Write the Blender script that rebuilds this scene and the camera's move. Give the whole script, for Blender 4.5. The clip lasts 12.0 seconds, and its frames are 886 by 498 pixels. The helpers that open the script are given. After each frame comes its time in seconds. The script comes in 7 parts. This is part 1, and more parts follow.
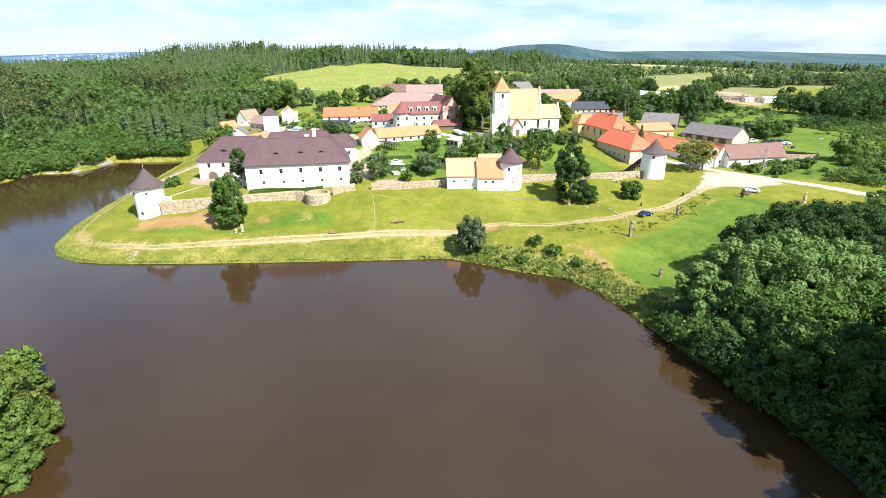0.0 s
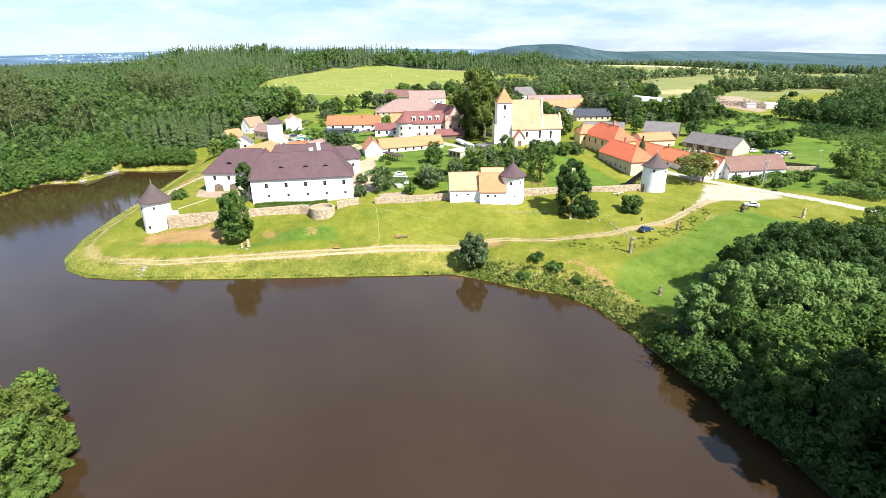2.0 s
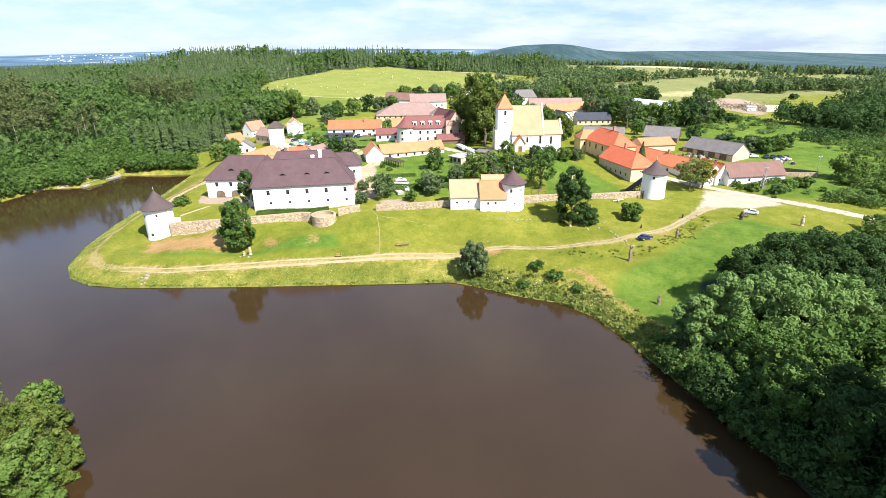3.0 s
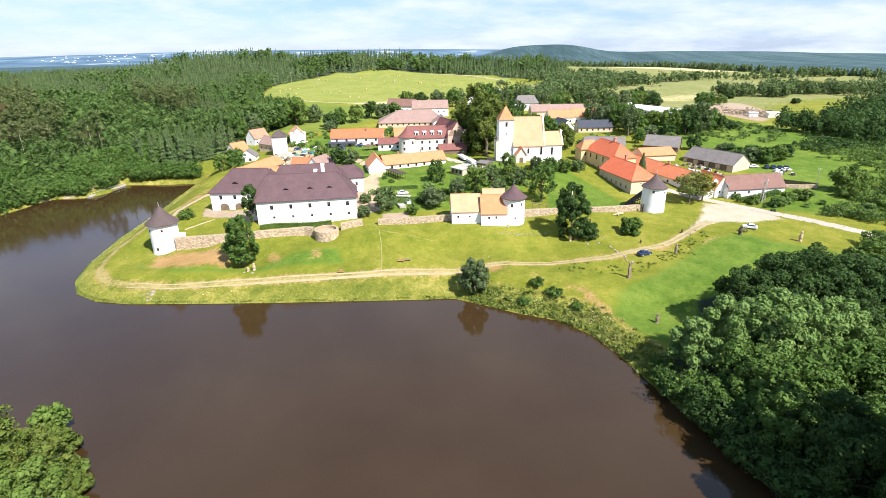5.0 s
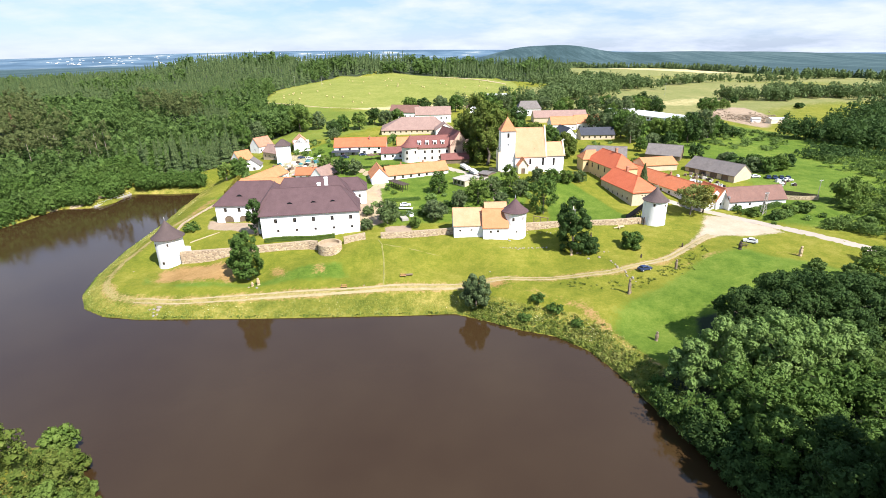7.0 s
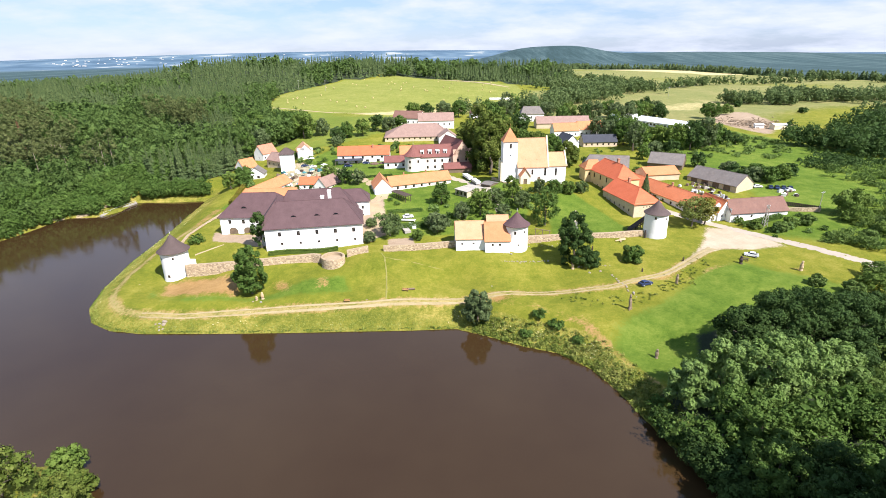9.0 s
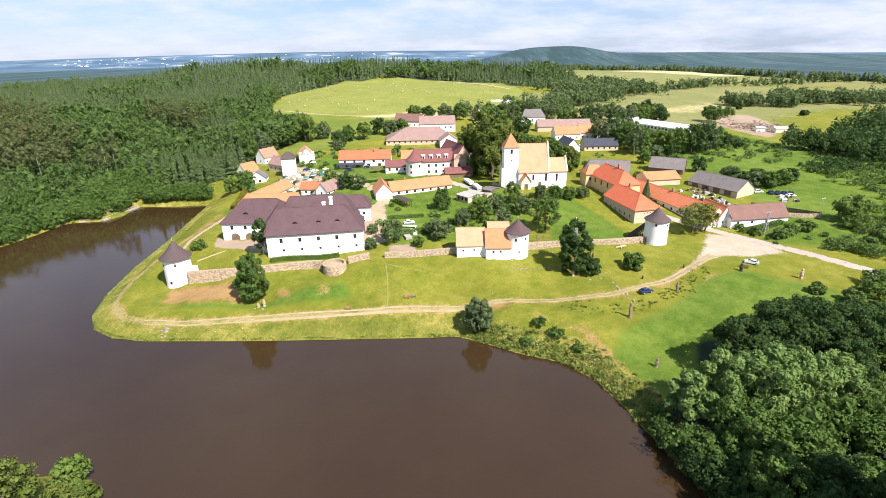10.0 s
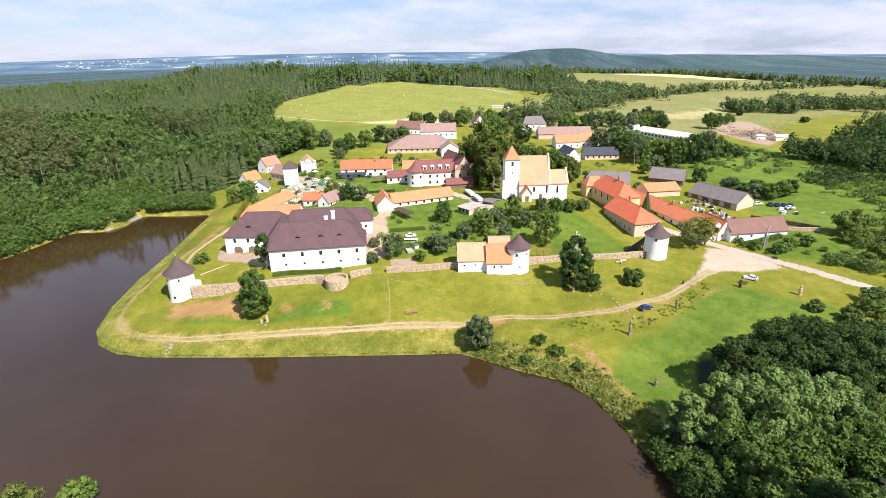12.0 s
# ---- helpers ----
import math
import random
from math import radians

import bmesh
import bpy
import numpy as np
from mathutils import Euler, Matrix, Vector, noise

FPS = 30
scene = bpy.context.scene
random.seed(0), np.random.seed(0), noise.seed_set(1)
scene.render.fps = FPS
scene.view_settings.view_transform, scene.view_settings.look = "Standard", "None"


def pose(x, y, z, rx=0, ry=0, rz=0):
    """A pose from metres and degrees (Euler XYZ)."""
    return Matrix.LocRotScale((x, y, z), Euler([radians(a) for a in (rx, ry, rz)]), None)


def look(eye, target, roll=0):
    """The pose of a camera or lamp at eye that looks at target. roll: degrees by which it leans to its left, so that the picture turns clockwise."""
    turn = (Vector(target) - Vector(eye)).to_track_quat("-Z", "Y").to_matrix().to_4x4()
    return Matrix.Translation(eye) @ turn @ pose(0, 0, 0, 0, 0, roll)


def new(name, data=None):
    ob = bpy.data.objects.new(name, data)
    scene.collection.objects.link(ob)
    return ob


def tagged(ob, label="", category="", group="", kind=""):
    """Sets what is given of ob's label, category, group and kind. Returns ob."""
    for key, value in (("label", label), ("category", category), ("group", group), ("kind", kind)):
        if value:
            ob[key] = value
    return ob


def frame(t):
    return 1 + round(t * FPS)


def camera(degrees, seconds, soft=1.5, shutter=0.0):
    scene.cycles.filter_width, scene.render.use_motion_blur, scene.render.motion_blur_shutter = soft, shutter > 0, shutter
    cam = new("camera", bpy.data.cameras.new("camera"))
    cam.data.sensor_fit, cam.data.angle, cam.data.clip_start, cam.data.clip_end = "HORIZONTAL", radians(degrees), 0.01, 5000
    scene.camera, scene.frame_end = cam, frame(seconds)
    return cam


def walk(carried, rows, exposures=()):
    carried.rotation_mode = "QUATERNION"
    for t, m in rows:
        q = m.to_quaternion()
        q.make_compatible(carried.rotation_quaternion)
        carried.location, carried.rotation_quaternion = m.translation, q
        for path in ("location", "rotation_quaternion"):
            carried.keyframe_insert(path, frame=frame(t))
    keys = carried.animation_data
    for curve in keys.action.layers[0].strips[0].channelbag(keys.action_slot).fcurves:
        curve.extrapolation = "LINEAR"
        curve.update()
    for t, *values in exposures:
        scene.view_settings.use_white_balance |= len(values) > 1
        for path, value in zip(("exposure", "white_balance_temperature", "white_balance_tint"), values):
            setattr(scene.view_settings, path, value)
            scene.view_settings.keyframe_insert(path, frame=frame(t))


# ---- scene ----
cam = camera(82.28, 12.0, soft=0.5)
# seconds, eye (m), yaw, pitch, lean (degrees)
ROWS = [
    (0.0, 0.035, 0.078, 52.146, -0.009, -21.201, -0.381),
    (0.5, -0.101, -0.070, 53.346, 0.068, -21.216, -0.399),
    (1.0, -0.167, -0.169, 54.592, 0.134, -21.238, -0.413),
    (1.5, -0.179, -0.231, 55.868, 0.194, -21.262, -0.426),
    (2.0, -0.149, -0.267, 57.162, 0.252, -21.286, -0.441),
    (2.5, -0.089, -0.283, 58.464, 0.311, -21.308, -0.459),
    (3.0, -0.005, -0.285, 59.765, 0.373, -21.327, -0.481),
    (4.0, 0.203, -0.261, 62.341, 0.516, -21.353, -0.541),
    (5.0, 0.439, -0.208, 64.855, 0.686, -21.364, -0.616),
    (5.5, 0.562, -0.171, 66.085, 0.782, -21.366, -0.658),
    (6.0, 0.685, -0.124, 67.297, 0.883, -21.365, -0.700),
    (6.5, 0.808, -0.067, 68.491, 0.988, -21.365, -0.742),
    (7.0, 0.930, 0.001, 69.672, 1.096, -21.364, -0.782),
    (8.0, 1.165, 0.178, 72.004, 1.312, -21.364, -0.850),
    (9.0, 1.375, 0.410, 74.325, 1.509, -21.366, -0.894),
    (9.5, 1.461, 0.543, 75.495, 1.595, -21.366, -0.906),
    (10.0, 1.527, 0.683, 76.677, 1.667, -21.363, -0.909),
    (10.5, 1.565, 0.826, 77.878, 1.722, -21.355, -0.906),
    (11.0, 1.566, 0.964, 79.103, 1.758, -21.338, -0.897),
    (11.5, 1.518, 1.088, 80.357, 1.772, -21.308, -0.883),
    (12.0, 1.407, 1.186, 81.646, 1.760, -21.259, -0.867),
]
walk(cam, [(t, pose(x, y, z, 0, 0, yaw) @ pose(0, 0, 0, 90 + pitch, 0, 0) @ pose(0, 0, 0, 0, 0, lean)) for t, x, y, z, yaw, pitch, lean in ROWS],
     exposures=[(0.0, 1.23, 6160, 9), (2.5, 1.16, 6220, 11), (6.0, 1.07, 6320, 13), (9.5, 0.97, 6440, 16), (12.0, 0.89, 6500, 19)])

# ---- daylight ----
SUN_TURN, SUN_UP = 136.0, 49.0          # compass turn of the sun from +y towards +x, and its height, in degrees
world = bpy.data.worlds.new("sky")
scene.world = world
world.use_nodes = True
wt = world.node_tree
wt.nodes.clear()
w_out = wt.nodes.new("ShaderNodeOutputWorld")
w_back = wt.nodes.new("ShaderNodeBackground")
w_sky = wt.nodes.new("ShaderNodeTexSky")
w_sky.sky_type, w_sky.sun_disc = "NISHITA", False
w_sky.sun_elevation, w_sky.sun_rotation = radians(SUN_UP), radians(SUN_TURN)
w_sky.air_density, w_sky.dust_density, w_sky.ozone_density = 1.0, 0.3, 1.6
w_co = wt.nodes.new("ShaderNodeTexCoord")
w_sep = wt.nodes.new("ShaderNodeSeparateXYZ")
wt.links.new(w_co.outputs["Generated"], w_sep.inputs[0])
w_up = wt.nodes.new("ShaderNodeMath")
w_up.operation = "ADD"
w_up.inputs[1].default_value = 0.2
wt.links.new(w_sep.outputs["Z"], w_up.inputs[0])
w_flat = wt.nodes.new("ShaderNodeCombineXYZ")
for _n, _axis in enumerate("XY"):
    w_div = wt.nodes.new("ShaderNodeMath")
    w_div.operation = "DIVIDE"
    wt.links.new(w_sep.outputs[_axis], w_div.inputs[0])
    wt.links.new(w_up.outputs[0], w_div.inputs[1])
    wt.links.new(w_div.outputs[0], w_flat.inputs[_n])
w_noise = wt.nodes.new("ShaderNodeTexNoise")
w_noise.inputs["Scale"].default_value, w_noise.inputs["Detail"].default_value = 1.3, 8.0
w_noise.inputs["Roughness"].default_value = 0.58
w_ramp = wt.nodes.new("ShaderNodeValToRGB")
w_ramp.color_ramp.elements[0].position, w_ramp.color_ramp.elements[1].position = 0.40, 0.63
w_mix = wt.nodes.new("ShaderNodeMixRGB")
w_mix.inputs[2].default_value = (5.2, 5.7, 6.5, 1)
w_haze = wt.nodes.new("ShaderNodeMixRGB")
w_haze.inputs[0].default_value, w_haze.inputs[2].default_value = 0.6, (1.75, 3.05, 5.4, 1)
wt.links.new(w_flat.outputs[0], w_noise.inputs["Vector"])
wt.links.new(w_noise.outputs["Fac"], w_ramp.inputs[0])
w_thin = wt.nodes.new("ShaderNodeMapRange")
w_thin.inputs["From Min"].default_value, w_thin.inputs["From Max"].default_value = 0.20, 0.95
w_thin.inputs["To Min"].default_value, w_thin.inputs["To Max"].default_value = 1.0, 0.12
wt.links.new(w_sep.outputs["Z"], w_thin.inputs["Value"])
w_cover = wt.nodes.new("ShaderNodeMath")
w_cover.operation = "MULTIPLY"
wt.links.new(w_ramp.outputs[0], w_cover.inputs[0])
wt.links.new(w_thin.outputs[0], w_cover.inputs[1])
wt.links.new(w_cover.outputs[0], w_mix.inputs[0])
wt.links.new(w_sky.outputs[0], w_haze.inputs[1])
wt.links.new(w_haze.outputs[0], w_mix.inputs[1])
wt.links.new(w_mix.outputs[0], w_back.inputs[0])
w_back.inputs[1].default_value = 0.085
wt.links.new(w_back.outputs[0], w_out.inputs[0])
sun = new("sun", bpy.data.lights.new("sun", "SUN"))
sun.data.energy, sun.data.angle, sun.data.color = 5.0, radians(0.5), (1.0, 0.965, 0.91)
_a, _e = radians(SUN_TURN), radians(SUN_UP)
sun.matrix_world = look((0, 0, 0), (-math.sin(_a) * math.cos(_e), -math.cos(_a) * math.cos(_e), -math.sin(_e)))
sun.location = (60, -60, 120)

# ---- materials ----
def nodes_of(name):
    m = bpy.data.materials.new(name)
    m.use_nodes = True
    return m, m.node_tree, m.node_tree.nodes["Principled BSDF"]


def wire(t, a, b):
    t.links.new(a, b)


def noise_node(t, vec, scale, detail=4.0, rough=0.6):
    n = t.nodes.new("ShaderNodeTexNoise")
    n.inputs["Scale"].default_value, n.inputs["Detail"].default_value, n.inputs["Roughness"].default_value = scale, detail, rough
    if vec is not None:
        wire(t, vec, n.inputs["Vector"])
    return n.outputs["Fac"]


def ramp_node(t, fac, *stops):
    r = t.nodes.new("ShaderNodeValToRGB")
    e = r.color_ramp.elements
    e[0].position, e[0].color = stops[0][0], (*stops[0][1], 1)
    e[1].position, e[1].color = stops[-1][0], (*stops[-1][1], 1)
    for p, c in stops[1:-1]:
        e.new(p).color = (*c, 1)
    wire(t, fac, r.inputs[0])
    return r.outputs[0]


def mix_node(t, fac, a, b, how="MIX"):
    m = t.nodes.new("ShaderNodeMixRGB")
    m.blend_type = how
    for value, socket in ((fac, m.inputs[0]), (a, m.inputs[1]), (b, m.inputs[2])):
        if isinstance(value, (int, float)):
            socket.default_value = value
        elif isinstance(value, tuple):
            socket.default_value = (*value, 1)
        else:
            wire(t, value, socket)
    return m.outputs[0]


def math_node(t, how, a, b=0.0):
    m = t.nodes.new("ShaderNodeMath")
    m.operation = how
    for value, socket in ((a, m.inputs[0]), (b, m.inputs[1])):
        if isinstance(value, (int, float)):
            socket.default_value = value
        else:
            wire(t, value, socket)
    return m.outputs[0]


def bump_node(t, bsdf, fac, strength, distance):
    b = t.nodes.new("ShaderNodeBump")
    b.inputs["Strength"].default_value, b.inputs["Distance"].default_value = strength, distance
    wire(t, fac, b.inputs["Height"])
    wire(t, b.outputs[0], bsdf.inputs["Normal"])


def place(t):
    return t.nodes.new("ShaderNodeNewGeometry").outputs["Position"]


def attribute(t, name):
    a = t.nodes.new("ShaderNodeAttribute")
    a.attribute_name = name
    return a.outputs["Fac"]


def surface(name, a, b, big=0.25, fine=4.0, rough=0.85, bump=0.02, stain=None):
    """A plain surface of two close colours, mixed at a large and a fine scale."""
    m, t, s = nodes_of(name)
    p = place(t)
    mixed = math_node(t, "ADD", math_node(t, "MULTIPLY", noise_node(t, p, big), 0.6), math_node(t, "MULTIPLY", noise_node(t, p, fine, 6), 0.4))
    col = ramp_node(t, mixed, (0.32, a), (0.68, b))
    if stain:
        col = mix_node(t, ramp_node(t, noise_node(t, p, big * 2.3, 8, 0.7), (0.55, (0, 0, 0)), (0.75, (0.7, 0.7, 0.7))), col, stain)
    wire(t, col, s.inputs["Base Color"])
    s.inputs["Roughness"].default_value = rough
    if bump:
        bump_node(t, s, noise_node(t, p, fine * 2, 5), 0.6, bump)
    return m


def roofing(name, a, b, course=0.32, wide=0.2, old=None, rough=0.8):
    """Roof tiles or shingles, in courses along the eaves by the UV map, which is in metres."""
    m, t, s = nodes_of(name)
    uv = t.nodes.new("ShaderNodeUVMap").outputs[0]
    p = place(t)
    br = t.nodes.new("ShaderNodeTexBrick")
    br.inputs["Scale"].default_value = 1.0
    br.inputs["Brick Width"].default_value, br.inputs["Row Height"].default_value = wide, course
    br.inputs["Mortar Size"].default_value, br.inputs["Mortar Smooth"].default_value = 0.02, 0.3
    br.inputs["Color1"].default_value, br.inputs["Color2"].default_value = (*a, 1), (*b, 1)
    br.inputs["Mortar"].default_value = (*[v * 0.45 for v in a], 1)
    wire(t, uv, br.inputs["Vector"])
    col = mix_node(t, 0.75, br.outputs["Color"], ramp_node(t, noise_node(t, p, 0.35, 6, 0.65), (0.3, a), (0.7, b)))
    if old:
        col = mix_node(t, ramp_node(t, noise_node(t, p, 0.9, 8, 0.7), (0.5, (0, 0, 0)), (0.78, (0.75, 0.75, 0.75))), col, old)
    wire(t, col, s.inputs["Base Color"])
    s.inputs["Roughness"].default_value = rough
    bump_node(t, s, br.outputs["Fac"], 0.5, -0.03)
    return m


def foliage(name, a, b, c):
    """Leaves: each leaf its own shade, with some light passing through."""
    m, t, s = nodes_of(name)
    g = t.nodes.new("ShaderNodeNewGeometry")
    crown = ramp_node(t, noise_node(t, g.outputs["Position"], 0.14, 3), (0.36, a), (0.5, b), (0.64, c))
    bough = ramp_node(t, noise_node(t, g.outputs["Position"], 0.7, 3), (0.36, a), (0.5, b), (0.64, c))
    leaf = ramp_node(t, g.outputs["Random Per Island"], (0.0, a), (0.55, b), (1.0, c))
    col = mix_node(t, 0.4, mix_node(t, 0.45, crown, bough), leaf)
    wire(t, col, s.inputs["Base Color"])
    s.inputs["Roughness"].default_value = 0.7
    s.inputs["Specular IOR Level"].default_value = 0.1
    tr = t.nodes.new("ShaderNodeBsdfTranslucent")
    wire(t, col, tr.inputs[0])
    mx = t.nodes.new("ShaderNodeMixShader")
    mx.inputs[0].default_value = 0.27
    wire(t, s.outputs[0], mx.inputs[1])
    wire(t, tr.outputs[0], mx.inputs[2])
    wire(t, mx.outputs[0], t.nodes["Material Output"].inputs["Surface"])
    return m


LIME = surface("limewash", (0.74, 0.73, 0.71), (0.82, 0.81, 0.79), 0.3, 3.0, 0.9, 0.01, (0.62, 0.6, 0.56))
CREAM = surface("cream_plaster", (0.72, 0.60, 0.40), (0.80, 0.70, 0.50), 0.3, 3.0, 0.9, 0.01, (0.58, 0.48, 0.34))
OCHRE = surface("ochre_plaster", (0.56, 0.40, 0.19), (0.64, 0.48, 0.26), 0.3, 3.0, 0.9, 0.01, (0.45, 0.34, 0.2))
WARM_WHITE = surface("warm_white_plaster", (0.66, 0.60, 0.52), (0.74, 0.68, 0.60), 0.3, 3.0, 0.9, 0.01, (0.56, 0.48, 0.4))
OLD_PLASTER = surface("old_plaster", (0.46, 0.37, 0.25), (0.58, 0.48, 0.34), 0.4, 3.0, 0.95, 0.02, (0.3, 0.24, 0.16))
PINK = surface("pinkish_plaster", (0.44, 0.30, 0.22), (0.52, 0.37, 0.28), 0.3, 3.0, 0.9, 0.01)
STONE = surface("rubble_mortar", (0.27, 0.205, 0.13), (0.40, 0.31, 0.20), 0.7, 5.0, 0.95, 0.05, (0.22, 0.18, 0.13))
SHINGLE = roofing("dark_shingle", (0.074, 0.039, 0.040), (0.108, 0.060, 0.061), 0.3, 0.25)
SHINGLE_OLD = roofing("weathered_shingle", (0.070, 0.046, 0.042), (0.100, 0.069, 0.061), 0.25, 0.15)
TILE_ORANGE = roofing("orange_tile", (0.46, 0.17, 0.065), (0.56, 0.23, 0.10), 0.33, 0.2)
TILE_PALE = roofing("pale_orange_tile", (0.47, 0.24, 0.12), (0.56, 0.31, 0.17), 0.33, 0.2, (0.5, 0.3, 0.18))
TILE_RED = roofing("red_tile", (0.52, 0.105, 0.040), (0.60, 0.150, 0.060), 0.33, 0.2)
TILE_BROWN = roofing("brown_tile", (0.150, 0.074, 0.054), (0.215, 0.112, 0.082), 0.33, 0.2, (0.12, 0.075, 0.06))
TILE_WINE = roofing("wine_red_tile", (0.16, 0.055, 0.045), (0.21, 0.08, 0.065), 0.33, 0.2)
TILE_VIVID = roofing("vivid_orange_tile", (0.52, 0.155, 0.06), (0.60, 0.20, 0.085), 0.33, 0.2, (0.46, 0.2, 0.1))
TILE_SALMON = roofing("salmon_tile", (0.42, 0.16, 0.09), (0.50, 0.21, 0.13), 0.33, 0.2, (0.36, 0.2, 0.14))
TILE_OLD = roofing("old_pinkish_tile", (0.23, 0.145, 0.115), (0.31, 0.205, 0.165), 0.33, 0.2, (0.2, 0.14, 0.11))
SLATE = roofing("grey_slate", (0.12, 0.105, 0.095), (0.18, 0.16, 0.145), 0.4, 0.4, (0.24, 0.2, 0.16))
BLACK_ROOF = roofing("black_roofing", (0.03, 0.033, 0.045), (0.045, 0.05, 0.065), 0.4, 0.4)
BRICK = surface("sooty_brick", (0.30, 0.145, 0.09), (0.40, 0.21, 0.13), 1.0, 6.0, 0.9, 0.01, (0.16, 0.1, 0.08))
METAL_ROOF = surface("white_sheet_roof", (0.66, 0.68, 0.70), (0.75, 0.77, 0.79), 0.2, 2.0, 0.5, 0.0)
WOOD = surface("weathered_wood", (0.12, 0.085, 0.055), (0.2, 0.145, 0.095), 1.0, 8.0, 0.85, 0.01)
DARK_WOOD = surface("dark_wood", (0.045, 0.03, 0.022), (0.075, 0.052, 0.04), 1.0, 8.0, 0.85, 0.01)
PALE_WOOD = surface("pale_carved_wood", (0.42, 0.30, 0.17), (0.55, 0.42, 0.26), 1.5, 9.0, 0.8, 0.02)
FRAME = surface("window_frame_paint", (0.10, 0.07, 0.05), (0.14, 0.10, 0.07), 1.0, 6.0, 0.6, 0.0)
WHITE_PAINT = surface("white_paint", (0.74, 0.74, 0.72), (0.82, 0.82, 0.8), 1.0, 6.0, 0.5, 0.0)
GREY_STONE = surface("grey_stone", (0.20, 0.19, 0.17), (0.31, 0.295, 0.265), 1.2, 7.0, 0.95, 0.04)
CONCRETE = surface("pale_concrete", (0.30, 0.28, 0.24), (0.40, 0.37, 0.32), 0.5, 4.0, 0.9, 0.01, (0.22, 0.2, 0.17))
BARK = surface("bark", (0.09, 0.07, 0.052), (0.16, 0.13, 0.10), 2.0, 9.0, 0.95, 0.03)
PINE_BARK = surface("pale_pine_bark", (0.24, 0.19, 0.15), (0.36, 0.30, 0.24), 0.6, 5.0, 0.95, 0.03)
STEEL = surface("galvanised_steel", (0.42, 0.43, 0.44), (0.52, 0.53, 0.54), 1.0, 6.0, 0.45, 0.0)
RUBBER = surface("black_rubber", (0.02, 0.02, 0.02), (0.03, 0.03, 0.03), 2.0, 9.0, 0.8, 0.0)
CAR_BLUE = surface("dark_blue_car_paint", (0.02, 0.035, 0.09), (0.025, 0.042, 0.10), 0.5, 3.0, 0.25, 0.0)
CAR_WHITE = surface("white_car_paint", (0.72, 0.72, 0.72), (0.76, 0.76, 0.76), 0.5, 3.0, 0.25, 0.0)
GLASS = bpy.data.materials.new("window_glass")
GLASS.use_nodes = True
_g = GLASS.node_tree.nodes["Principled BSDF"]
_g.inputs["Base Color"].default_value, _g.inputs["Roughness"].default_value = (0.012, 0.014, 0.016, 1), 0.12
LEAF_DARK = foliage("dark_leaves", (0.030, 0.060, 0.016), (0.050, 0.094, 0.024), (0.086, 0.138, 0.036))
LEAF_GREY = foliage("grey_green_leaves", (0.062, 0.095, 0.036), (0.108, 0.152, 0.058), (0.170, 0.215, 0.092))
LEAF_MID = foliage("green_leaves", (0.050, 0.098, 0.020), (0.085, 0.150, 0.030), (0.130, 0.200, 0.046))
LEAF_WOOD = foliage("woodland_leaves", (0.050, 0.094, 0.023), (0.084, 0.140, 0.034), (0.132, 0.192, 0.052))
LEAF_LIGHT = foliage("light_willow_leaves", (0.108, 0.180, 0.040), (0.170, 0.262, 0.070), (0.245, 0.340, 0.112))
LEAF_LIME = foliage("sunlit_lime_leaves", (0.064, 0.100, 0.018), (0.110, 0.155, 0.028), (0.190, 0.210, 0.048))
LEAF_YELLOW = foliage("yellowing_leaves", (0.10, 0.13, 0.02), (0.19, 0.19, 0.03), (0.32, 0.21, 0.04))
LEAF_GREEN = foliage("fresh_green_leaves", (0.074, 0.130, 0.024), (0.122, 0.186, 0.036), (0.180, 0.245, 0.056))
LEAF_BELT = foliage("hedgerow_leaves", (0.066, 0.108, 0.036), (0.108, 0.156, 0.052), (0.162, 0.208, 0.078))
LEAF_THICKET = foliage("pale_thicket_leaves", (0.072, 0.125, 0.026), (0.112, 0.175, 0.040), (0.160, 0.222, 0.062))
LEAF_ASH = foliage("thin_yellow_green_leaves", (0.105, 0.150, 0.036), (0.165, 0.205, 0.052), (0.290, 0.250, 0.075))
NEEDLE = foliage("spruce_needles", (0.048, 0.080, 0.030), (0.080, 0.120, 0.043), (0.128, 0.165, 0.060))
NEEDLE_PINE = foliage("pine_needles", (0.074, 0.102, 0.034), (0.118, 0.150, 0.050), (0.178, 0.186, 0.072))
NEEDLE_DEAD = foliage("browned_needles", (0.10, 0.058, 0.030), (0.14, 0.088, 0.045), (0.17, 0.12, 0.06))
WEED = foliage("bank_weeds", (0.125, 0.175, 0.028), (0.205, 0.240, 0.045), (0.32, 0.31, 0.10))
FLOWER = foliage("pale_flowers", (0.5, 0.45, 0.14), (0.6, 0.56, 0.28), (0.66, 0.64, 0.48))
HAY = surface("hay", (0.42, 0.34, 0.14), (0.52, 0.43, 0.2), 2.0, 9.0, 0.95, 0.05)


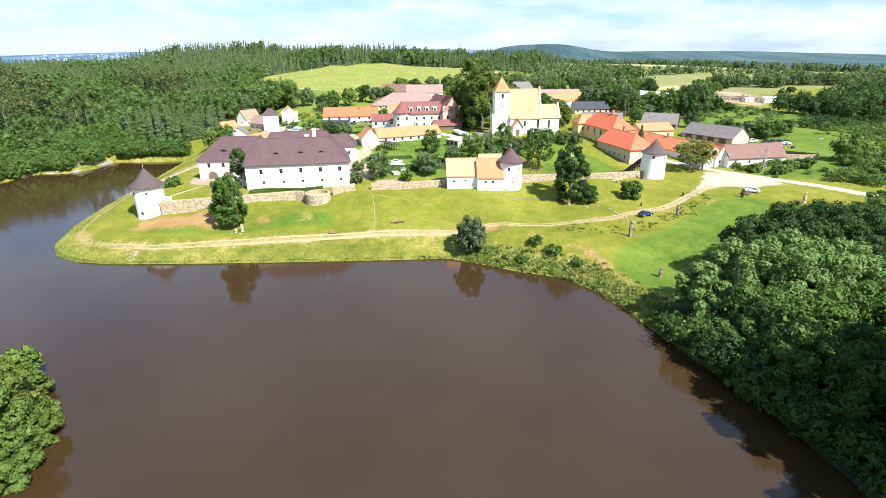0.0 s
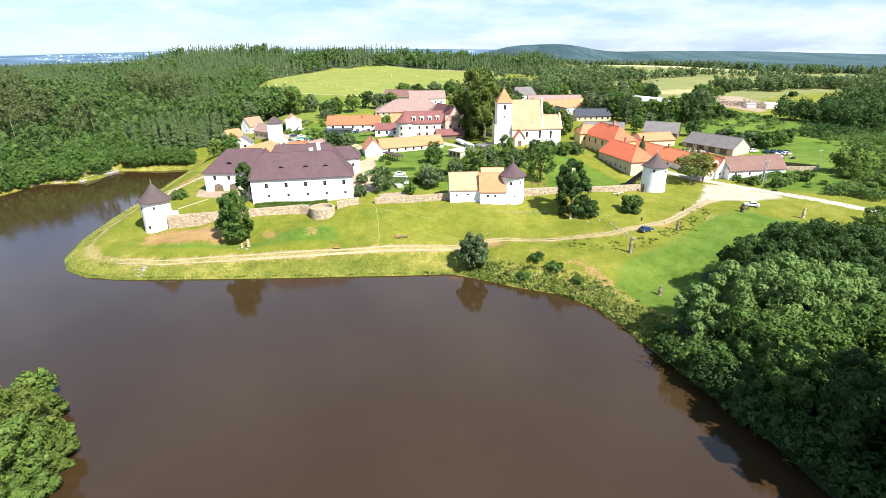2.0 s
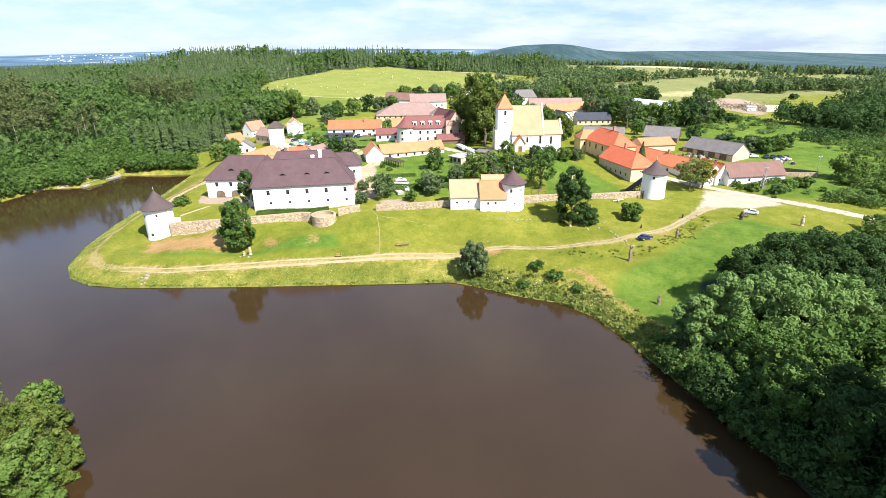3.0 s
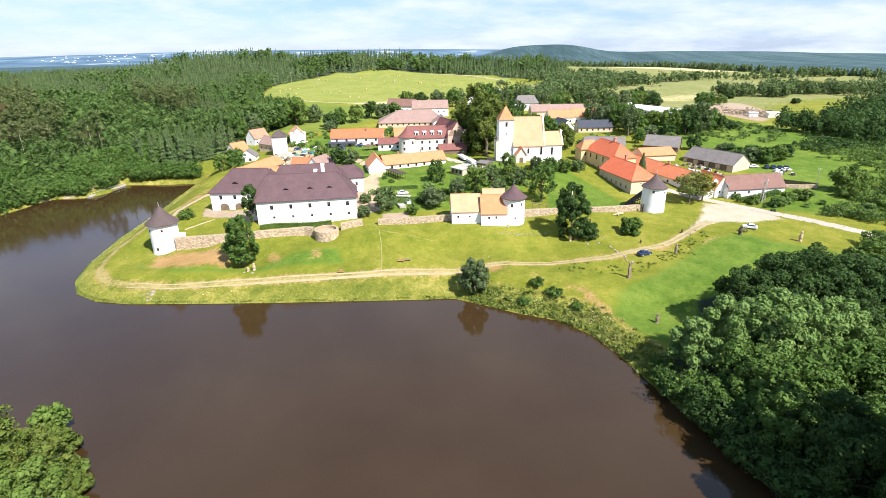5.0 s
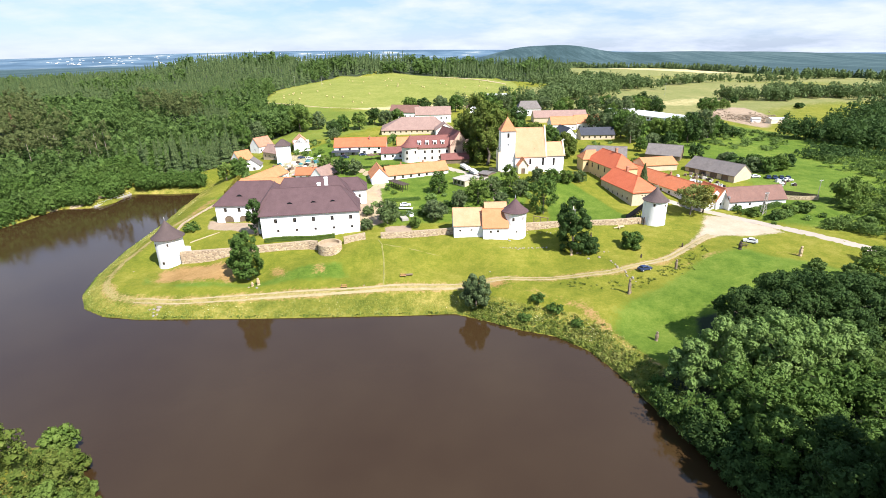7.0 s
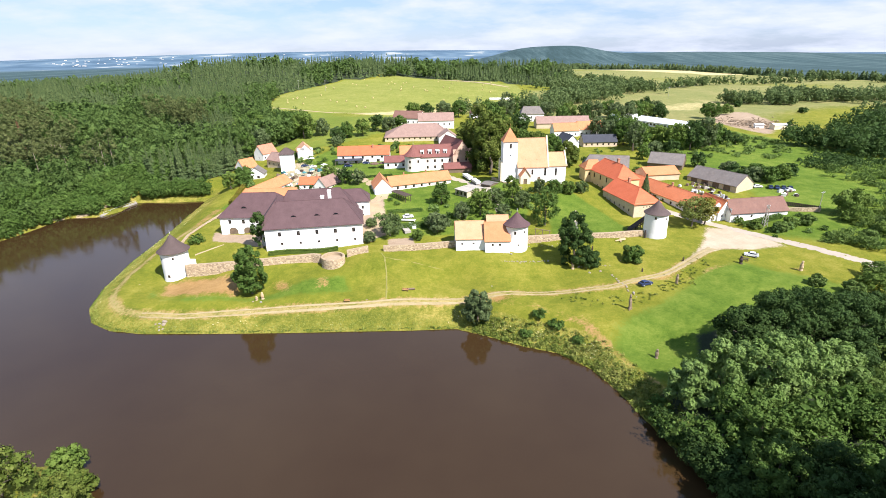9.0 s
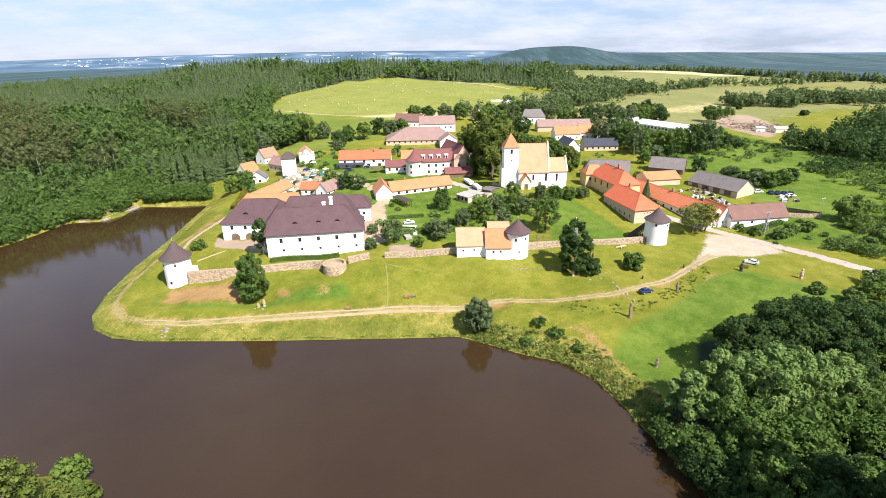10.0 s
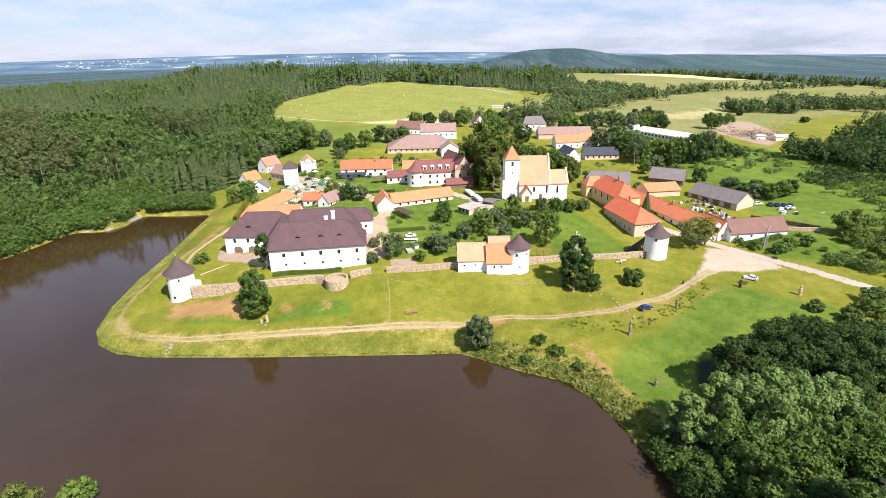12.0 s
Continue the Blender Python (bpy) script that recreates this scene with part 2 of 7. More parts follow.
def ground_material():
    m, t, s = nodes_of("grassland")
    p = place(t)
    big, mid, fine, blade = noise_node(t, p, 0.035, 4), noise_node(t, p, 0.22, 6, 0.65), noise_node(t, p, 1.3, 8, 0.75), noise_node(t, p, 5.0, 6, 0.7)
    mixed = math_node(t, "ADD", math_node(t, "ADD", math_node(t, "MULTIPLY", big, 0.25), math_node(t, "MULTIPLY", mid, 0.3)), math_node(t, "ADD", math_node(t, "MULTIPLY", fine, 0.25), math_node(t, "MULTIPLY", blade, 0.2)))
    col = ramp_node(t, mixed, (0.40, (0.092, 0.118, 0.012)), (0.475, (0.145, 0.160, 0.017)), (0.53, (0.190, 0.190, 0.024)), (0.60, (0.265, 0.238, 0.046)))
    def cover(col, name, stops, edge=0.35):
        mask = math_node(t, "ADD", attribute(t, name), math_node(t, "MULTIPLY", math_node(t, "SUBTRACT", math_node(t, "ADD", math_node(t, "MULTIPLY", fine, 0.6), math_node(t, "MULTIPLY", mid, 0.4)), 0.5), edge * 2.4))
        mask = ramp_node(t, mask, (0.4, (0, 0, 0)), (0.6, (1, 1, 1)))
        return mix_node(t, mask, col, ramp_node(t, mixed, *stops))
    col = cover(col, "meadow", ((0.38, (0.135, 0.165, 0.030)), (0.5, (0.195, 0.215, 0.045)), (0.62, (0.29, 0.27, 0.08))))
    col = cover(col, "pasture", ((0.38, (0.128, 0.155, 0.045)), (0.5, (0.190, 0.196, 0.066)), (0.62, (0.30, 0.250, 0.11))), 0.6)
    col = cover(col, "lush", ((0.42, (0.062, 0.112, 0.012)), (0.5, (0.100, 0.156, 0.019)), (0.58, (0.158, 0.202, 0.032))), 0.6)
    col = cover(col, "bank", ((0.41, (0.07, 0.095, 0.012)), (0.5, (0.175, 0.175, 0.026)), (0.58, (0.35, 0.285, 0.075))), 0.5)
    col = cover(col, "dry", ((0.40, (0.23, 0.135, 0.045)), (0.60, (0.38, 0.240, 0.10))), 0.6)
    col = cover(col, "straw", ((0.36, (0.42, 0.34, 0.16)), (0.64, (0.55, 0.46, 0.24))), 0.3)
    col = cover(col, "trail", ((0.38, (0.225, 0.185, 0.060)), (0.62, (0.38, 0.305, 0.135))), 0.45)
    col = cover(col, "soil", ((0.38, (0.24, 0.17, 0.11)), (0.62, (0.40, 0.31, 0.22))), 0.4)
    col = cover(col, "gravel", ((0.38, (0.36, 0.28, 0.19)), (0.62, (0.50, 0.42, 0.31))), 0.45)
    # forest floor and far canopy, darkened to stand for shade between the trees too
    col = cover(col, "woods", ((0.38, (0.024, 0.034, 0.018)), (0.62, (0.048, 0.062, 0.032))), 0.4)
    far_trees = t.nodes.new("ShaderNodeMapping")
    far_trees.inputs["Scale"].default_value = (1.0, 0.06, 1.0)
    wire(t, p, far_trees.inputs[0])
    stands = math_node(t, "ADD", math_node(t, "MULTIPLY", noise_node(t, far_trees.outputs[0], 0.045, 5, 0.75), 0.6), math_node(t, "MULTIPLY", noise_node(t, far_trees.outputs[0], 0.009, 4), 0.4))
    # far forest and hill: blue-green haze is mixed into these base colours
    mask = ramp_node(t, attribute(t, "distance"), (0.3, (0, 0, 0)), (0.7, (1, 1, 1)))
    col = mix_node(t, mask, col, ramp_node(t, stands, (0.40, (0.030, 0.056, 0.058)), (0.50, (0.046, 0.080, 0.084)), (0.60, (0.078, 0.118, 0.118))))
    # far plain: the blue of aerial haze is painted into the field colours
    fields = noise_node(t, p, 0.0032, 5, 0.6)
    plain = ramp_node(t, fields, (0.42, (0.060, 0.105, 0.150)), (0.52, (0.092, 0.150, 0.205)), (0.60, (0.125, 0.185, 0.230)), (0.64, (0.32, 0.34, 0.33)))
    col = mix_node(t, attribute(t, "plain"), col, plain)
    wire(t, col, s.inputs["Base Color"])
    s.inputs["Roughness"].default_value = 0.95
    s.inputs["Specular IOR Level"].default_value = 0.1
    bump_node(t, s, math_node(t, "ADD", fine, blade), 1.0, 0.22)
    return m


def water_material():
    m, t, s = nodes_of("muddy_pond_water")
    p = place(t)
    wire(t, ramp_node(t, noise_node(t, p, 0.03, 3), (0.3, (0.033, 0.0182, 0.0072)), (0.7, (0.040, 0.0235, 0.0098))), s.inputs["Base Color"])
    s.inputs["Roughness"].default_value, s.inputs["IOR"].default_value = 0.05, 1.42
    mp = t.nodes.new("ShaderNodeMapping")
    mp.inputs["Scale"].default_value = (1.0, 1.7, 1.0)
    wire(t, p, mp.inputs[0])
    rip = math_node(t, "ADD", noise_node(t, mp.outputs[0], 1.1, 3), math_node(t, "MULTIPLY", noise_node(t, mp.outputs[0], 4.5, 3), 0.4))
    bump_node(t, s, rip, 0.13, 0.05)
    return m


GRASS, POND = ground_material(), water_material()
GRAVEL = surface("pale_gravel", (0.30, 0.225, 0.125), (0.40, 0.315, 0.195), 0.25, 3.0, 0.95, 0.03, (0.36, 0.32, 0.2))
ASPHALT = surface("pale_worn_asphalt", (0.31, 0.26, 0.20), (0.40, 0.345, 0.275), 0.2, 3.0, 0.9, 0.01)

# ---- the lie of the land ----
SHORE = [(-300, 150), (-225, 170), (-197, 200), (-193, 220), (-190, 236), (-176, 236), (-170, 244), (-172, 262), (-150, 262), (-134, 265),
         (-130, 235), (-125, 200), (-123, 177), (-119, 155), (-114, 140), (-107.5, 131.5), (-99, 126.8), (-88, 125), (-62, 125.2), (-30, 126),
         (2, 127.4), (11, 123), (19, 118.5), (28, 115), (35, 108), (39, 99), (43, 86), (47, 74), (50.5, 64), (53, 50), (56, 30), (56, 5),
         (20, -25), (-40, -28), (-60, 20), (-59, 56), (-72, 76), (-110, 70), (-180, 60), (-320, 90)]
NEAR_HEIGHTS = [(-97, 150, 3.3), (-86, 151, 5.4), (-91, 147, 3.6), (-60, 141, 4.2), (-30, 141, 4.6), (0, 143, 5.0), (30, 139, 5.5), (50, 131, 5.6), (59, 141, 8.0),
                (66, 136, 7.6), (88, 155, 10.8), (106, 144, 9.6), (74, 172, 11.0), (100, 182, 10.6), (128, 160, 11.4), (5, 162, 10.6), (-28, 160, 10.4),
                (-42, 152, 7.6), (-63, 157, 8.2), (-63, 167, 10.8), (-89, 184, 9.0), (-75, 175, 9.8), (33, 226, 18.6), (22, 222, 18.6), (45, 182, 12.2),
                (140, 190, 12.6), (51, 110, 2.4), (90, 108, 4.0), (140, 120, 7.0), (10, 185, 12.2), (-10, 195, 13.0), (60, 60, 2.5)]
WIDE_HEIGHTS = [(-14, 228, 15.0), (-20, 257, 17.3), (-50, 262, 16.5), (-85, 250, 11.0), (-108, 240, 5.5), (-140, 290, 6.0), (-210, 235, 7.0), (-280, 330, 20.0),
                (100, 360, 15.0), (225, 360, 15.0), (145, 400, 17.0), (-70, 330, 16.0), (-60, 420, 19.0), (-220, 560, 24.0), (-100, 760, 29.0), (10, 870, 29.0),
                (200, 700, 20.0), (350, 560, 14.0), (600, 900, 14.0), (-350, 870, 48.0), (-600, 850, 26.0), (-850, 900, 16.0), (-420, 600, 28.0), (-150, 980, 46.0), (100, 1100, 36.0)]


def shore_gap(x, y):
    """Metres from the water's edge, less than nought on the pond."""
    x, y = np.asarray(x, float), np.asarray(y, float)
    near, inside = np.full(x.shape, 1e9), np.zeros(x.shape, bool)
    for (ax, ay), (bx, by) in zip(SHORE, SHORE[1:] + SHORE[:1]):
        dx, dy = bx - ax, by - ay
        s = np.clip(((x - ax) * dx + (y - ay) * dy) / (dx * dx + dy * dy), 0, 1)
        near = np.minimum(near, np.hypot(x - ax - s * dx, y - ay - s * dy))
        if ay != by:
            inside ^= ((ay > y) != (by > y)) & (x < ax + (y - ay) * dx / dy)
    return np.where(inside, -near, near)


def height(x, y):
    """The ground's height above the pond."""
    x, y = np.asarray(x, float), np.asarray(y, float)
    total, weight = np.zeros(x.shape), np.zeros(x.shape)
    for rows, soft in ((NEAR_HEIGHTS, 5.0), (WIDE_HEIGHTS, 22.0)):
        for px, py, pz in rows:
            w = (soft / 5.0) ** 2 / ((x - px) ** 2 + (y - py) ** 2 + soft ** 2) ** 1.6
            total, weight = total + w * pz, weight + w
    z = total / weight
    far = np.hypot(x, y)
    out = np.clip((far - 1000) / 900, 0, 1)
    z = z * (1 - out) + 14 * out
    turn = np.degrees(np.arctan2(x, np.maximum(y, 1)))
    hill = np.exp(-((far - 2900) / 420) ** 2)
    z = z + hill * (52 * np.exp(-(np.abs(turn - 9.8) / 5.6) ** 3.4) + 38 * np.exp(-((turn - 23) / 19) ** 2))
    ridge = np.clip((far - 3600) / 1000, 0, 1)
    z = z + ridge * (82 * np.exp(-(np.abs(turn + 12) / 35) ** 2.6) - 14)
    gap = shore_gap(x, y)
    bank = np.where(gap > 0, 3.6 * (1 - np.exp(-gap / 4.5)) + 0.42 * np.maximum(gap - 6, 0), np.maximum(gap * 0.35, -2.2))
    return np.where(gap > 0, -np.log(np.exp(-np.minimum(bank, 60) / 0.8) + np.exp(-np.minimum(z, 60) / 0.8)) * 0.8 + np.maximum(z - 60, 0) * (bank > 60), bank)

# ---- building blocks ----
class Shape:
    """Points, faces and their UVs in metres, for one mesh."""
    def __init__(self):
        self.v, self.f, self.uv, self.m = [], [], [], []

    def poly(self, pts, slot=0, uv=None):
        n = len(self.v)
        self.v += [tuple(p) for p in pts]
        self.f.append(tuple(range(n, n + len(pts))))
        self.m.append(slot)
        if uv is None:
            a = Vector(pts[0])
            e = (Vector(pts[1]) - a).normalized()
            g = (Vector(pts[-1]) - a)
            h = (g - e * g.dot(e)).normalized()
            uv = [((Vector(q) - a).dot(e), (Vector(q) - a).dot(h)) for q in pts]
        self.uv += uv
        return self

    def box(self, x0, y0, z0, x1, y1, z1):
        a, b, c, d = (x0, y0, z0), (x1, y0, z0), (x1, y1, z0), (x0, y1, z0)
        e, f, g, h = (x0, y0, z1), (x1, y0, z1), (x1, y1, z1), (x0, y1, z1)
        for q in ((a, b, f, e), (b, c, g, f), (c, d, h, g), (d, a, e, h), (e, f, g, h), (d, c, b, a)):
            self.poly(q)
        return self

    def beam(self, p, q, r, n=6, r2=None):
        p, q = Vector(p), Vector(q)
        r2 = r if r2 is None else r2
        turn = (q - p).to_track_quat("Z", "Y").to_matrix()
        ring = [turn @ Vector((math.cos(a), math.sin(a), 0)) for a in (2 * math.pi * k / n for k in range(n))]
        lo, hi = [p + v * r for v in ring], [q + v * r2 for v in ring]
        for k in range(n):
            self.poly((lo[k], lo[(k + 1) % n], hi[(k + 1) % n], hi[k]))
        self.poly(hi)
        self.poly(lo[::-1])
        return self

    def spin(self, profile, n=40, x=0.0, y=0.0, turn=(0, 2 * math.pi)):
        """Turns a profile of (radius, z) round an upright line."""
        a0, a1 = turn
        for (r0, z0), (r1, z1) in zip(profile, profile[1:]):
            for k in range(n):
                a, b = a0 + (a1 - a0) * k / n, a0 + (a1 - a0) * (k + 1) / n
                lo = [(x + r0 * math.cos(a), y + r0 * math.sin(a), z0), (x + r0 * math.cos(b), y + r0 * math.sin(b), z0)]
                hi = [(x + r1 * math.cos(b), y + r1 * math.sin(b), z1), (x + r1 * math.cos(a), y + r1 * math.sin(a), z1)]
                rm, dz = max(r0, r1), math.hypot(r1 - r0, z1 - z0)
                uv = [(a * rm, 0), (b * rm, 0), (b * rm, dz), (a * rm, dz)]
                if r0 < 1e-4:
                    self.poly([lo[0], *hi], uv=[uv[0], uv[2], uv[3]])
                elif r1 < 1e-4:
                    self.poly([*lo, hi[0]], uv=uv[:3])
                else:
                    self.poly([*lo, *hi], uv=uv)
        return self

    def mesh(self, name, *mats):
        me = bpy.data.meshes.new(name)
        me.from_pydata(self.v, [], self.f)
        layer = me.uv_layers.new(name="UVMap")
        layer.data.foreach_set("uv", np.array(self.uv, np.float32).ravel())
        for m in mats:
            me.materials.append(m)
        if len(mats) > 1:
            me.polygons.foreach_set("material_index", np.array(self.m, np.int32))
        return me


def part(name, shape, mat, parent, label="", at=None):
    """One mesh object under a thing or under a part. shape: a Shape, or a mesh to share."""
    me = shape if isinstance(shape, bpy.types.Mesh) else shape.mesh(name, mat)
    ob = new(name, me)
    ob.parent = parent
    if at is not None:
        ob.matrix_basis = at
    return tagged(ob, label) if label else ob


def thing(name, label, category, m, group="", kind=""):
    ob = new(name)
    ob.empty_display_size = 0.3
    ob.matrix_basis = m
    return tagged(ob, label, category, group, kind)


def single(name, shape, mat, label, category, m=None, group="", kind=""):
    ob = new(name, shape if isinstance(shape, bpy.types.Mesh) else shape.mesh(name, mat))
    if m is not None:
        ob.matrix_basis = m
    return tagged(ob, label, category, group, kind)


MADE = {}


def shared(key, make):
    if key not in MADE:
        MADE[key] = make()
    return MADE[key]


def frame_mesh(w, h, mat, round_top=False):
    def make():
        s, b = Shape(), 0.09
        s.box(0, 0, 0, b, 0.08, h).box(w - b, 0, 0, w, 0.08, h).box(b, 0, 0, w - b, 0.08, b).box(b, 0, h - b, w - b, 0.08, h)
        s.box(w / 2 - 0.035, 0.01, b, w / 2 + 0.035, 0.07, h - b)
        if h > 0.8:
            s.box(b, 0.01, h * 0.62 - 0.03, w / 2 - 0.035, 0.07, h * 0.62 + 0.03).box(w / 2 + 0.035, 0.01, h * 0.62 - 0.03, w - b, 0.07, h * 0.62 + 0.03)
        return s.mesh("frame", mat)
    return shared(("frame", round(w, 2), round(h, 2), mat.name), make)


def pane_mesh(w, h):
    return shared(("pane", round(w, 2), round(h, 2)), lambda: Shape().box(0.05, 0.03, 0.05, w - 0.05, 0.05, h - 0.05).mesh("pane", GLASS))


def add_window(parent, m, w, h, frame_mat=None):
    f = part("window", frame_mesh(w, h, frame_mat or FRAME), None, parent, at=m)
    part("pane", pane_mesh(w, h), None, f, "dark window glass")
    return f


def add_door(parent, m, w, h, mat=None):
    def make():
        s = Shape().box(0, 0, 0, w, 0.07, h)
        return s.mesh("door", mat or WOOD)
    return part("door", shared(("door", w, h, (mat or WOOD).name), make), None, parent, "wooden door", at=m)


SIDES = {"f": ((0, 0), (1, 0)), "r": ((1, 0), (0, 1)), "b": ((1, 1), (-1, 0)), "l": ((0, 1), (0, -1))}


def wall_face(s, ox, oy, dx, dy, length, z0, z1, holes, deep=0.28):
    """A wall face with openings through its skin; u runs to the right seen from outside. Returns nothing."""
    nx, ny = dy, -dx
    us = sorted({0.0, length, *(h[0] for h in holes), *(h[0] + h[2] for h in holes)})
    vs = sorted({z0, z1, *(h[1] for h in holes), *(h[1] + h[3] for h in holes)})
    at = lambda u, v, d=0.0: (ox + dx * u - nx * d, oy + dy * u - ny * d, v)  # noqa: E731
    for u0, u1 in zip(us, us[1:]):
        for v0, v1 in zip(vs, vs[1:]):
            mu, mv = (u0 + u1) / 2, (v0 + v1) / 2
            if not any(h[0] < mu < h[0] + h[2] and h[1] < mv < h[1] + h[3] for h in holes):
                s.poly((at(u0, v0), at(u1, v0), at(u1, v1), at(u0, v1)))
    for u, v, w, h, *kind in holes:
        s.poly((at(u, v), at(u, v, deep), at(u, v + h, deep), at(u, v + h)))
        s.poly((at(u + w, v, deep), at(u + w, v), at(u + w, v + h), at(u + w, v + h, deep)))
        s.poly((at(u, v + h, deep), at(u + w, v + h, deep), at(u + w, v + h), at(u, v + h)))
        s.poly((at(u, v), at(u + w, v), at(u + w, v, deep), at(u, v, deep)))
        if kind and kind[0] in ("arch", "arch_door"):
            n, r = 10, w / 2
            rise = min(r, h * 0.5)
            for side in (0, 1):
                pts = [(u + r - r * math.cos(math.pi * k / n), v + h - rise + rise * math.sin(math.pi * k / n)) for k in range(n + 1)]
                half = pts[: n // 2 + 1] if side == 0 else pts[n // 2:]
                corner = (u, v + h) if side == 0 else (u + w, v + h)
                for a, b in zip(half, half[1:]):
                    s.poly([at(*corner), at(*a), at(*b)])
                    s.poly([at(*a), at(*a, deep), at(*b, deep), at(*b)])


def roof_shape(w, d, ze, zr, hl=0.0, hr=0.0, over=0.45, gable_over=0.25, thick=0.22):
    """Roof with its ridge along x over a w by d plan; hl, hr: how far the ridge stops short at either end (0: a gable)."""
    s = Shape()
    pitch = (zr - ze) / (d / 2)
    gl, gr = (over if hl else gable_over), (over if hr else gable_over)
    zo = ze - over * pitch
    a, b, c, e = (-gl, -over, zo), (w + gr, -over, zo), (w + gr, d + over, zo), (-gl, d + over, zo)
    p, q = (hl if hl else -gl, d / 2, zr), (w - hr if hr else w + gr, d / 2, zr)
    dn = lambda t: (t[0], t[1], t[2] - thick)  # noqa: E731
    s.poly((a, b, q, p)).poly((c, e, p, q))
    if hl:
        s.poly((e, a, p))
    if hr:
        s.poly((b, c, q))
    s.poly((dn(p), dn(q), dn(b), dn(a))).poly((dn(q), dn(p), dn(e), dn(c)))
    s.poly((a, dn(a), dn(b), b)).poly((c, dn(c), dn(e), e))
    if hl:
        s.poly((dn(a), dn(e), dn(p))).poly((e, dn(e), dn(a), a))
    else:
        s.poly((e, p, dn(p), dn(e))).poly((p, a, dn(a), dn(p)))
    if hr:
        s.poly((dn(c), dn(b), dn(q))).poly((b, dn(b), dn(c), c))
    else:
        s.poly((b, q, dn(q), dn(b))).poly((q, c, dn(c), dn(q)))
    s.beam((p[0], p[1], p[2] - 0.03), (q[0], q[1], q[2] - 0.03), 0.14, 6)
    if hl:
        s.beam(a, p, 0.1, 5).beam(e, p, 0.1, 5)
    if hr:
        s.beam(b, q, 0.1, 5).beam(c, q, 0.1, 5)
    return s


def house(name, label, category, x, y, z, turn, w, d, eave, ridge, wall_mat, roof_mat, axis="w", hl=0.0, hr=0.0, holes=None, over=0.45, chimneys=(), sink=2.0,
          frame_mat=None, roof_label="", wall_label="", group="", door_mat=None):
    """A building: its front left corner at x, y, the front along +x turned by turn degrees, w wide, d deep. holes: side -> (u, v, w, h, kind)."""
    if holes is None and category in ("house", "farm") and eave >= 3.0:
        tall = min(1.3, eave - 1.6)
        holes = {}
        for side, length in (("f", w), ("r", d), ("l", d)):
            n = max(1, int((length - 1.6) / 3.4))
            gap = length / n
            holes[side] = [((k + 0.5) * gap - 0.5, v, 1.0, tall) for k in range(n) for v in ((1.0, 3.7) if eave > 5.6 else (1.0,))]
    holes = holes or {}
    top = thing(name, label, category, pose(x, y, z, 0, 0, turn), group)
    s = Shape()
    for side, ((cx, cy), (dx, dy)) in SIDES.items():
        length = w if dx else d
        mine = holes.get(side, ())
        wall_face(s, cx * w, cy * d, dx, dy, length, -sink, eave, mine)
        along = (dx != 0) == (axis == "w")
        if not along and not (hl if (side == "l" or (axis == "d" and side == "f")) else hr):
            ox, oy = cx * w, cy * d
            s.poly(((ox, oy, eave), (ox + dx * length, oy + dy * length, eave), (ox + dx * length / 2, oy + dy * length / 2, ridge)))
    part("wall", s, wall_mat, top, wall_label)
    if axis == "w":
        part("roof", roof_shape(w, d, eave, ridge, hl, hr, over), roof_mat, top, roof_label)
    else:
        part("roof", roof_shape(d, w, eave, ridge, hl, hr, over), roof_mat, top, roof_label, at=pose(w, 0, 0, 0, 0, 90))
    for side, rows in holes.items():
        (cx, cy), (dx, dy) = SIDES[side]
        ang = math.degrees(math.atan2(dy, dx))
        nx, ny = dy, -dx
        for u, v, ww, hh, *kind in rows:
            m = pose(cx * w + dx * u - nx * 0.2, cy * d + dy * u - ny * 0.2, v, 0, 0, ang)
            if kind and kind[0] in ("door", "arch_door"):
                add_door(top, m, ww, hh, door_mat)
            else:
                add_window(top, m, ww, hh, frame_mat)
    for cx, cy, zb, zt, size in chimneys:
        size *= 0.75
        c = Shape().box(cx - size / 2, cy - size / 2, zb, cx + size / 2, cy + size / 2, zt)
        c.box(cx - size / 2 - 0.08, cy - size / 2 - 0.08, zt - 0.25, cx + size / 2 + 0.08, cy + size / 2 + 0.08, zt - 0.08)
        part("chimney", c, BRICK, top, "brick chimney")
    return top


def row_of(n, start, step, v, w, h, kind=None):
    return [(start + k * step, v, w, h, *([kind] if kind else [])) for k in range(n)]


def quads_mesh(name, quads, mat):
    """One mesh of loose faces from an array (faces, corners, 3)."""
    n, c = quads.shape[:2]
    me = bpy.data.meshes.new(name)
    me.vertices.add(n * c)
    me.vertices.foreach_set("co", np.ascontiguousarray(quads, np.float32).ravel())
    me.loops.add(n * c)
    me.loops.foreach_set("vertex_index", np.arange(n * c, dtype=np.int32))
    me.polygons.add(n)
    me.polygons.foreach_set("loop_start", np.arange(0, n * c, c, dtype=np.int32))
    me.update(calc_edges=True)
    me.materials.append(mat)
    return me


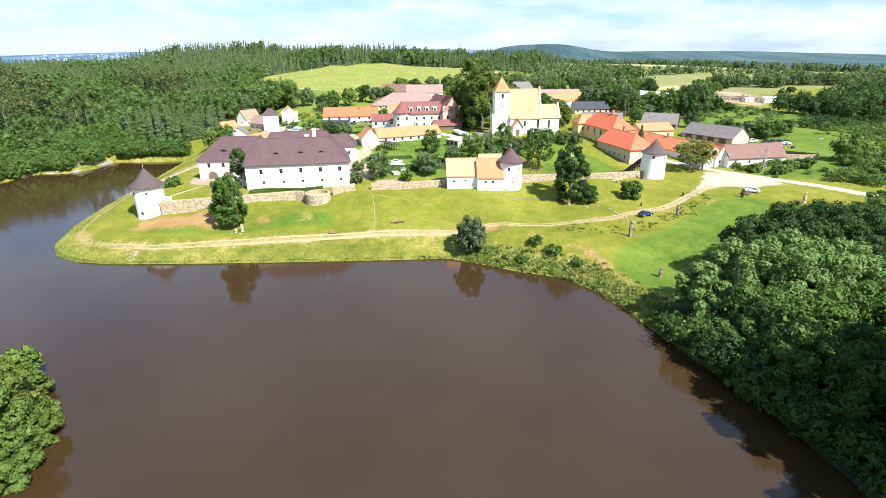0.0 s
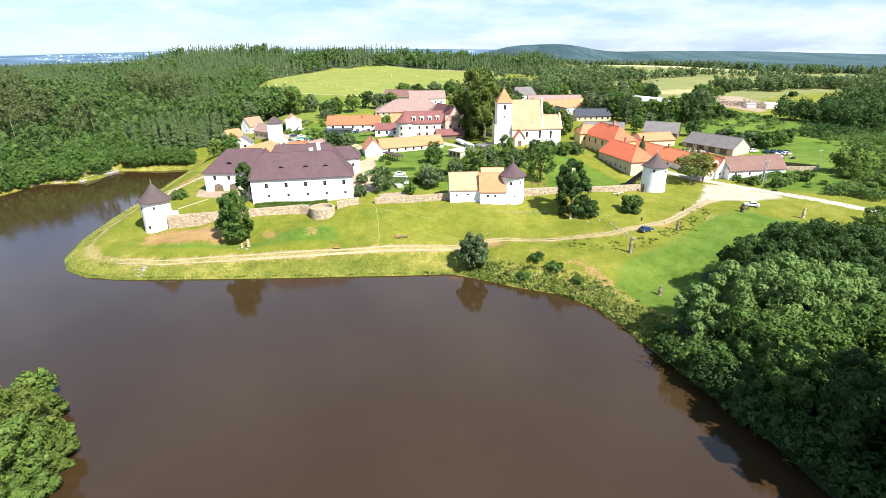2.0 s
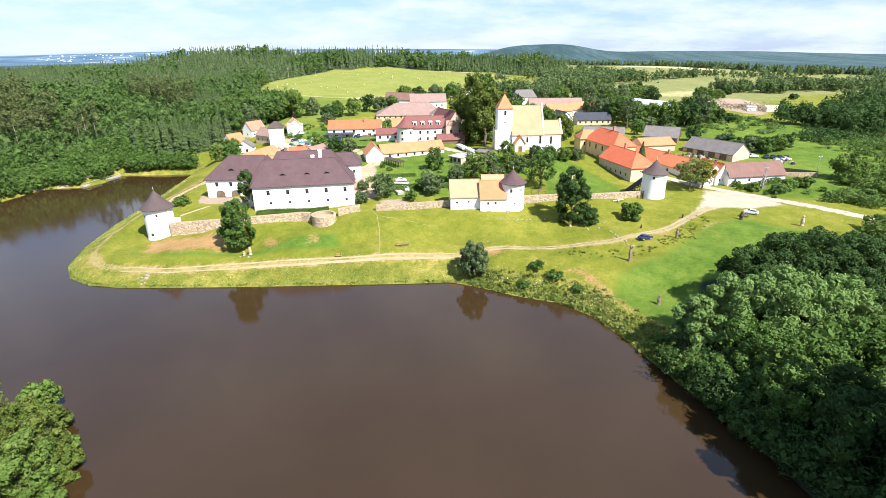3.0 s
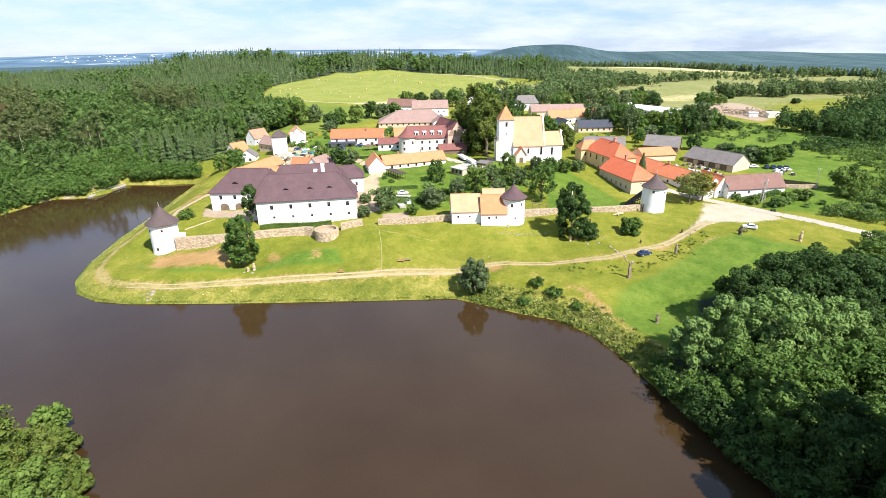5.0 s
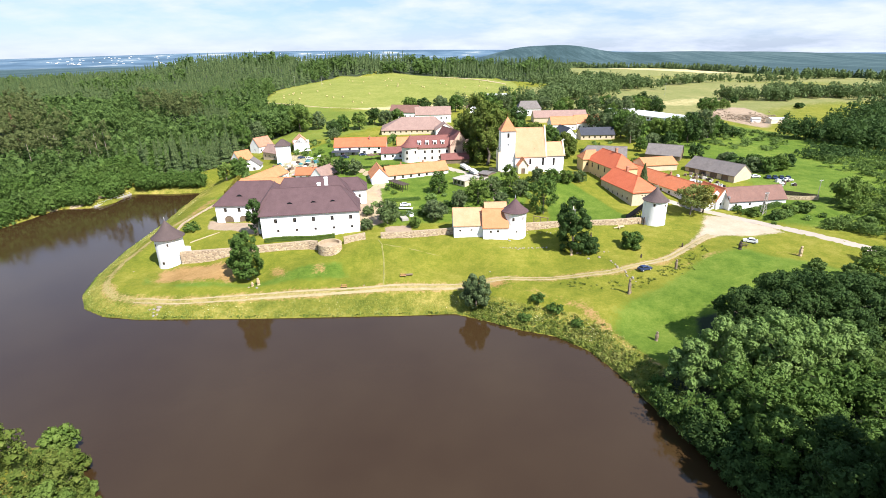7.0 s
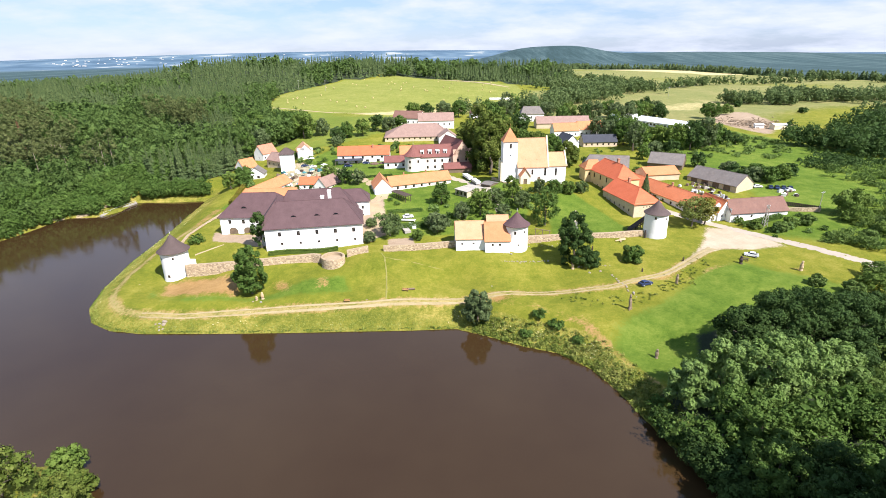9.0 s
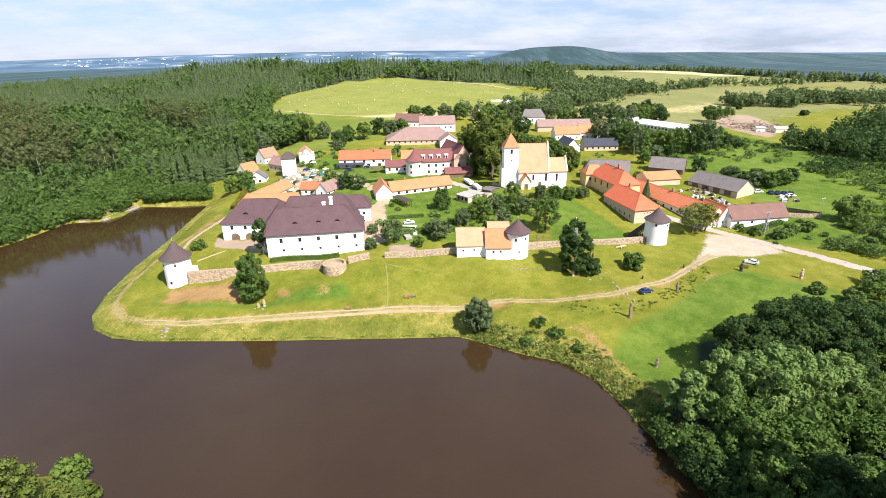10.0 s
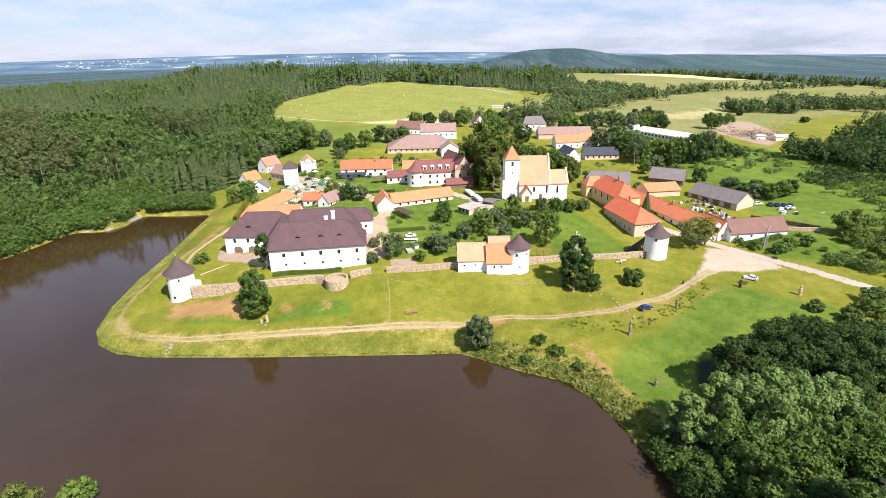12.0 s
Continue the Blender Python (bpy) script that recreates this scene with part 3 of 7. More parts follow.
def leaf_quads(c, nrm, size, rng, stretch=1.3, loose=0.45, corners=4):
    """Leaf clumps facing about nrm: four-cornered and bent along the middle, or three-cornered for far trees."""
    n = len(c)
    nrm = nrm + rng.normal(0, loose, (n, 3))
    nrm /= np.linalg.norm(nrm, axis=1, keepdims=True) + 1e-9
    other = rng.normal(0, 1, (n, 3))
    a = np.cross(nrm, other)
    a /= np.linalg.norm(a, axis=1, keepdims=True) + 1e-9
    b = np.cross(nrm, a)
    s = (size * rng.uniform(0.55, 1.3, n))[:, None] / 2
    bend = nrm * s * 0.35
    if corners == 3:
        return np.stack([c - a * s * stretch - b * s * 0.6 - bend, c + a * s * stretch - b * s * 0.6 - bend, c + b * s * rng.uniform(0.9, 1.5, (n, 1))], 1)
    return np.stack([c - a * s * stretch - bend, c - b * s * rng.uniform(0.6, 1, (n, 1)), c + a * s * stretch - bend, c + b * s * rng.uniform(0.6, 1, (n, 1))], 1)


def crown_quads(rng, h, r, leaf, count, low=0.25, lumps=11, corners=4):
    """A broad crown: boughs round the stem, each set with small rounded sprays of leaves; leaves deep inside are left out."""
    zc = h * (low + (1 - low) * 0.5)
    rz = h * (1 - low) * 0.5
    flat = np.array((1, 1, min(1.25, max(0.6, rz / r))))
    k = np.arange(lumps)
    a = k * 2.4 + rng.uniform(-0.5, 0.5, lumps)
    u = np.clip(-0.75 + 1.72 * (k + 0.5) / lumps + rng.normal(0, 0.12, lumps), -0.85, 0.95)
    q = np.sqrt(np.maximum(0.03, 1 - np.abs(u) ** 2.2)) * rng.uniform(0.56, 0.84, lumps)
    size = 1.05 * r / max(2.0, lumps ** 0.42)
    rs = np.concatenate([[0.55 * r], size * rng.uniform(0.75, 1.4, lumps)])
    cs = np.concatenate([[(0, 0, zc)], np.stack([np.cos(a) * q * r, np.sin(a) * q * r, zc + u * (rz - 0.45 * size * flat[2])], 1)])
    tries = int(count * 2.6) + 20
    share = rs ** 2 / (rs ** 2).sum()
    pick = rng.choice(len(cs), tries, p=share)
    sprays = int(max(7, min(58, tries // (len(cs) * 8))))
    turn = rng.normal(0, 1, (len(cs), sprays, 3))
    turn[:, :, 2] = turn[:, :, 2] * 0.9 + 0.3
    turn /= np.linalg.norm(turn, axis=2, keepdims=True)
    ball = rng.normal(0, 1, (tries, 3))
    ball /= np.linalg.norm(ball, axis=1, keepdims=True)
    which = rng.integers(0, sprays, tries)
    spread = (1.25 / math.sqrt(sprays) * rng.uniform(0.6, 1.45, (len(cs), sprays)))[pick, which][:, None]
    out = rng.uniform(0.66, 0.92, (len(cs), sprays))[pick, which][:, None]
    d = turn[pick, which]
    c = cs[pick] + (d * out + ball * spread * rng.uniform(0.62, 1.22, (tries, 1))) * flat * rs[pick][:, None]
    deep = np.min(np.linalg.norm((c[:, None, :] - cs[None]) / flat, axis=2) / rs[None], axis=1)
    keep = np.nonzero((deep > 0.74) & (c[:, 2] > h * low * 0.7))[0][:count]
    c, nrm = c[keep], d[keep] * 0.75 + ball[keep] * 0.7 + np.array((0, 0, 0.12))
    m = max(6, int(count * 0.10))
    core = rng.normal(0, 1, (m, 3))
    core /= np.linalg.norm(core, axis=1, keepdims=True)
    where = rng.choice(len(cs), m, p=share)
    c = np.concatenate([c, cs[where] + core * flat * rs[where][:, None] * 0.62])
    c[:, 2] = np.maximum(c[:, 2], h * low * 0.7)
    sizes = np.concatenate([np.full(len(keep), leaf) * rng.uniform(0.7, 1.2, len(keep)), np.minimum(leaf * 3.0, rs[where] * 1.1)])
    return leaf_quads(c, np.concatenate([nrm, core]), sizes, rng, 1.3, 0.3, corners)


def spruce_quads(rng, h, r, leaf, count, low=0.08, sharp=0.9):
    """A pointed crown of drooping sprays in whorls."""
    u = rng.uniform(0, 1, count) ** 1.15
    whorl = np.round(u * h / (leaf * 0.9)) * leaf * 0.9 / h
    z = h * (low + (1 - low) * np.clip(whorl + rng.normal(0, 0.008, count), 0, 1))
    rad = r * (1 - np.clip(whorl, 0, 1)) ** sharp * rng.uniform(0.5, 1.08, count)
    a = rng.uniform(0, 2 * math.pi, count)
    out = np.stack([np.cos(a), np.sin(a), np.zeros(count)], 1)
    c = out * rad[:, None]
    c[:, 2] = z - rad * 0.22
    return leaf_quads(c, out * 1.5 + np.array((0, 0, 1.2)), leaf, rng, 1.5, 0.3, 3)


def spruce_skirts(rng, spots, base, tiers, sides, low=0.08, power=0.85, droop=0.32):
    """Conifers as whorls of drooping boughs with ragged tips. spots: x, y, height, radius. Returns faces (n, 3, 3)."""
    n = len(spots)
    h, r = spots[:, 2][:, None, None], spots[:, 3][:, None, None]
    f = (np.arange(tiers) + 1.0)[None, :, None] / tiers
    f = np.clip(f + rng.normal(0, 0.25 / tiers, (n, tiers, 1)), 0.06, 1.0)
    lean = rng.normal(0, 0.02, (n, 1, 1, 2))
    wide = r * f ** power * rng.uniform(0.75, 1.2, (n, tiers, 1))
    ang = rng.uniform(0, 2 * math.pi, (n, tiers, 1)) + (np.arange(sides)[None, None, :] + rng.uniform(-0.3, 0.3, (n, tiers, sides))) * 2 * math.pi / sides
    rad = wide * np.where(np.arange(sides) % 2 == 0, 1.0, 0.55)[None, None, :] * rng.uniform(0.65, 1.3, (n, tiers, sides))
    top = h * (low + (1 - low) * (1 - f)) + h * 0.85 * (1 - low) / tiers
    top = np.minimum(top, h)
    rim = np.stack([np.cos(ang) * rad, np.sin(ang) * rad, top - h * 1.15 * (1 - low) / tiers - rad * droop * rng.uniform(0.5, 1.9, (n, tiers, sides))], -1)
    apex = np.broadcast_to(np.concatenate([np.zeros((n, tiers, 1, 2)), top[..., None]], -1), rim.shape)
    tri = np.stack([apex, rim, np.roll(rim, -1, axis=2)], 3)
    tri[..., :2] += lean[:, :, :, None, :] * tri[..., 2:3]
    tri = tri + np.concatenate([spots[:, :2], base[:, None]], 1)[:, None, None, None, :]
    return tri.reshape(-1, 3, 3)


def trunk_shape(rng, h, r, limbs=5, spread=3.0):
    s = Shape()
    p, rr = Vector((0, 0, -0.6)), r * 1.25
    n = 4
    for k in range(n):
        q = Vector((rng.normal(0, 0.02) * h, rng.normal(0, 0.02) * h, h * 0.7 * (k + 1) / n))
        s.beam(p, q, rr, 8, rr * 0.78)
        p, rr = q, rr * 0.78
    for k in range(limbs):
        a = k * 2.4
        z = h * rng.uniform(0.25, 0.5)
        s.beam((0, 0, z), (math.cos(a) * spread * 0.6, math.sin(a) * spread * 0.6, z + h * rng.uniform(0.15, 0.3)), r * 0.4, 6, r * 0.12)
    return s


def tree(label, x, y, h, r, mat, leaf=0.45, count=2500, low=0.22, lumps=11, seed=0, group="", name="tree", kind_of="broad", z=None):
    rng = np.random.default_rng(1000 + seed)
    z = float(height(x, y)) if z is None else z
    top = thing(name, label, "conifer" if kind_of == "spruce" else "tree", pose(x, y, z, 0, 0, rng.uniform(0, 360)), group)
    part("trunk", trunk_shape(rng, h, 0.018 * h + 0.08, 6 if kind_of == "broad" else 0, r), BARK, top)
    q = crown_quads(rng, h, r, leaf, count, low, lumps, 3 if leaf > 0.6 else 4) if kind_of == "broad" else spruce_quads(rng, h, r, leaf, count)
    part("crown", quads_mesh("crown", q, mat), None, top)
    return top


def bush(label, x, y, h, r, mat, leaf=0.35, count=700, seed=0, group="", z=None):
    rng = np.random.default_rng(5000 + seed)
    z = float(height(x, y)) if z is None else z
    q = crown_quads(rng, h, r, leaf, count, -0.1, 14)
    return single("bush", quads_mesh("bush", q, mat), None, label, "bush", pose(x, y, z - 0.1, 0, 0, rng.uniform(0, 360)), group)

# ---- ground, water, ways ----
def line_gap(x, y, pts):
    """Metres from a line of points."""
    near = np.full(np.shape(x), 1e9)
    for (ax, ay), (bx, by) in zip(pts, pts[1:]):
        dx, dy = bx - ax, by - ay
        s = np.clip(((x - ax) * dx + (y - ay) * dy) / (dx * dx + dy * dy), 0, 1)
        near = np.minimum(near, np.hypot(x - ax - s * dx, y - ay - s * dy))
    return near


def inside_of(x, y, pts):
    hit = np.zeros(np.shape(x), bool)
    for (ax, ay), (bx, by) in zip(pts, pts[1:] + pts[:1]):
        if ay != by:
            hit ^= ((ay > y) != (by > y)) & (x < ax + (y - ay) * (bx - ax) / (by - ay))
    return hit


def soft_inside(x, y, pts, edge):
    """1 well inside an outline, 0 well outside, soft over edge metres."""
    gap = line_gap(x, y, pts + pts[:1])
    return np.clip(0.5 + np.where(inside_of(x, y, pts), gap, -gap) / edge, 0, 1)


def spaced(lo, a, b, hi, step, grow=1.08):
    """Places from lo to hi, evenly spaced from a to b and ever wider beyond."""
    out = list(np.arange(a, b + step / 2, step))
    g = step
    while out[-1] < hi:
        g *= grow
        out.append(min(out[-1] + g, hi))
    g = step
    while out[0] > lo:
        g *= grow
        out.insert(0, max(out[0] - g, lo))
    return np.array(out)


PATH = [(-108, 223), (-105, 195), (-109, 172), (-111, 157), (-109.5, 147), (-105.5, 139.5), (-99.8, 134), (-92, 131.3), (-79.5, 130.5), (-56, 132.5),
        (-41, 133.7), (-17.5, 135.8), (8, 136.8), (34, 139.3), (51.6, 141), (67.8, 147.6), (77, 153), (88, 162)]
ROAD = [(70, 222), (86, 204), (97, 191), (106, 181), (116.7, 166), (124.5, 154.8), (133, 144.6), (150, 128), (190, 95)]
MEADOW = [(-187, 526), (-219, 661), (-194, 733), (-168, 844), (-45, 907), (94, 790), (85, 560), (30, 500), (-60, 500)]
LOWER_MEADOW = [(-187, 520), (-60, 495), (-20, 440), (-40, 395), (-90, 330), (-150, 340), (-165, 420)]

WEST_EDGE = [(-200, 60), (-203, 150), (-199, 203), (-195, 222), (-193, 241), (-186, 264), (-170, 276), (-144, 284), (-135, 306), (-129, 345), (-118, 372), (-112, 394), (-128, 412), (-162, 442), (-190, 526), (-222, 661), (-197, 735), (-172, 850), (-45, 912), (96, 800), (160, 780),
             (200, 900), (200, 1150), (-900, 1150), (-900, 60)]
EAST_FIELDS = [(0, 600), (180, 1250), (390, 1700), (403, 1540), (593, 1455), (631, 1235), (675, 1100), (722, 1005), (790, 900), (1400, 700), (1400, 100), (100, 100)]
GROVE = [(42, 92), (45, 78), (48.5, 64), (51, 50), (53, 20), (120, 20), (150, 60), (140, 110), (112, 126), (84, 118), (64, 116), (58, 100)]

gx = spaced(-4900, -135, 140, 4900, 1.25)
gy = spaced(-900, 96, 205, 4900, 1.25)
X, Y = np.meshgrid(gx, gy)
Z = height(X, Y)
rough_ground = np.random.default_rng(5)
Z = Z + np.where(shore_gap(X, Y) > 1.0, rough_ground.normal(0, 0.05, X.shape), 0)
ground_me = bpy.data.meshes.new("ground")
ny_, nx_ = X.shape
idx = np.arange(nx_ * ny_).reshape(ny_, nx_)
faces = np.stack([idx[:-1, :-1], idx[:-1, 1:], idx[1:, 1:], idx[1:, :-1]], -1).reshape(-1, 4)
ground_me.vertices.add(X.size)
ground_me.vertices.foreach_set("co", np.stack([X, Y, Z], -1).astype(np.float32).ravel())
ground_me.loops.add(faces.size)
ground_me.loops.foreach_set("vertex_index", faces.astype(np.int32).ravel())
ground_me.polygons.add(len(faces))
ground_me.polygons.foreach_set("loop_start", np.arange(0, faces.size, 4, dtype=np.int32))
ground_me.update(calc_edges=True)
ground_me.polygons.foreach_set("use_smooth", np.ones(len(faces), bool))
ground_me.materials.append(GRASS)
gap_all = shore_gap(X, Y)
far_all = np.hypot(X, Y)
wob = np.array([noise.noise((px * 0.004, py * 0.004, 3.0)) for px, py in zip(X.ravel(), Y.ravel())]).reshape(X.shape)
masks = {
    "meadow": np.clip(soft_inside(X, Y, MEADOW, 14) + soft_inside(X, Y, LOWER_MEADOW, 10) * 0.55 + soft_inside(X, Y, [(-112, 225), (-30, 172), (24, 174), (36, 205), (18, 240), (-10, 252), (-30, 290), (-80, 330)], 10) * 0.5, 0, 1),
    "pasture": np.clip((X - 60) / 60, 0, 1) * np.clip((Y - 380) / 60, 0, 1) * np.clip(0.9 + wob * 1.5, 0, 1),
    # farthest ground, which takes the haze-blue colours
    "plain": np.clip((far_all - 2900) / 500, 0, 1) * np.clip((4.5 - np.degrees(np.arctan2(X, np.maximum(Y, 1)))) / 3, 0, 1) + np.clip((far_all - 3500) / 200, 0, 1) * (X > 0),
    "lush": np.clip(soft_inside(X, Y, LOWER_MEADOW, 10) * 0.5 + soft_inside(X, Y, [(36, 172), (68, 175), (60, 200), (50, 222), (40, 205)], 5) + soft_inside(X, Y, [(-112, 225), (-30, 172), (24, 174), (36, 205), (18, 240), (-10, 252), (-30, 290), (-80, 330)], 10) * 0.8
                    + soft_inside(X, Y, [(40, 112), (46, 100), (60, 92), (120, 118), (112, 138), (92, 150), (78, 146), (62, 131), (48, 124)], 12)
                    + soft_inside(X, Y, [(-98, 150), (-95, 139), (-80, 135), (-56, 136), (-40, 138), (-30, 142), (-34, 150), (-46, 147), (-60, 139.5), (-90, 139)], 6) * 0.75
                    + soft_inside(X, Y, [(112, 176), (140, 160), (230, 160), (240, 300), (205, 400), (130, 392), (120, 300), (132, 262), (134, 205)], 20), 0, 1),
    "bank": np.clip((9.5 - gap_all) / 3, 0, 1) * (gap_all > -3) * (X < 60),
    "dry": np.clip(soft_inside(X, Y, [(-95, 150), (-88, 151.5), (-71, 151), (-66, 147), (-66, 139), (-78, 138.5), (-91, 140.5)], 9) * 0.85 + soft_inside(X, Y, [(-59, 148), (-51, 146.5), (-49.5, 140.5), (-56.5, 142)], 8) * 0.72 + soft_inside(X, Y, [(-44, 148), (-38, 148.5), (-36.8, 142), (-42.5, 141)], 8) * 0.66
                   + soft_inside(X, Y, [(33, 129), (41, 126), (44, 112), (39, 113)], 9) * 0.25 + np.clip(1.3 - line_gap(X, Y, [(14, 134), (24, 131), (36, 122), (44, 106), (47, 98)]) / 2.5, 0, 1) * 0.4 + np.clip(1.5 - line_gap(X, Y, PATH) / 2.8, 0, 1) * 0.5
                   + soft_inside(X, Y, [(50, 136), (84, 150), (110, 150), (112, 142), (96, 150), (70, 141)], 6) * 0.55, 0, 1),
    "straw": np.clip(soft_inside(X, Y, [(-108, 504), (-50, 488), (10, 505), (30, 540), (-48, 532), (-100, 512)], 14) * 0.72 + soft_inside(X, Y, [(395, 1500), (585, 1440), (640, 1180), (560, 1130), (450, 1330)], 40) * 0.8 + soft_inside(X, Y, [(150, 520), (300, 640), (330, 590), (230, 500)], 30) * 0.5, 0, 1),
    "soil": np.clip(soft_inside(X, Y, [(215, 440), (240, 480), (285, 520), (262, 420), (225, 370)], 14)
                    + soft_inside(X, Y, [(-94, 188), (-90, 177), (-78, 173), (-66, 166), (-66, 180), (-88, 184.5)], 3) * 0.95 + soft_inside(X, Y, [(-22, 165), (-12.5, 166.4), (-14, 173), (-23.5, 173)], 2.5) * 0.9 + soft_inside(X, Y, [(-32, 172), (-24, 176), (-30, 215), (-38, 205)], 4), 0, 1),
    "trail": np.clip(1.35 - line_gap(X, Y, PATH[1:]) / 2.3, 0, 1) * 0.58,
    "gravel": soft_inside(X, Y, [(-103, 298), (-91, 309), (-77, 288), (-63, 280), (-52, 262), (-44, 251), (-50, 246), (-60, 256), (-72, 262), (-86, 256), (-94, 270)], 6) * 0.55 + soft_inside(X, Y, [(78, 155.5), (84, 158.5), (92, 161), (102, 161.5), (114, 164), (111, 172), (105, 182), (96, 184), (90, 172), (84, 163)], 6) * 0.9,
    # floor under the woods and grove, its shade painted in with the dark colour
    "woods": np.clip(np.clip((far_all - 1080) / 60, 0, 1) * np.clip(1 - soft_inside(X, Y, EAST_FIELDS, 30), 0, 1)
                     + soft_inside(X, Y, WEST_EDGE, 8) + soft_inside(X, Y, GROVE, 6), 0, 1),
    # far wooded ground that gets the painted haze tint
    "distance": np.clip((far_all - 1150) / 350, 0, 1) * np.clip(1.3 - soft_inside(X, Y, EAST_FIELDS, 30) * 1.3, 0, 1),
}
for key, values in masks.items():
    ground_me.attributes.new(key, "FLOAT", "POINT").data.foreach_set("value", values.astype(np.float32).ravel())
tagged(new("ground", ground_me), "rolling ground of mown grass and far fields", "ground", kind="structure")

pond = Shape().poly(((-340, -60, 0), (90, -60, 0), (90, 290, 0), (-340, 290, 0)))
single("water", pond, POND, "still brown pond water with faint ripples", "water", kind="structure")


def ribbon(name, pts, widths, mat, label, lift=0.05, ragged=0.25, seed=1, step=1.5):
    """A way laid on the ground along a line, with an uneven edge."""
    rng = np.random.default_rng(seed)
    fine = []
    for (ax, ay), (bx, by) in zip(pts, pts[1:]):
        n = max(1, round(math.hypot(bx - ax, by - ay) / step))
        fine += [(ax + (bx - ax) * k / n, ay + (by - ay) * k / n) for k in range(n)]
    fine = np.array(fine + [pts[-1]])
    for _ in range(4):
        fine[1:-1] = (fine[:-2] + 2 * fine[1:-1] + fine[2:]) / 4
    along = np.gradient(fine, axis=0)
    along /= np.linalg.norm(along, axis=1, keepdims=True)
    side = np.stack([along[:, 1], -along[:, 0]], 1)
    half = np.interp(np.linspace(0, 1, len(fine)), np.linspace(0, 1, len(widths)), widths) / 2
    s, rows = Shape(), []
    for k in range(len(fine)):
        w0, w1 = half[k] + rng.normal(0, ragged), half[k] + rng.normal(0, ragged)
        row = []
        for f in (-1.0, -0.5, 0.0, 0.5, 1.0):
            p = fine[k] + side[k] * f * (w0 if f < 0 else w1)
            row.append((p[0], p[1], float(height(*p)) + lift - (0.09 if abs(f) == 1 else 0)))
        rows.append(row)
    for a, b in zip(rows, rows[1:]):
        for k in range(4):
            s.poly((a[k], b[k], b[k + 1], a[k + 1])[::-1])
    return single(name, s, mat, label, name, kind="structure")


def shifted(pts, off):
    out = []
    for k, (x, y) in enumerate(pts):
        (ax, ay), (bx, by) = pts[max(k - 1, 0)], pts[min(k + 1, len(pts) - 1)]
        n = math.hypot(bx - ax, by - ay)
        out.append((x + (by - ay) / n * off, y - (bx - ax) / n * off))
    return out


TRACK = surface("dusty_wheel_track", (0.235, 0.185, 0.085), (0.36, 0.29, 0.165), 0.35, 3.0, 0.95, 0.03, (0.20, 0.19, 0.06))
ribbon("path", shifted(PATH[7:], 0.75), [0.4, 0.7, 1.0, 0.5, 0.5, 1.8], TRACK, "worn gravel wheel track across the grass", 0.13, 0.06, 3, 1.0)
ribbon("path", shifted(PATH[7:], -0.75), [0.35, 0.5, 0.7, 0.35, 0.4, 1.4], TRACK, "worn gravel wheel track across the grass", 0.13, 0.05, 4, 1.0)
TRODDEN = surface("trodden_grass", (0.175, 0.175, 0.035), (0.255, 0.222, 0.065), 0.8, 5.0, 0.95, 0.02)
ribbon("path", [(-22.5, 157.5), (-14, 156), (-8, 154), (-2.5, 152.4)], [0.4, 0.5, 0.2], TRODDEN, "faint trodden line across the lawn", 0.05, 0.1, 15, 1.0)
ribbon("path", [(-19.5, 136), (-20, 142), (-21, 150), (-22.5, 158), (-24, 161)], [0.45, 0.55, 0.45], TRODDEN, "narrow trodden path up the lawn", 0.06, 0.1, 5, 1.0)
ribbon("path", [(-92.2, 167.5), (-88.5, 169.5), (-83.5, 172.6)], [0.9, 0.8, 0.9], GRAVEL, "short gravel path across the manor lawn", 0.1, 0.06, 16, 0.8)
ribbon("road", ROAD, [4.5, 4.5, 4.6, 4.6], ASPHALT, "pale worn country road", 0.09, 0.05, 6, 2.0)
ribbon("track", [(-108, 223), (-113, 245), (-118, 262), (-140, 270), (-166, 268)], [2, 2, 3], GRASS, "grassy track round the cove", 0.06, 0.2, 8, 2.0)
ribbon("track", [(-38, 205), (-30, 216), (-36, 232), (-46, 250), (-66, 268), (-80, 262), (-84, 240)], [6, 5, 4, 4], GRAVEL, "pale gravel village lane", 0.07, 0.3, 9, 2.0)
ribbon("track", [(-32, 172), (-28, 190), (-33, 208)], [7, 6, 6], GRAVEL, "pinkish gravel drive beside the manor", 0.07, 0.2, 10, 1.5)
ribbon("road", [(-4, 250), (8, 236), (14, 222), (18, 205), (20, 196)], [5, 4, 3.5], ASPHALT, "narrow paved lane below the church", 0.08, 0.1, 11, 1.5)
ribbon("track", [(-187, 524), (-120, 508), (-40, 505), (25, 540), (90, 600)], [3, 3, 3], GRAVEL, "pale field track across the meadow", 0.1, 0.3, 12, 5.0)

ribbon("track", [(-42, 896), (-8, 868), (24, 826), (52, 786), (78, 752)], [5, 9, 8, 5], GRAVEL, "sandy field track along the meadow's far edge", 0.25, 0.6, 13, 6.0)

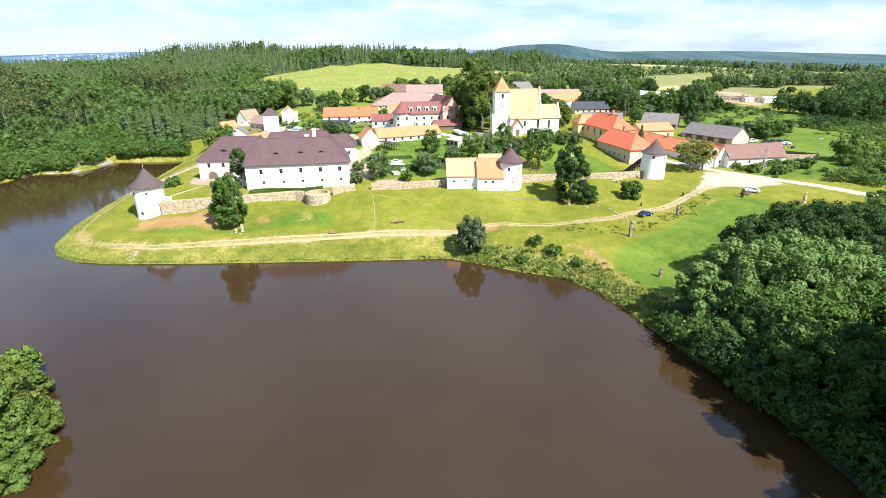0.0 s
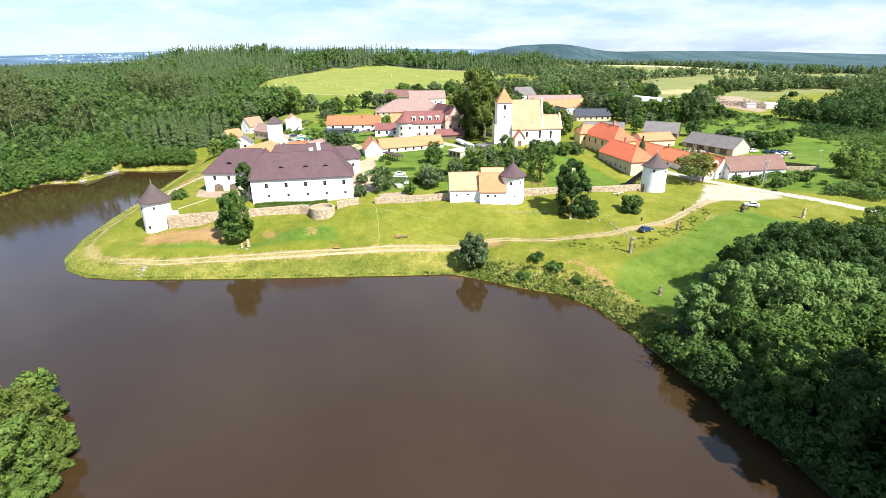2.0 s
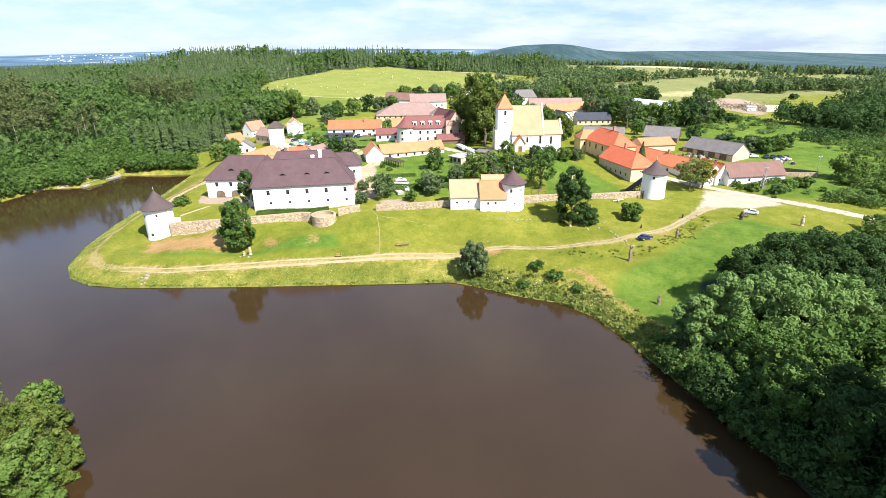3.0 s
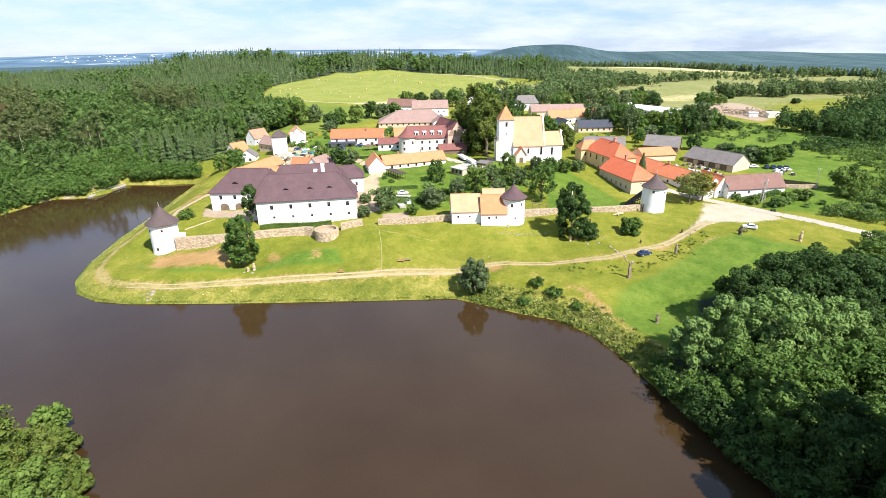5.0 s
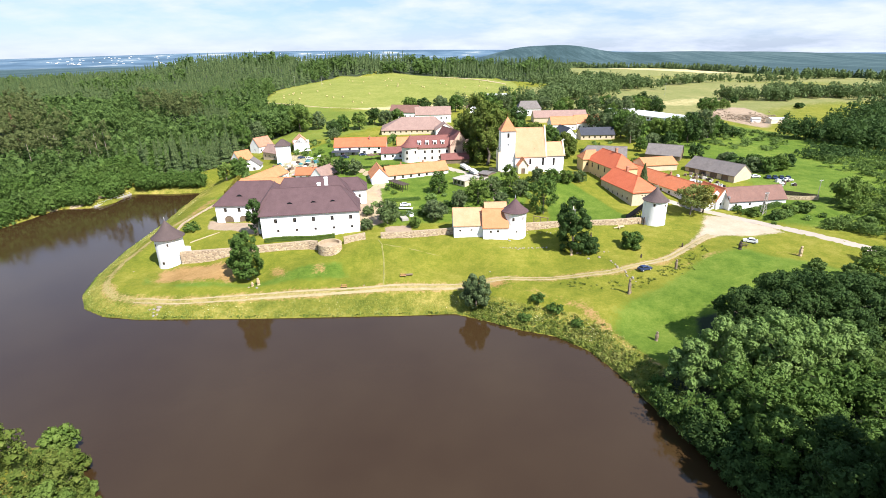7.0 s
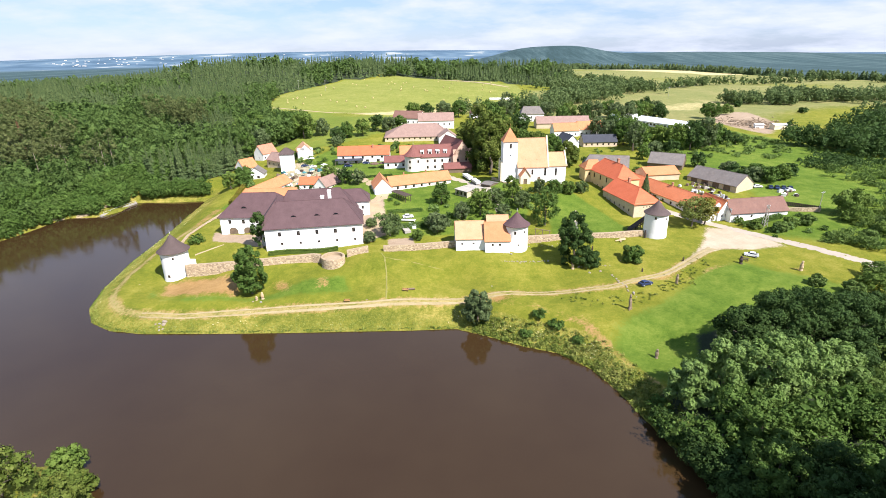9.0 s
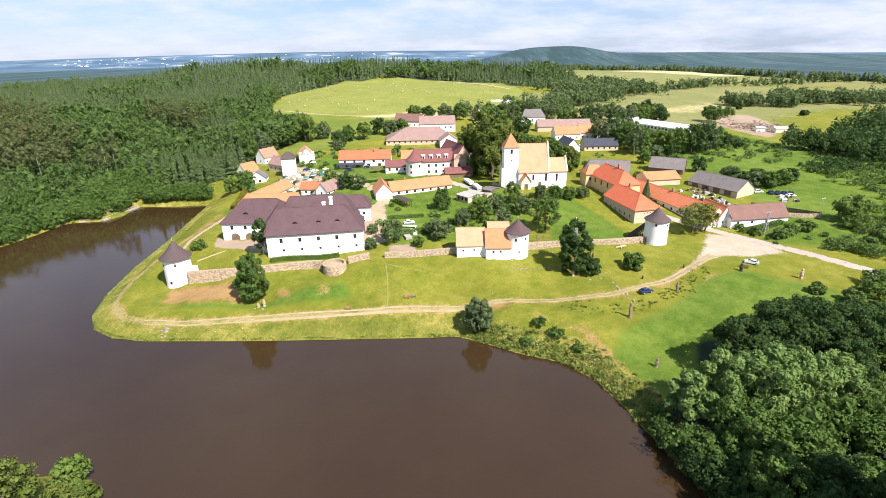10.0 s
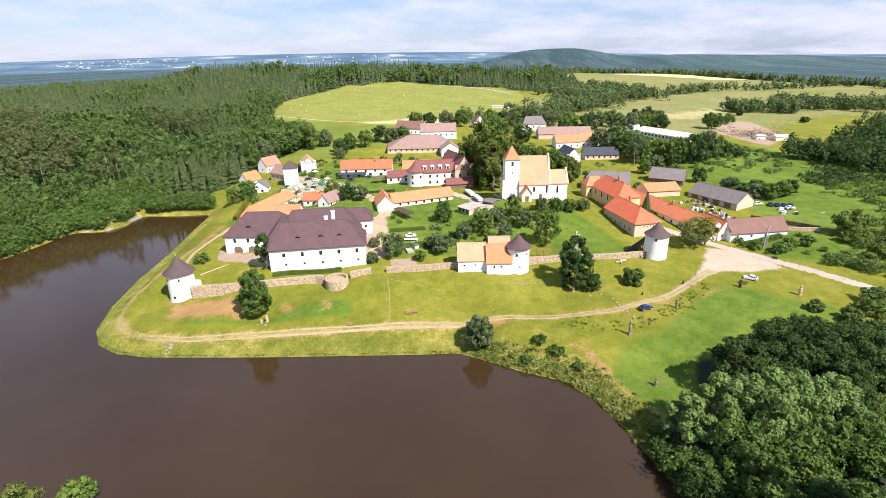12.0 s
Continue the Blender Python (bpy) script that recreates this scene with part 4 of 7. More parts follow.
# ---- the manor and its round towers ----
def round_tower(label, x, y, z, r, eave, apex, roof_r, wall_mat, roof_mat, windows, sink=2.0):
    """A round tower under a flared cone. windows: (compass degrees from -y towards +x, height, width, tall)."""
    top = thing("round_tower", label, "tower", pose(x, y, z))
    part("wall", Shape().spin([(r + 0.18, -sink), (r + 0.1, 0.6), (r, 2.0), (r, eave)], 48), wall_mat, top)
    h = apex - eave
    prof = [(r - 0.1, eave - 0.18), (roof_r, eave - 0.28), (roof_r + 0.02, eave - 0.14)]
    prof += [(roof_r * (1 - u) ** 1.0 * (1 - 0.16 * math.sin(math.pi * u)), eave - 0.1 + h * u) for u in (0.08, 0.2, 0.35, 0.5, 0.65, 0.8, 0.92)]
    roof = part("roof", Shape().spin(prof + [(0.0, apex)], 40), roof_mat, top, "conical shingle roof")
    part("finial", Shape().beam((0, 0, apex - 0.3), (0, 0, apex + 1.1), 0.06).spin([(0.0, apex + 0.3), (0.16, apex + 0.45), (0.0, apex + 0.62)], 10), STEEL, roof)
    for deg, v, ww, hh in windows:
        a = radians(deg)
        m = pose(math.sin(a) * (r + 0.02), -math.cos(a) * (r + 0.02), v, 0, 0, deg) @ pose(-ww / 2, -0.02, 0)
        add_window(top, m, ww, hh)
    return top


round_tower("whitewashed round corner tower with dark conical roof by the pond", -92.8, 156.0, 3.0, 4.3, 11.0, 16.4, 5.1, LIME, SHINGLE_OLD,
            [(-38, 8.4, 0.6, 0.9), (-52, 5.6, 0.35, 0.7), (22, 8.6, 0.6, 0.9), (-10, 2.4, 0.8, 0.9)])
part("annexe", Shape().box(-89.2, 156.2, 2.0, -87.0, 158.0, 9.6), LIME, bpy.data.objects["round_tower"], "whitewashed wall stub", at=pose(92.8, -156.0, -3.0))
round_tower("whitewashed round gate tower with a dark conical roof", 22.3, 165.0, 10.2, 3.9, 9.0, 13.2, 4.6, LIME, SHINGLE,
            [(-12, 6.2, 0.7, 1.1), (38, 6.4, 0.5, 1.0), (6, 2.2, 0.5, 0.5)])
round_tower("whitewashed round tower with a weathered conical roof, beside the road", 73.2, 174.6, 10.9, 4.0, 8.9, 13.4, 4.5, LIME, SHINGLE_OLD,
            [(-25, 7.2, 0.7, 0.9), (35, 7.0, 0.6, 0.7)])

manor = house("manor_house", "long whitewashed manor with a dark shingled hip roof", "manor", -64.4, 163.7, 10.4, 10.6, 33.4, 14.5, 8.2, 15.2, LIME, SHINGLE, hl=4.5, hr=6.0, over=0.6,
              holes={"f": row_of(5, 4.4, 6.35, 4.6, 1.05, 1.6) + row_of(5, 5.0, 6.3, 1.4, 0.8, 0.9), "r": row_of(2, 3, 6, 4.6, 1.0, 1.5), "l": row_of(2, 3, 6, 4.6, 1.0, 1.5)}, sink=4)
west = house("manor_house", "whitewashed arcaded manor wing with a dark shingled hip roof", "manor", -89.2, 184.2, 8.8, 2.0, 27.0, 16.0, 7.6, 14.6, LIME, SHINGLE, hl=7.0, hr=7.0, over=0.6,
             holes={"f": row_of(3, 3.2, 5.2, 4.4, 1.1, 1.6) + row_of(2, 3.0, 5.6, 0.05, 3.4, 2.9, "arch_door")}, sink=4)
back = house("manor_house", "whitewashed rear manor range with a dark shingled roof", "manor", -66.0, 180.2, 10.0, 11.0, 30.5, 12.5, 8.0, 15.6, LIME, SHINGLE, hl=5.0, hr=6.0, over=0.6, sink=4)
link = house("manor_house", "whitewashed link wing with a dark shingled roof", "manor", -67.4, 167.6, 10.2, 11.0, 11.0, 16.0, 8.0, 14.9, LIME, SHINGLE, axis="d", hl=5.5, over=0.5, sink=4)
east = house("manor_house", "small whitewashed east wing with a dark shingled roof", "manor", -44.5, 193.0, 11.4, 10.0, 11.8, 10.0, 8.0, 11.6, LIME, SHINGLE, hr=3.0, over=0.5, sink=4,
             holes={"r": row_of(2, 2.5, 4.5, 4.6, 0.9, 1.3), "f": [(8.6, 4.4, 0.9, 1.3), (8.6, 1.2, 0.8, 1.1)]})


def eyebrow(parent, x, y, z, w=2.4):
    """A low eyebrow dormer lying in a roof slope."""
    s = Shape()
    n = 10
    arc = [(x - w / 2 + w * k / n, z + 0.75 * math.sin(math.pi * k / n)) for k in range(n + 1)]
    for (a, za), (b, zb) in zip(arc, arc[1:]):
        s.poly(((a, y, za), (b, y, zb), (b, y + 2.0, zb + 0.3), (a, y + 2.0, za + 0.3)))
    d = part("dormer", s, SHINGLE, parent, "eyebrow dormer")
    g = Shape()
    g.poly([(a, y + 0.12, za - 0.05) for a, za in arc])
    part("pane", g, GLASS, d)


for ex in (10.0, 18.0, 24.6):
    eyebrow(manor, ex, 2.4, 10.5)
eyebrow(west, 9.0, 2.4, 9.9)
for cx, cy, zt in ((22.4, 11.4, 17.4), (19.8, 10.8, 15.6)):
    part("chimney", Shape().box(cx - 0.6, cy - 0.5, 9, cx + 0.6, cy + 0.5, zt).box(cx - 0.72, cy - 0.62, zt - 0.4, cx + 0.72, cy + 0.62, zt - 0.12), LIME, manor, "whitewashed chimney")

gate = house("gate_house", "low whitewashed house with a pale orange tiled roof", "house", 1.6, 161.6, 10.6, 3.0, 9.8, 10.0, 4.4, 9.0, LIME, TILE_PALE, over=0.3,
             holes={"f": [(1.8, 2.0, 0.7, 0.7), (5.6, 2.2, 0.7, 0.6)], "l": [(4, 2.0, 0.7, 0.8)]})
gate2 = house("gate_house", "small whitewashed annexe with an orange tiled roof", "house", 11.4, 160.4, 10.5, 1.0, 8.4, 9.5, 4.2, 9.2, LIME, TILE_ORANGE, over=0.3,
              holes={"f": [(2.2, 2.0, 0.7, 0.9), (4.6, 2.1, 0.7, 0.9)]})
house("gate_house", "rear gate block with a pale tiled roof", "house", 12.6, 169.6, 11.2, 2.0, 7.5, 6.0, 5.4, 8.6, OLD_PLASTER, TILE_PALE, over=0.3)


def stone_wall(label, pts, tall, thick=0.9, seed=0, cap=True):
    """A rubble wall along a line of points; its stones stand proud of the mortar."""
    rng = np.random.default_rng(200 + seed)
    top = thing("stone_wall", label, "wall", pose(0, 0, 0), kind="structure")
    body, stones = Shape(), Shape()
    for (ax, ay, ha), (bx, by, hb) in zip(pts, pts[1:]):
        n = math.hypot(bx - ax, by - ay)
        ux, uy = (bx - ax) / n, (by - ay) / n
        nx, ny = uy, -ux
        steps = max(1, round(n / 1.6))
        for k in range(steps):
            p = [(ax + ux * n * f / steps, ay + uy * n * f / steps) for f in (k, k + 1)]
            zt = [ha + (hb - ha) * f / steps for f in (k, k + 1)]
            zb = [min(float(height(q[0] + nx * 2.0, q[1] + ny * 2.0)), float(height(*q))) - 0.8 for q in p]
            o = thick / 2
            fl, fr = (p[0][0] + nx * o, p[0][1] + ny * o), (p[1][0] + nx * o, p[1][1] + ny * o)
            bl, br = (p[0][0] - nx * o, p[0][1] - ny * o), (p[1][0] - nx * o, p[1][1] - ny * o)
            body.poly(((*fl, zb[0]), (*fr, zb[1]), (*fr, zt[1]), (*fl, zt[0])))
            body.poly(((*br, zb[1]), (*bl, zb[0]), (*bl, zt[0]), (*br, zt[1])))
            body.poly(((*fl, zt[0]), (*fr, zt[1]), (*br, zt[1]), (*bl, zt[0])))
        z = min(ha, hb) - 0.1
        low = min(float(height(ax + nx * 2, ay + ny * 2)), float(height(bx + nx * 2, by + ny * 2)))
        while z > low:
            hh = rng.uniform(0.22, 0.42)
            u = rng.uniform(0, 0.4)
            while u < n - 0.3:
                ww = min(rng.uniform(0.3, 0.75), n - u - 0.05)
                f = u / n
                off = ha + (hb - ha) * f - min(ha, hb)
                c, e = thick / 2 - 0.05, thick / 2 + rng.uniform(0.03, 0.09)
                j = rng.uniform(-0.05, 0.05, 8)
                q = [(u + j[0], z - hh + j[1]), (u + ww + j[2], z - hh + j[3]), (u + ww + j[4], z + j[5]), (u + j[6], z + j[7])]
                fr = [(ax + ux * a + nx * e, ay + uy * a + ny * e, b + off) for a, b in q]
                mid = (sum(a for a, _ in q) / 4, sum(b for _, b in q) / 4)
                bk = [(ax + ux * (a + (a - mid[0]) * 0.16) + nx * c, ay + uy * (a + (a - mid[0]) * 0.16) + ny * c, b + (b - mid[1]) * 0.16 + off) for a, b in q]
                stones.poly(fr)
                for k in range(4):
                    stones.poly((bk[k], bk[(k + 1) % 4], fr[(k + 1) % 4], fr[k]))
                u += ww + rng.uniform(0.05, 0.1)
            z -= hh + 0.06
    part("mortar", body, STONE, top)
    tagged(part("stones", stones, FIELD_STONE, top, "rough fieldstones"), kind="stuff")
    return top


def stone_material():
    m, t, s = nodes_of("fieldstone")
    g = t.nodes.new("ShaderNodeNewGeometry")
    col = ramp_node(t, g.outputs["Random Per Island"], (0.0, (0.22, 0.145, 0.085)), (0.4, (0.42, 0.30, 0.185)), (0.75, (0.54, 0.42, 0.25)), (1.0, (0.62, 0.51, 0.35)))
    wire(t, mix_node(t, 0.3, col, ramp_node(t, noise_node(t, g.outputs["Position"], 3.0, 6), (0.3, (0.26, 0.21, 0.15)), (0.7, (0.5, 0.42, 0.32)))), s.inputs["Base Color"])
    s.inputs["Roughness"].default_value = 0.95
    bump_node(t, s, noise_node(t, g.outputs["Position"], 9.0, 5), 0.6, 0.03)
    return m


FIELD_STONE = stone_material()
stone_wall("rubble stone terrace wall below the manor", [(-88.4, 153.6, 9.2), (-70, 154.0, 10.4), (-47, 158.6, 11.0), (-44, 158.0, 11.0)], 4, seed=1)
stone_wall("rubble stone terrace wall below the manor", [(-35.5, 159.6, 11.8), (-28.5, 161.6, 12.6)], 4, seed=2)
stone_wall("low rubble stone garden wall", [(-23.4, 162.6, 12.2), (-10, 164.0, 12.4), (1.6, 165.4, 12.8)], 2, seed=3)
stone_wall("rubble stone wall between the towers", [(26.0, 167.6, 13.6), (40, 170.0, 13.4), (55, 171.6, 13.2), (69.4, 174.2, 13.2)], 2.5, seed=4)
stone_wall("low stone edge of the manor yard", [(-95, 160.5, 8.4), (-100, 170, 8.8), (-102.5, 184, 9.2), (-102, 200, 9.2), (-101, 214, 9.3)], 1.0, 0.8, seed=5)
# the round bastion in the terrace wall
bast = thing("stone_bastion", "round rubble stone bastion in the terrace wall", "bastion", pose(-39.6, 156.6, 7.4))
bs, rngb = Shape(), np.random.default_rng(77)
part("mortar", Shape().spin([(3.9, -1.5), (3.8, 3.6), (3.2, 3.6), (3.2, 2.6), (0.0, 2.6)], 40), STONE, bast)
zz = 3.5
while zz > -0.4:
    aa, hh = rngb.uniform(0, 0.1), rngb.uniform(0.24, 0.4)
    while aa < 2 * math.pi - 0.1:
        da = rngb.uniform(0.09, 0.2)
        fr = [(3.93 * math.cos(b), 3.93 * math.sin(b), c) for b, c in ((aa, zz - hh), (aa + da, zz - hh), (aa + da, zz), (aa, zz))]
        bk = [(3.78 * math.cos(b), 3.78 * math.sin(b), c) for b, c in ((aa - 0.01, zz - hh - 0.03), (aa + da + 0.01, zz - hh - 0.03), (aa + da + 0.01, zz + 0.03), (aa - 0.01, zz + 0.03))]
        bs.poly(fr)
        for k in range(4):
            bs.poly((bk[k], bk[(k + 1) % 4], fr[(k + 1) % 4], fr[k]))
        aa += da + 0.02
    zz -= hh + 0.06
tagged(part("stones", bs, FIELD_STONE, bast, "rough fieldstones"), kind="stuff")

# ---- the church ----
church = house("church", "cream church with a tall pale tiled nave roof", "church", 29.6, 226.0, 18.0, 4.0, 13.6, 13.0, 7.6, 19.0, LIME, TILE_PALE, over=0.35,
               holes={"f": [(6.2, 3.6, 0.9, 2.4), (9.0, 0.3, 1.5, 2.4, "arch_door"), (12.0, 3.0, 0.9, 3.4)]}, sink=5, wall_label="whitewashed nave wall")
s = Shape()
for side, ((cx, cy), (dx, dy)) in SIDES.items():
    wall_face(s, -6.6 + cx * 6.4, 1.0 + cy * 6.4, dx, dy, 6.4, -5, 18.6, [(2.7, 15.4, 1.0, 2.0)] + ([(2.9, 12.0, 0.6, 0.7), (3.0, 8.5, 0.4, 0.5)] if side == "f" else []))
tower_wall = part("tower", s, LIME, church, "whitewashed bell tower")
for side, ((cx, cy), (dx, dy)) in SIDES.items():
    add_window(tower_wall, pose(-6.6 + cx * 6.4 + dx * 2.7 - dy * 0.2, 1.0 + cy * 6.4 + dy * 2.7 + dx * 0.2, 15.4, 0, 0, math.degrees(math.atan2(dy, dx))), 1.0, 2.0)
sp = Shape()
a, b, c, d = (-7.0, 0.6, 18.3), (0.2, 0.6, 18.3), (0.2, 7.8, 18.3), (-7.0, 7.8, 18.3)
apex = (-3.4, 4.2, 24.2)
for p, q in ((a, b), (b, c), (c, d), (d, a)):
    sp.poly((p, q, apex))
sp.poly((d, c, b, a)).beam((-3.4, 4.2, 24.0), (-3.4, 4.2, 25.8), 0.05)
part("spire", sp, TILE_ORANGE, church, "orange tiled pyramid spire")
s = Shape()
wall_face(s, 13.6, 1.2, 1, 0, 8.6, -5, 7.4, [(3.6, 2.6, 0.9, 3.4)])
wall_face(s, 22.2, 1.2, 0, 1, 10.6, -5, 7.4, [])
s.poly(((22.2, 1.2, 7.4), (22.2, 11.8, 7.4), (22.2, 6.5, 12.6)))
chancel = part("chancel", s, LIME, church, "whitewashed chancel")
part("roof", roof_shape(8.7, 10.6, 7.4, 12.4, over=0.35), TILE_PALE, chancel, at=pose(13.6, 1.2, 0))
add_window(chancel, pose(17.2, 1.4, 2.6), 0.9, 3.4)
for gx_, zt in ((13.6, 20.0), (22.2, 13.2)):
    g = Shape()
    d0, d1 = (0.0, 13.0) if gx_ < 20 else (1.2, 11.8)
    ze, zm = (7.6, 20.0) if gx_ < 20 else (7.4, 13.2)
    for x0, x1 in ((gx_ - 0.1, gx_ + 0.5),):
        tri0 = [(x0, d0 - 0.3, ze - 0.4), (x0, d1 + 0.3, ze - 0.4), (x0, (d0 + d1) / 2, zm)]
        tri1 = [(x1, p[1], p[2]) for p in tri0]
        g.poly(tri0[::-1]).poly(tri1)
        for k in range(3):
            g.poly((tri0[k], tri0[(k + 1) % 3], tri1[(k + 1) % 3], tri1[k]))
    part("gable", g, CREAM, church, "stepped gable wall")
porch = Shape()
wall_face(porch, 0.6, -4.2, 1, 0, 4.4, -5, 4.2, [(1.3, 0.2, 1.6, 2.6)])
wall_face(porch, 5.0, -4.2, 0, 1, 4.2, -5, 4.2, [])
wall_face(porch, 0.6, 0.0, 0, -1, 4.2, -5, 4.2, [])
porch.poly(((0.6, -4.2, 4.2), (5.0, -4.2, 4.2), (2.8, -4.2, 7.2)))
pp = part("porch", porch, CREAM, church, "cream plaster porch")
part("roof", roof_shape(4.4, 4.4, 4.2, 7.2, over=0.3), TILE_ORANGE, pp, at=pose(5.0, -4.4, 0, 0, 0, 90))
add_door(pp, pose(1.9, -4.0, 0.2), 1.6, 2.6)
for by in (1.0, 6.6):
    part("buttress", Shape().box(-7.6, by, -5, -6.6, by + 0.9, 9.0).poly(((-7.6, by, 9.0), (-7.6, by + 0.9, 9.0), (-6.6, by + 0.9, 11), (-6.6, by, 11))), CREAM, church, "cream buttress")
for ex in (3.6, 8.8):
    eyebrow(church, ex, 1.4, 9.6, 1.7)

# ---- farmstead by the round tower ----
house("farm_house", "tall ochre farmhouse with a red tiled hip roof", "house", 82.0, 219.5, 12.8, 104.0, 24.0, 11.0, 8.6, 13.6, OCHRE, TILE_RED, hl=5.0, hr=3.0,
      holes={"b": row_of(4, 4, 5.5, 5.2, 1.2, 2.2) + row_of(5, 3, 4.6, 1.5, 0.9, 1.3)}, chimneys=[(10, 5.0, 11, 15.4, 1.3)], sink=4)
house("farm_house", "lower ochre farm wing with a red tiled hip roof", "house", 82.8, 196.0, 11.4, 104.0, 24.0, 11.5, 6.0, 10.6, OLD_PLASTER, TILE_RED, hl=6.5, hr=0.0,
      holes={"b": row_of(6, 2, 3.6, 1.9, 0.9, 1.1), "l": row_of(4, 4, 1.3, 4.0, 0.5, 0.5)}, chimneys=[(16, 4.6, 8, 12.4, 1.2)], sink=4)
house("farm_building", "long low farm range with an orange tiled roof", "house", 107.5, 193.0, 11.0, 108.0, 62.0, 9.0, 3.8, 7.6, LIME, TILE_VIVID,
      holes={"b": row_of(5, 6, 4.4, 1.2, 1.1, 1.2) + [(30, 0.1, 2.4, 2.6, "door"), (36, 1.2, 1.2, 1.2), (41, 1.2, 1.2, 1.2)]}, chimneys=[(26, 4.4, 6, 9, 0.9)], sink=3)
house("farm_building", "farm shed with a pale orange tiled roof", "shed", 94.0, 243.0, 13.2, 10.0, 17.0, 11.0, 4.0, 6.6, OLD_PLASTER, TILE_ORANGE, sink=3)
house("barn", "weathered barn with a dark grey roof", "barn", 104.5, 272.0, 13.8, -30.0, 17.0, 13.0, 3.6, 8.0, WOOD, SLATE, sink=3)
house("barn", "long stone barn with a mossy grey roof", "barn", 114.5, 245.5, 13.0, -60.0, 25.0, 12.5, 3.2, 7.4, OLD_PLASTER, SLATE, sink=3, holes={"f": row_of(4, 2, 5.6, 0.2, 3.4, 2.4, "door")})
house("cottage", "white gabled cottage with a brown tiled roof", "house", 107.4, 189.0, 11.3, 10.0, 24.5, 8.6, 3.4, 7.6, LIME, TILE_BROWN,
      holes={"f": row_of(3, 2.5, 6.0, 1.0, 0.9, 1.1), "l": [(1.8, 1.0, 0.9, 1.2), (4.6, 0.8, 1.1, 1.6), (3.9, 4.2, 0.6, 0.8), (2.6, 4.2, 0.6, 0.8)]}, sink=3)
house("farm_building", "white end house with an orange roof beside the road", "house", 103.6, 191.0, 11.2, 14.0, 5.4, 12.0, 3.6, 7.8, LIME, TILE_ORANGE, axis="d",
      holes={"f": [(1.4, 1.0, 0.8, 1.1), (3.2, 1.0, 0.8, 1.1)]}, sink=3)
house("farm_house", "grey roofed farm outbuilding behind the farmhouse", "house", 66.0, 256.0, 15.4, -14.0, 22.0, 10.0, 4.0, 8.6, LIME, SLATE, hl=3.0, sink=3)
house("farm_house", "cream end of the farmhouse with an orange roof", "house", 63.0, 238.5, 15.2, 6.0, 7.0, 8.0, 6.4, 9.6, OCHRE, TILE_ORANGE, hl=2.5, hr=0, holes={"f": row_of(2, 1.6, 3.0, 3.0, 0.9, 1.5)}, sink=3)

# ---- village, west part ----
house("inn", "long pale inn with a wine red mansard roof", "house", -18.5, 258.5, 16.4, 9.0, 20.0, 12.0, 7.6, 12.6, WARM_WHITE, TILE_WINE,
      holes={"f": row_of(5, 1.6, 3.8, 4.4, 1.0, 1.5) + row_of(5, 1.6, 3.8, 1.2, 1.0, 1.5)}, sink=3)
inn = bpy.data.objects["inn"]
inn2 = house("inn", "pinkish gabled inn wing with a wine red roof", "house", 0.4, 259.0, 16.4, 24.0, 10.5, 22.0, 8.2, 15.2, PINK, TILE_WINE, axis="d",
             holes={"f": row_of(2, 2.2, 4.8, 4.6, 1.1, 1.5) + row_of(3, 1.4, 3.0, 1.2, 1.0, 1.6) + [(4.7, 9.6, 1.1, 1.4)]}, sink=3)
for k in range(4):
    u = 3.4 + 4.0 * k
    d = part("dormer", Shape().box(u - 0.8, 1.2, 8.2, u + 0.8, 4.2, 10.0).poly(((u - 1.0, 1.0, 10.0), (u + 1.0, 1.0, 10.0), (u + 1.0, 4.6, 10.6), (u - 1.0, 4.6, 10.6))), LIME, inn, "white boxed dormer")
    add_window(d, pose(u - 0.5, 1.1, 8.6), 1.0, 1.1)
house("inn", "low timber porch building with a red roof", "house", -4.0, 254.5, 16.2, 9.0, 14.0, 5.0, 2.6, 4.8, WOOD, TILE_WINE, sink=3)
round_tower("stubby round inn tower with a red tiled cone roof", -20.0, 261.5, 16.4, 4.6, 8.0, 13.6, 5.2, WARM_WHITE, TILE_WINE,
            [(-20, 4.6, 1.0, 1.4), (-20, 1.4, 1.0, 1.4), (35, 4.6, 1.0, 1.4)])
house("inn", "orange roofed inn annexe", "house", -28.0, 272.0, 16.6, 6.0, 26.0, 9.0, 6.5, 10.0, CREAM, TILE_ORANGE, sink=3)
house("inn", "low link building with a wine red roof", "house", -36.0, 266.0, 16.4, 6.0, 13.0, 8.0, 3.6, 6.0, LIME, TILE_WINE, holes={"f": row_of(3, 1.5, 4, 1, 1.1, 1.5)}, sink=3)
house("village_house", "long white house with a bright red tiled roof", "house", -65.5, 287.5, 14.6, 4.5, 29.5, 11.0, 5.2, 9.2, LIME, TILE_RED,
      holes={"f": row_of(5, 2.6, 5.5, 3.0, 1.2, 1.3) + row_of(4, 3.4, 6.2, 0.3, 1.8, 2.0)}, chimneys=[(20, 4.0, 7, 10.2, 0.9)], sink=3)
house("cottage", "long low cottage with an orange tiled roof", "house", -28.0, 224.5, 14.6, 24.0, 30.0, 8.0, 3.2, 6.4, WARM_WHITE, TILE_ORANGE,
      holes={"f": row_of(7, 3, 3.9, 1.0, 1.0, 1.3)}, chimneys=[(8, 4.4, 5, 7.6, 0.7), (19, 4.4, 5, 7.6, 0.7)], sink=3)
house("cottage", "white gabled cottage end with an orange roof", "house", -34.4, 219.4, 14.6, 14.0, 7.6, 13.0, 3.4, 7.4, LIME, TILE_ORANGE, axis="d", sink=3, holes={"l": row_of(2, 3, 4, 1, 1, 1.2)})
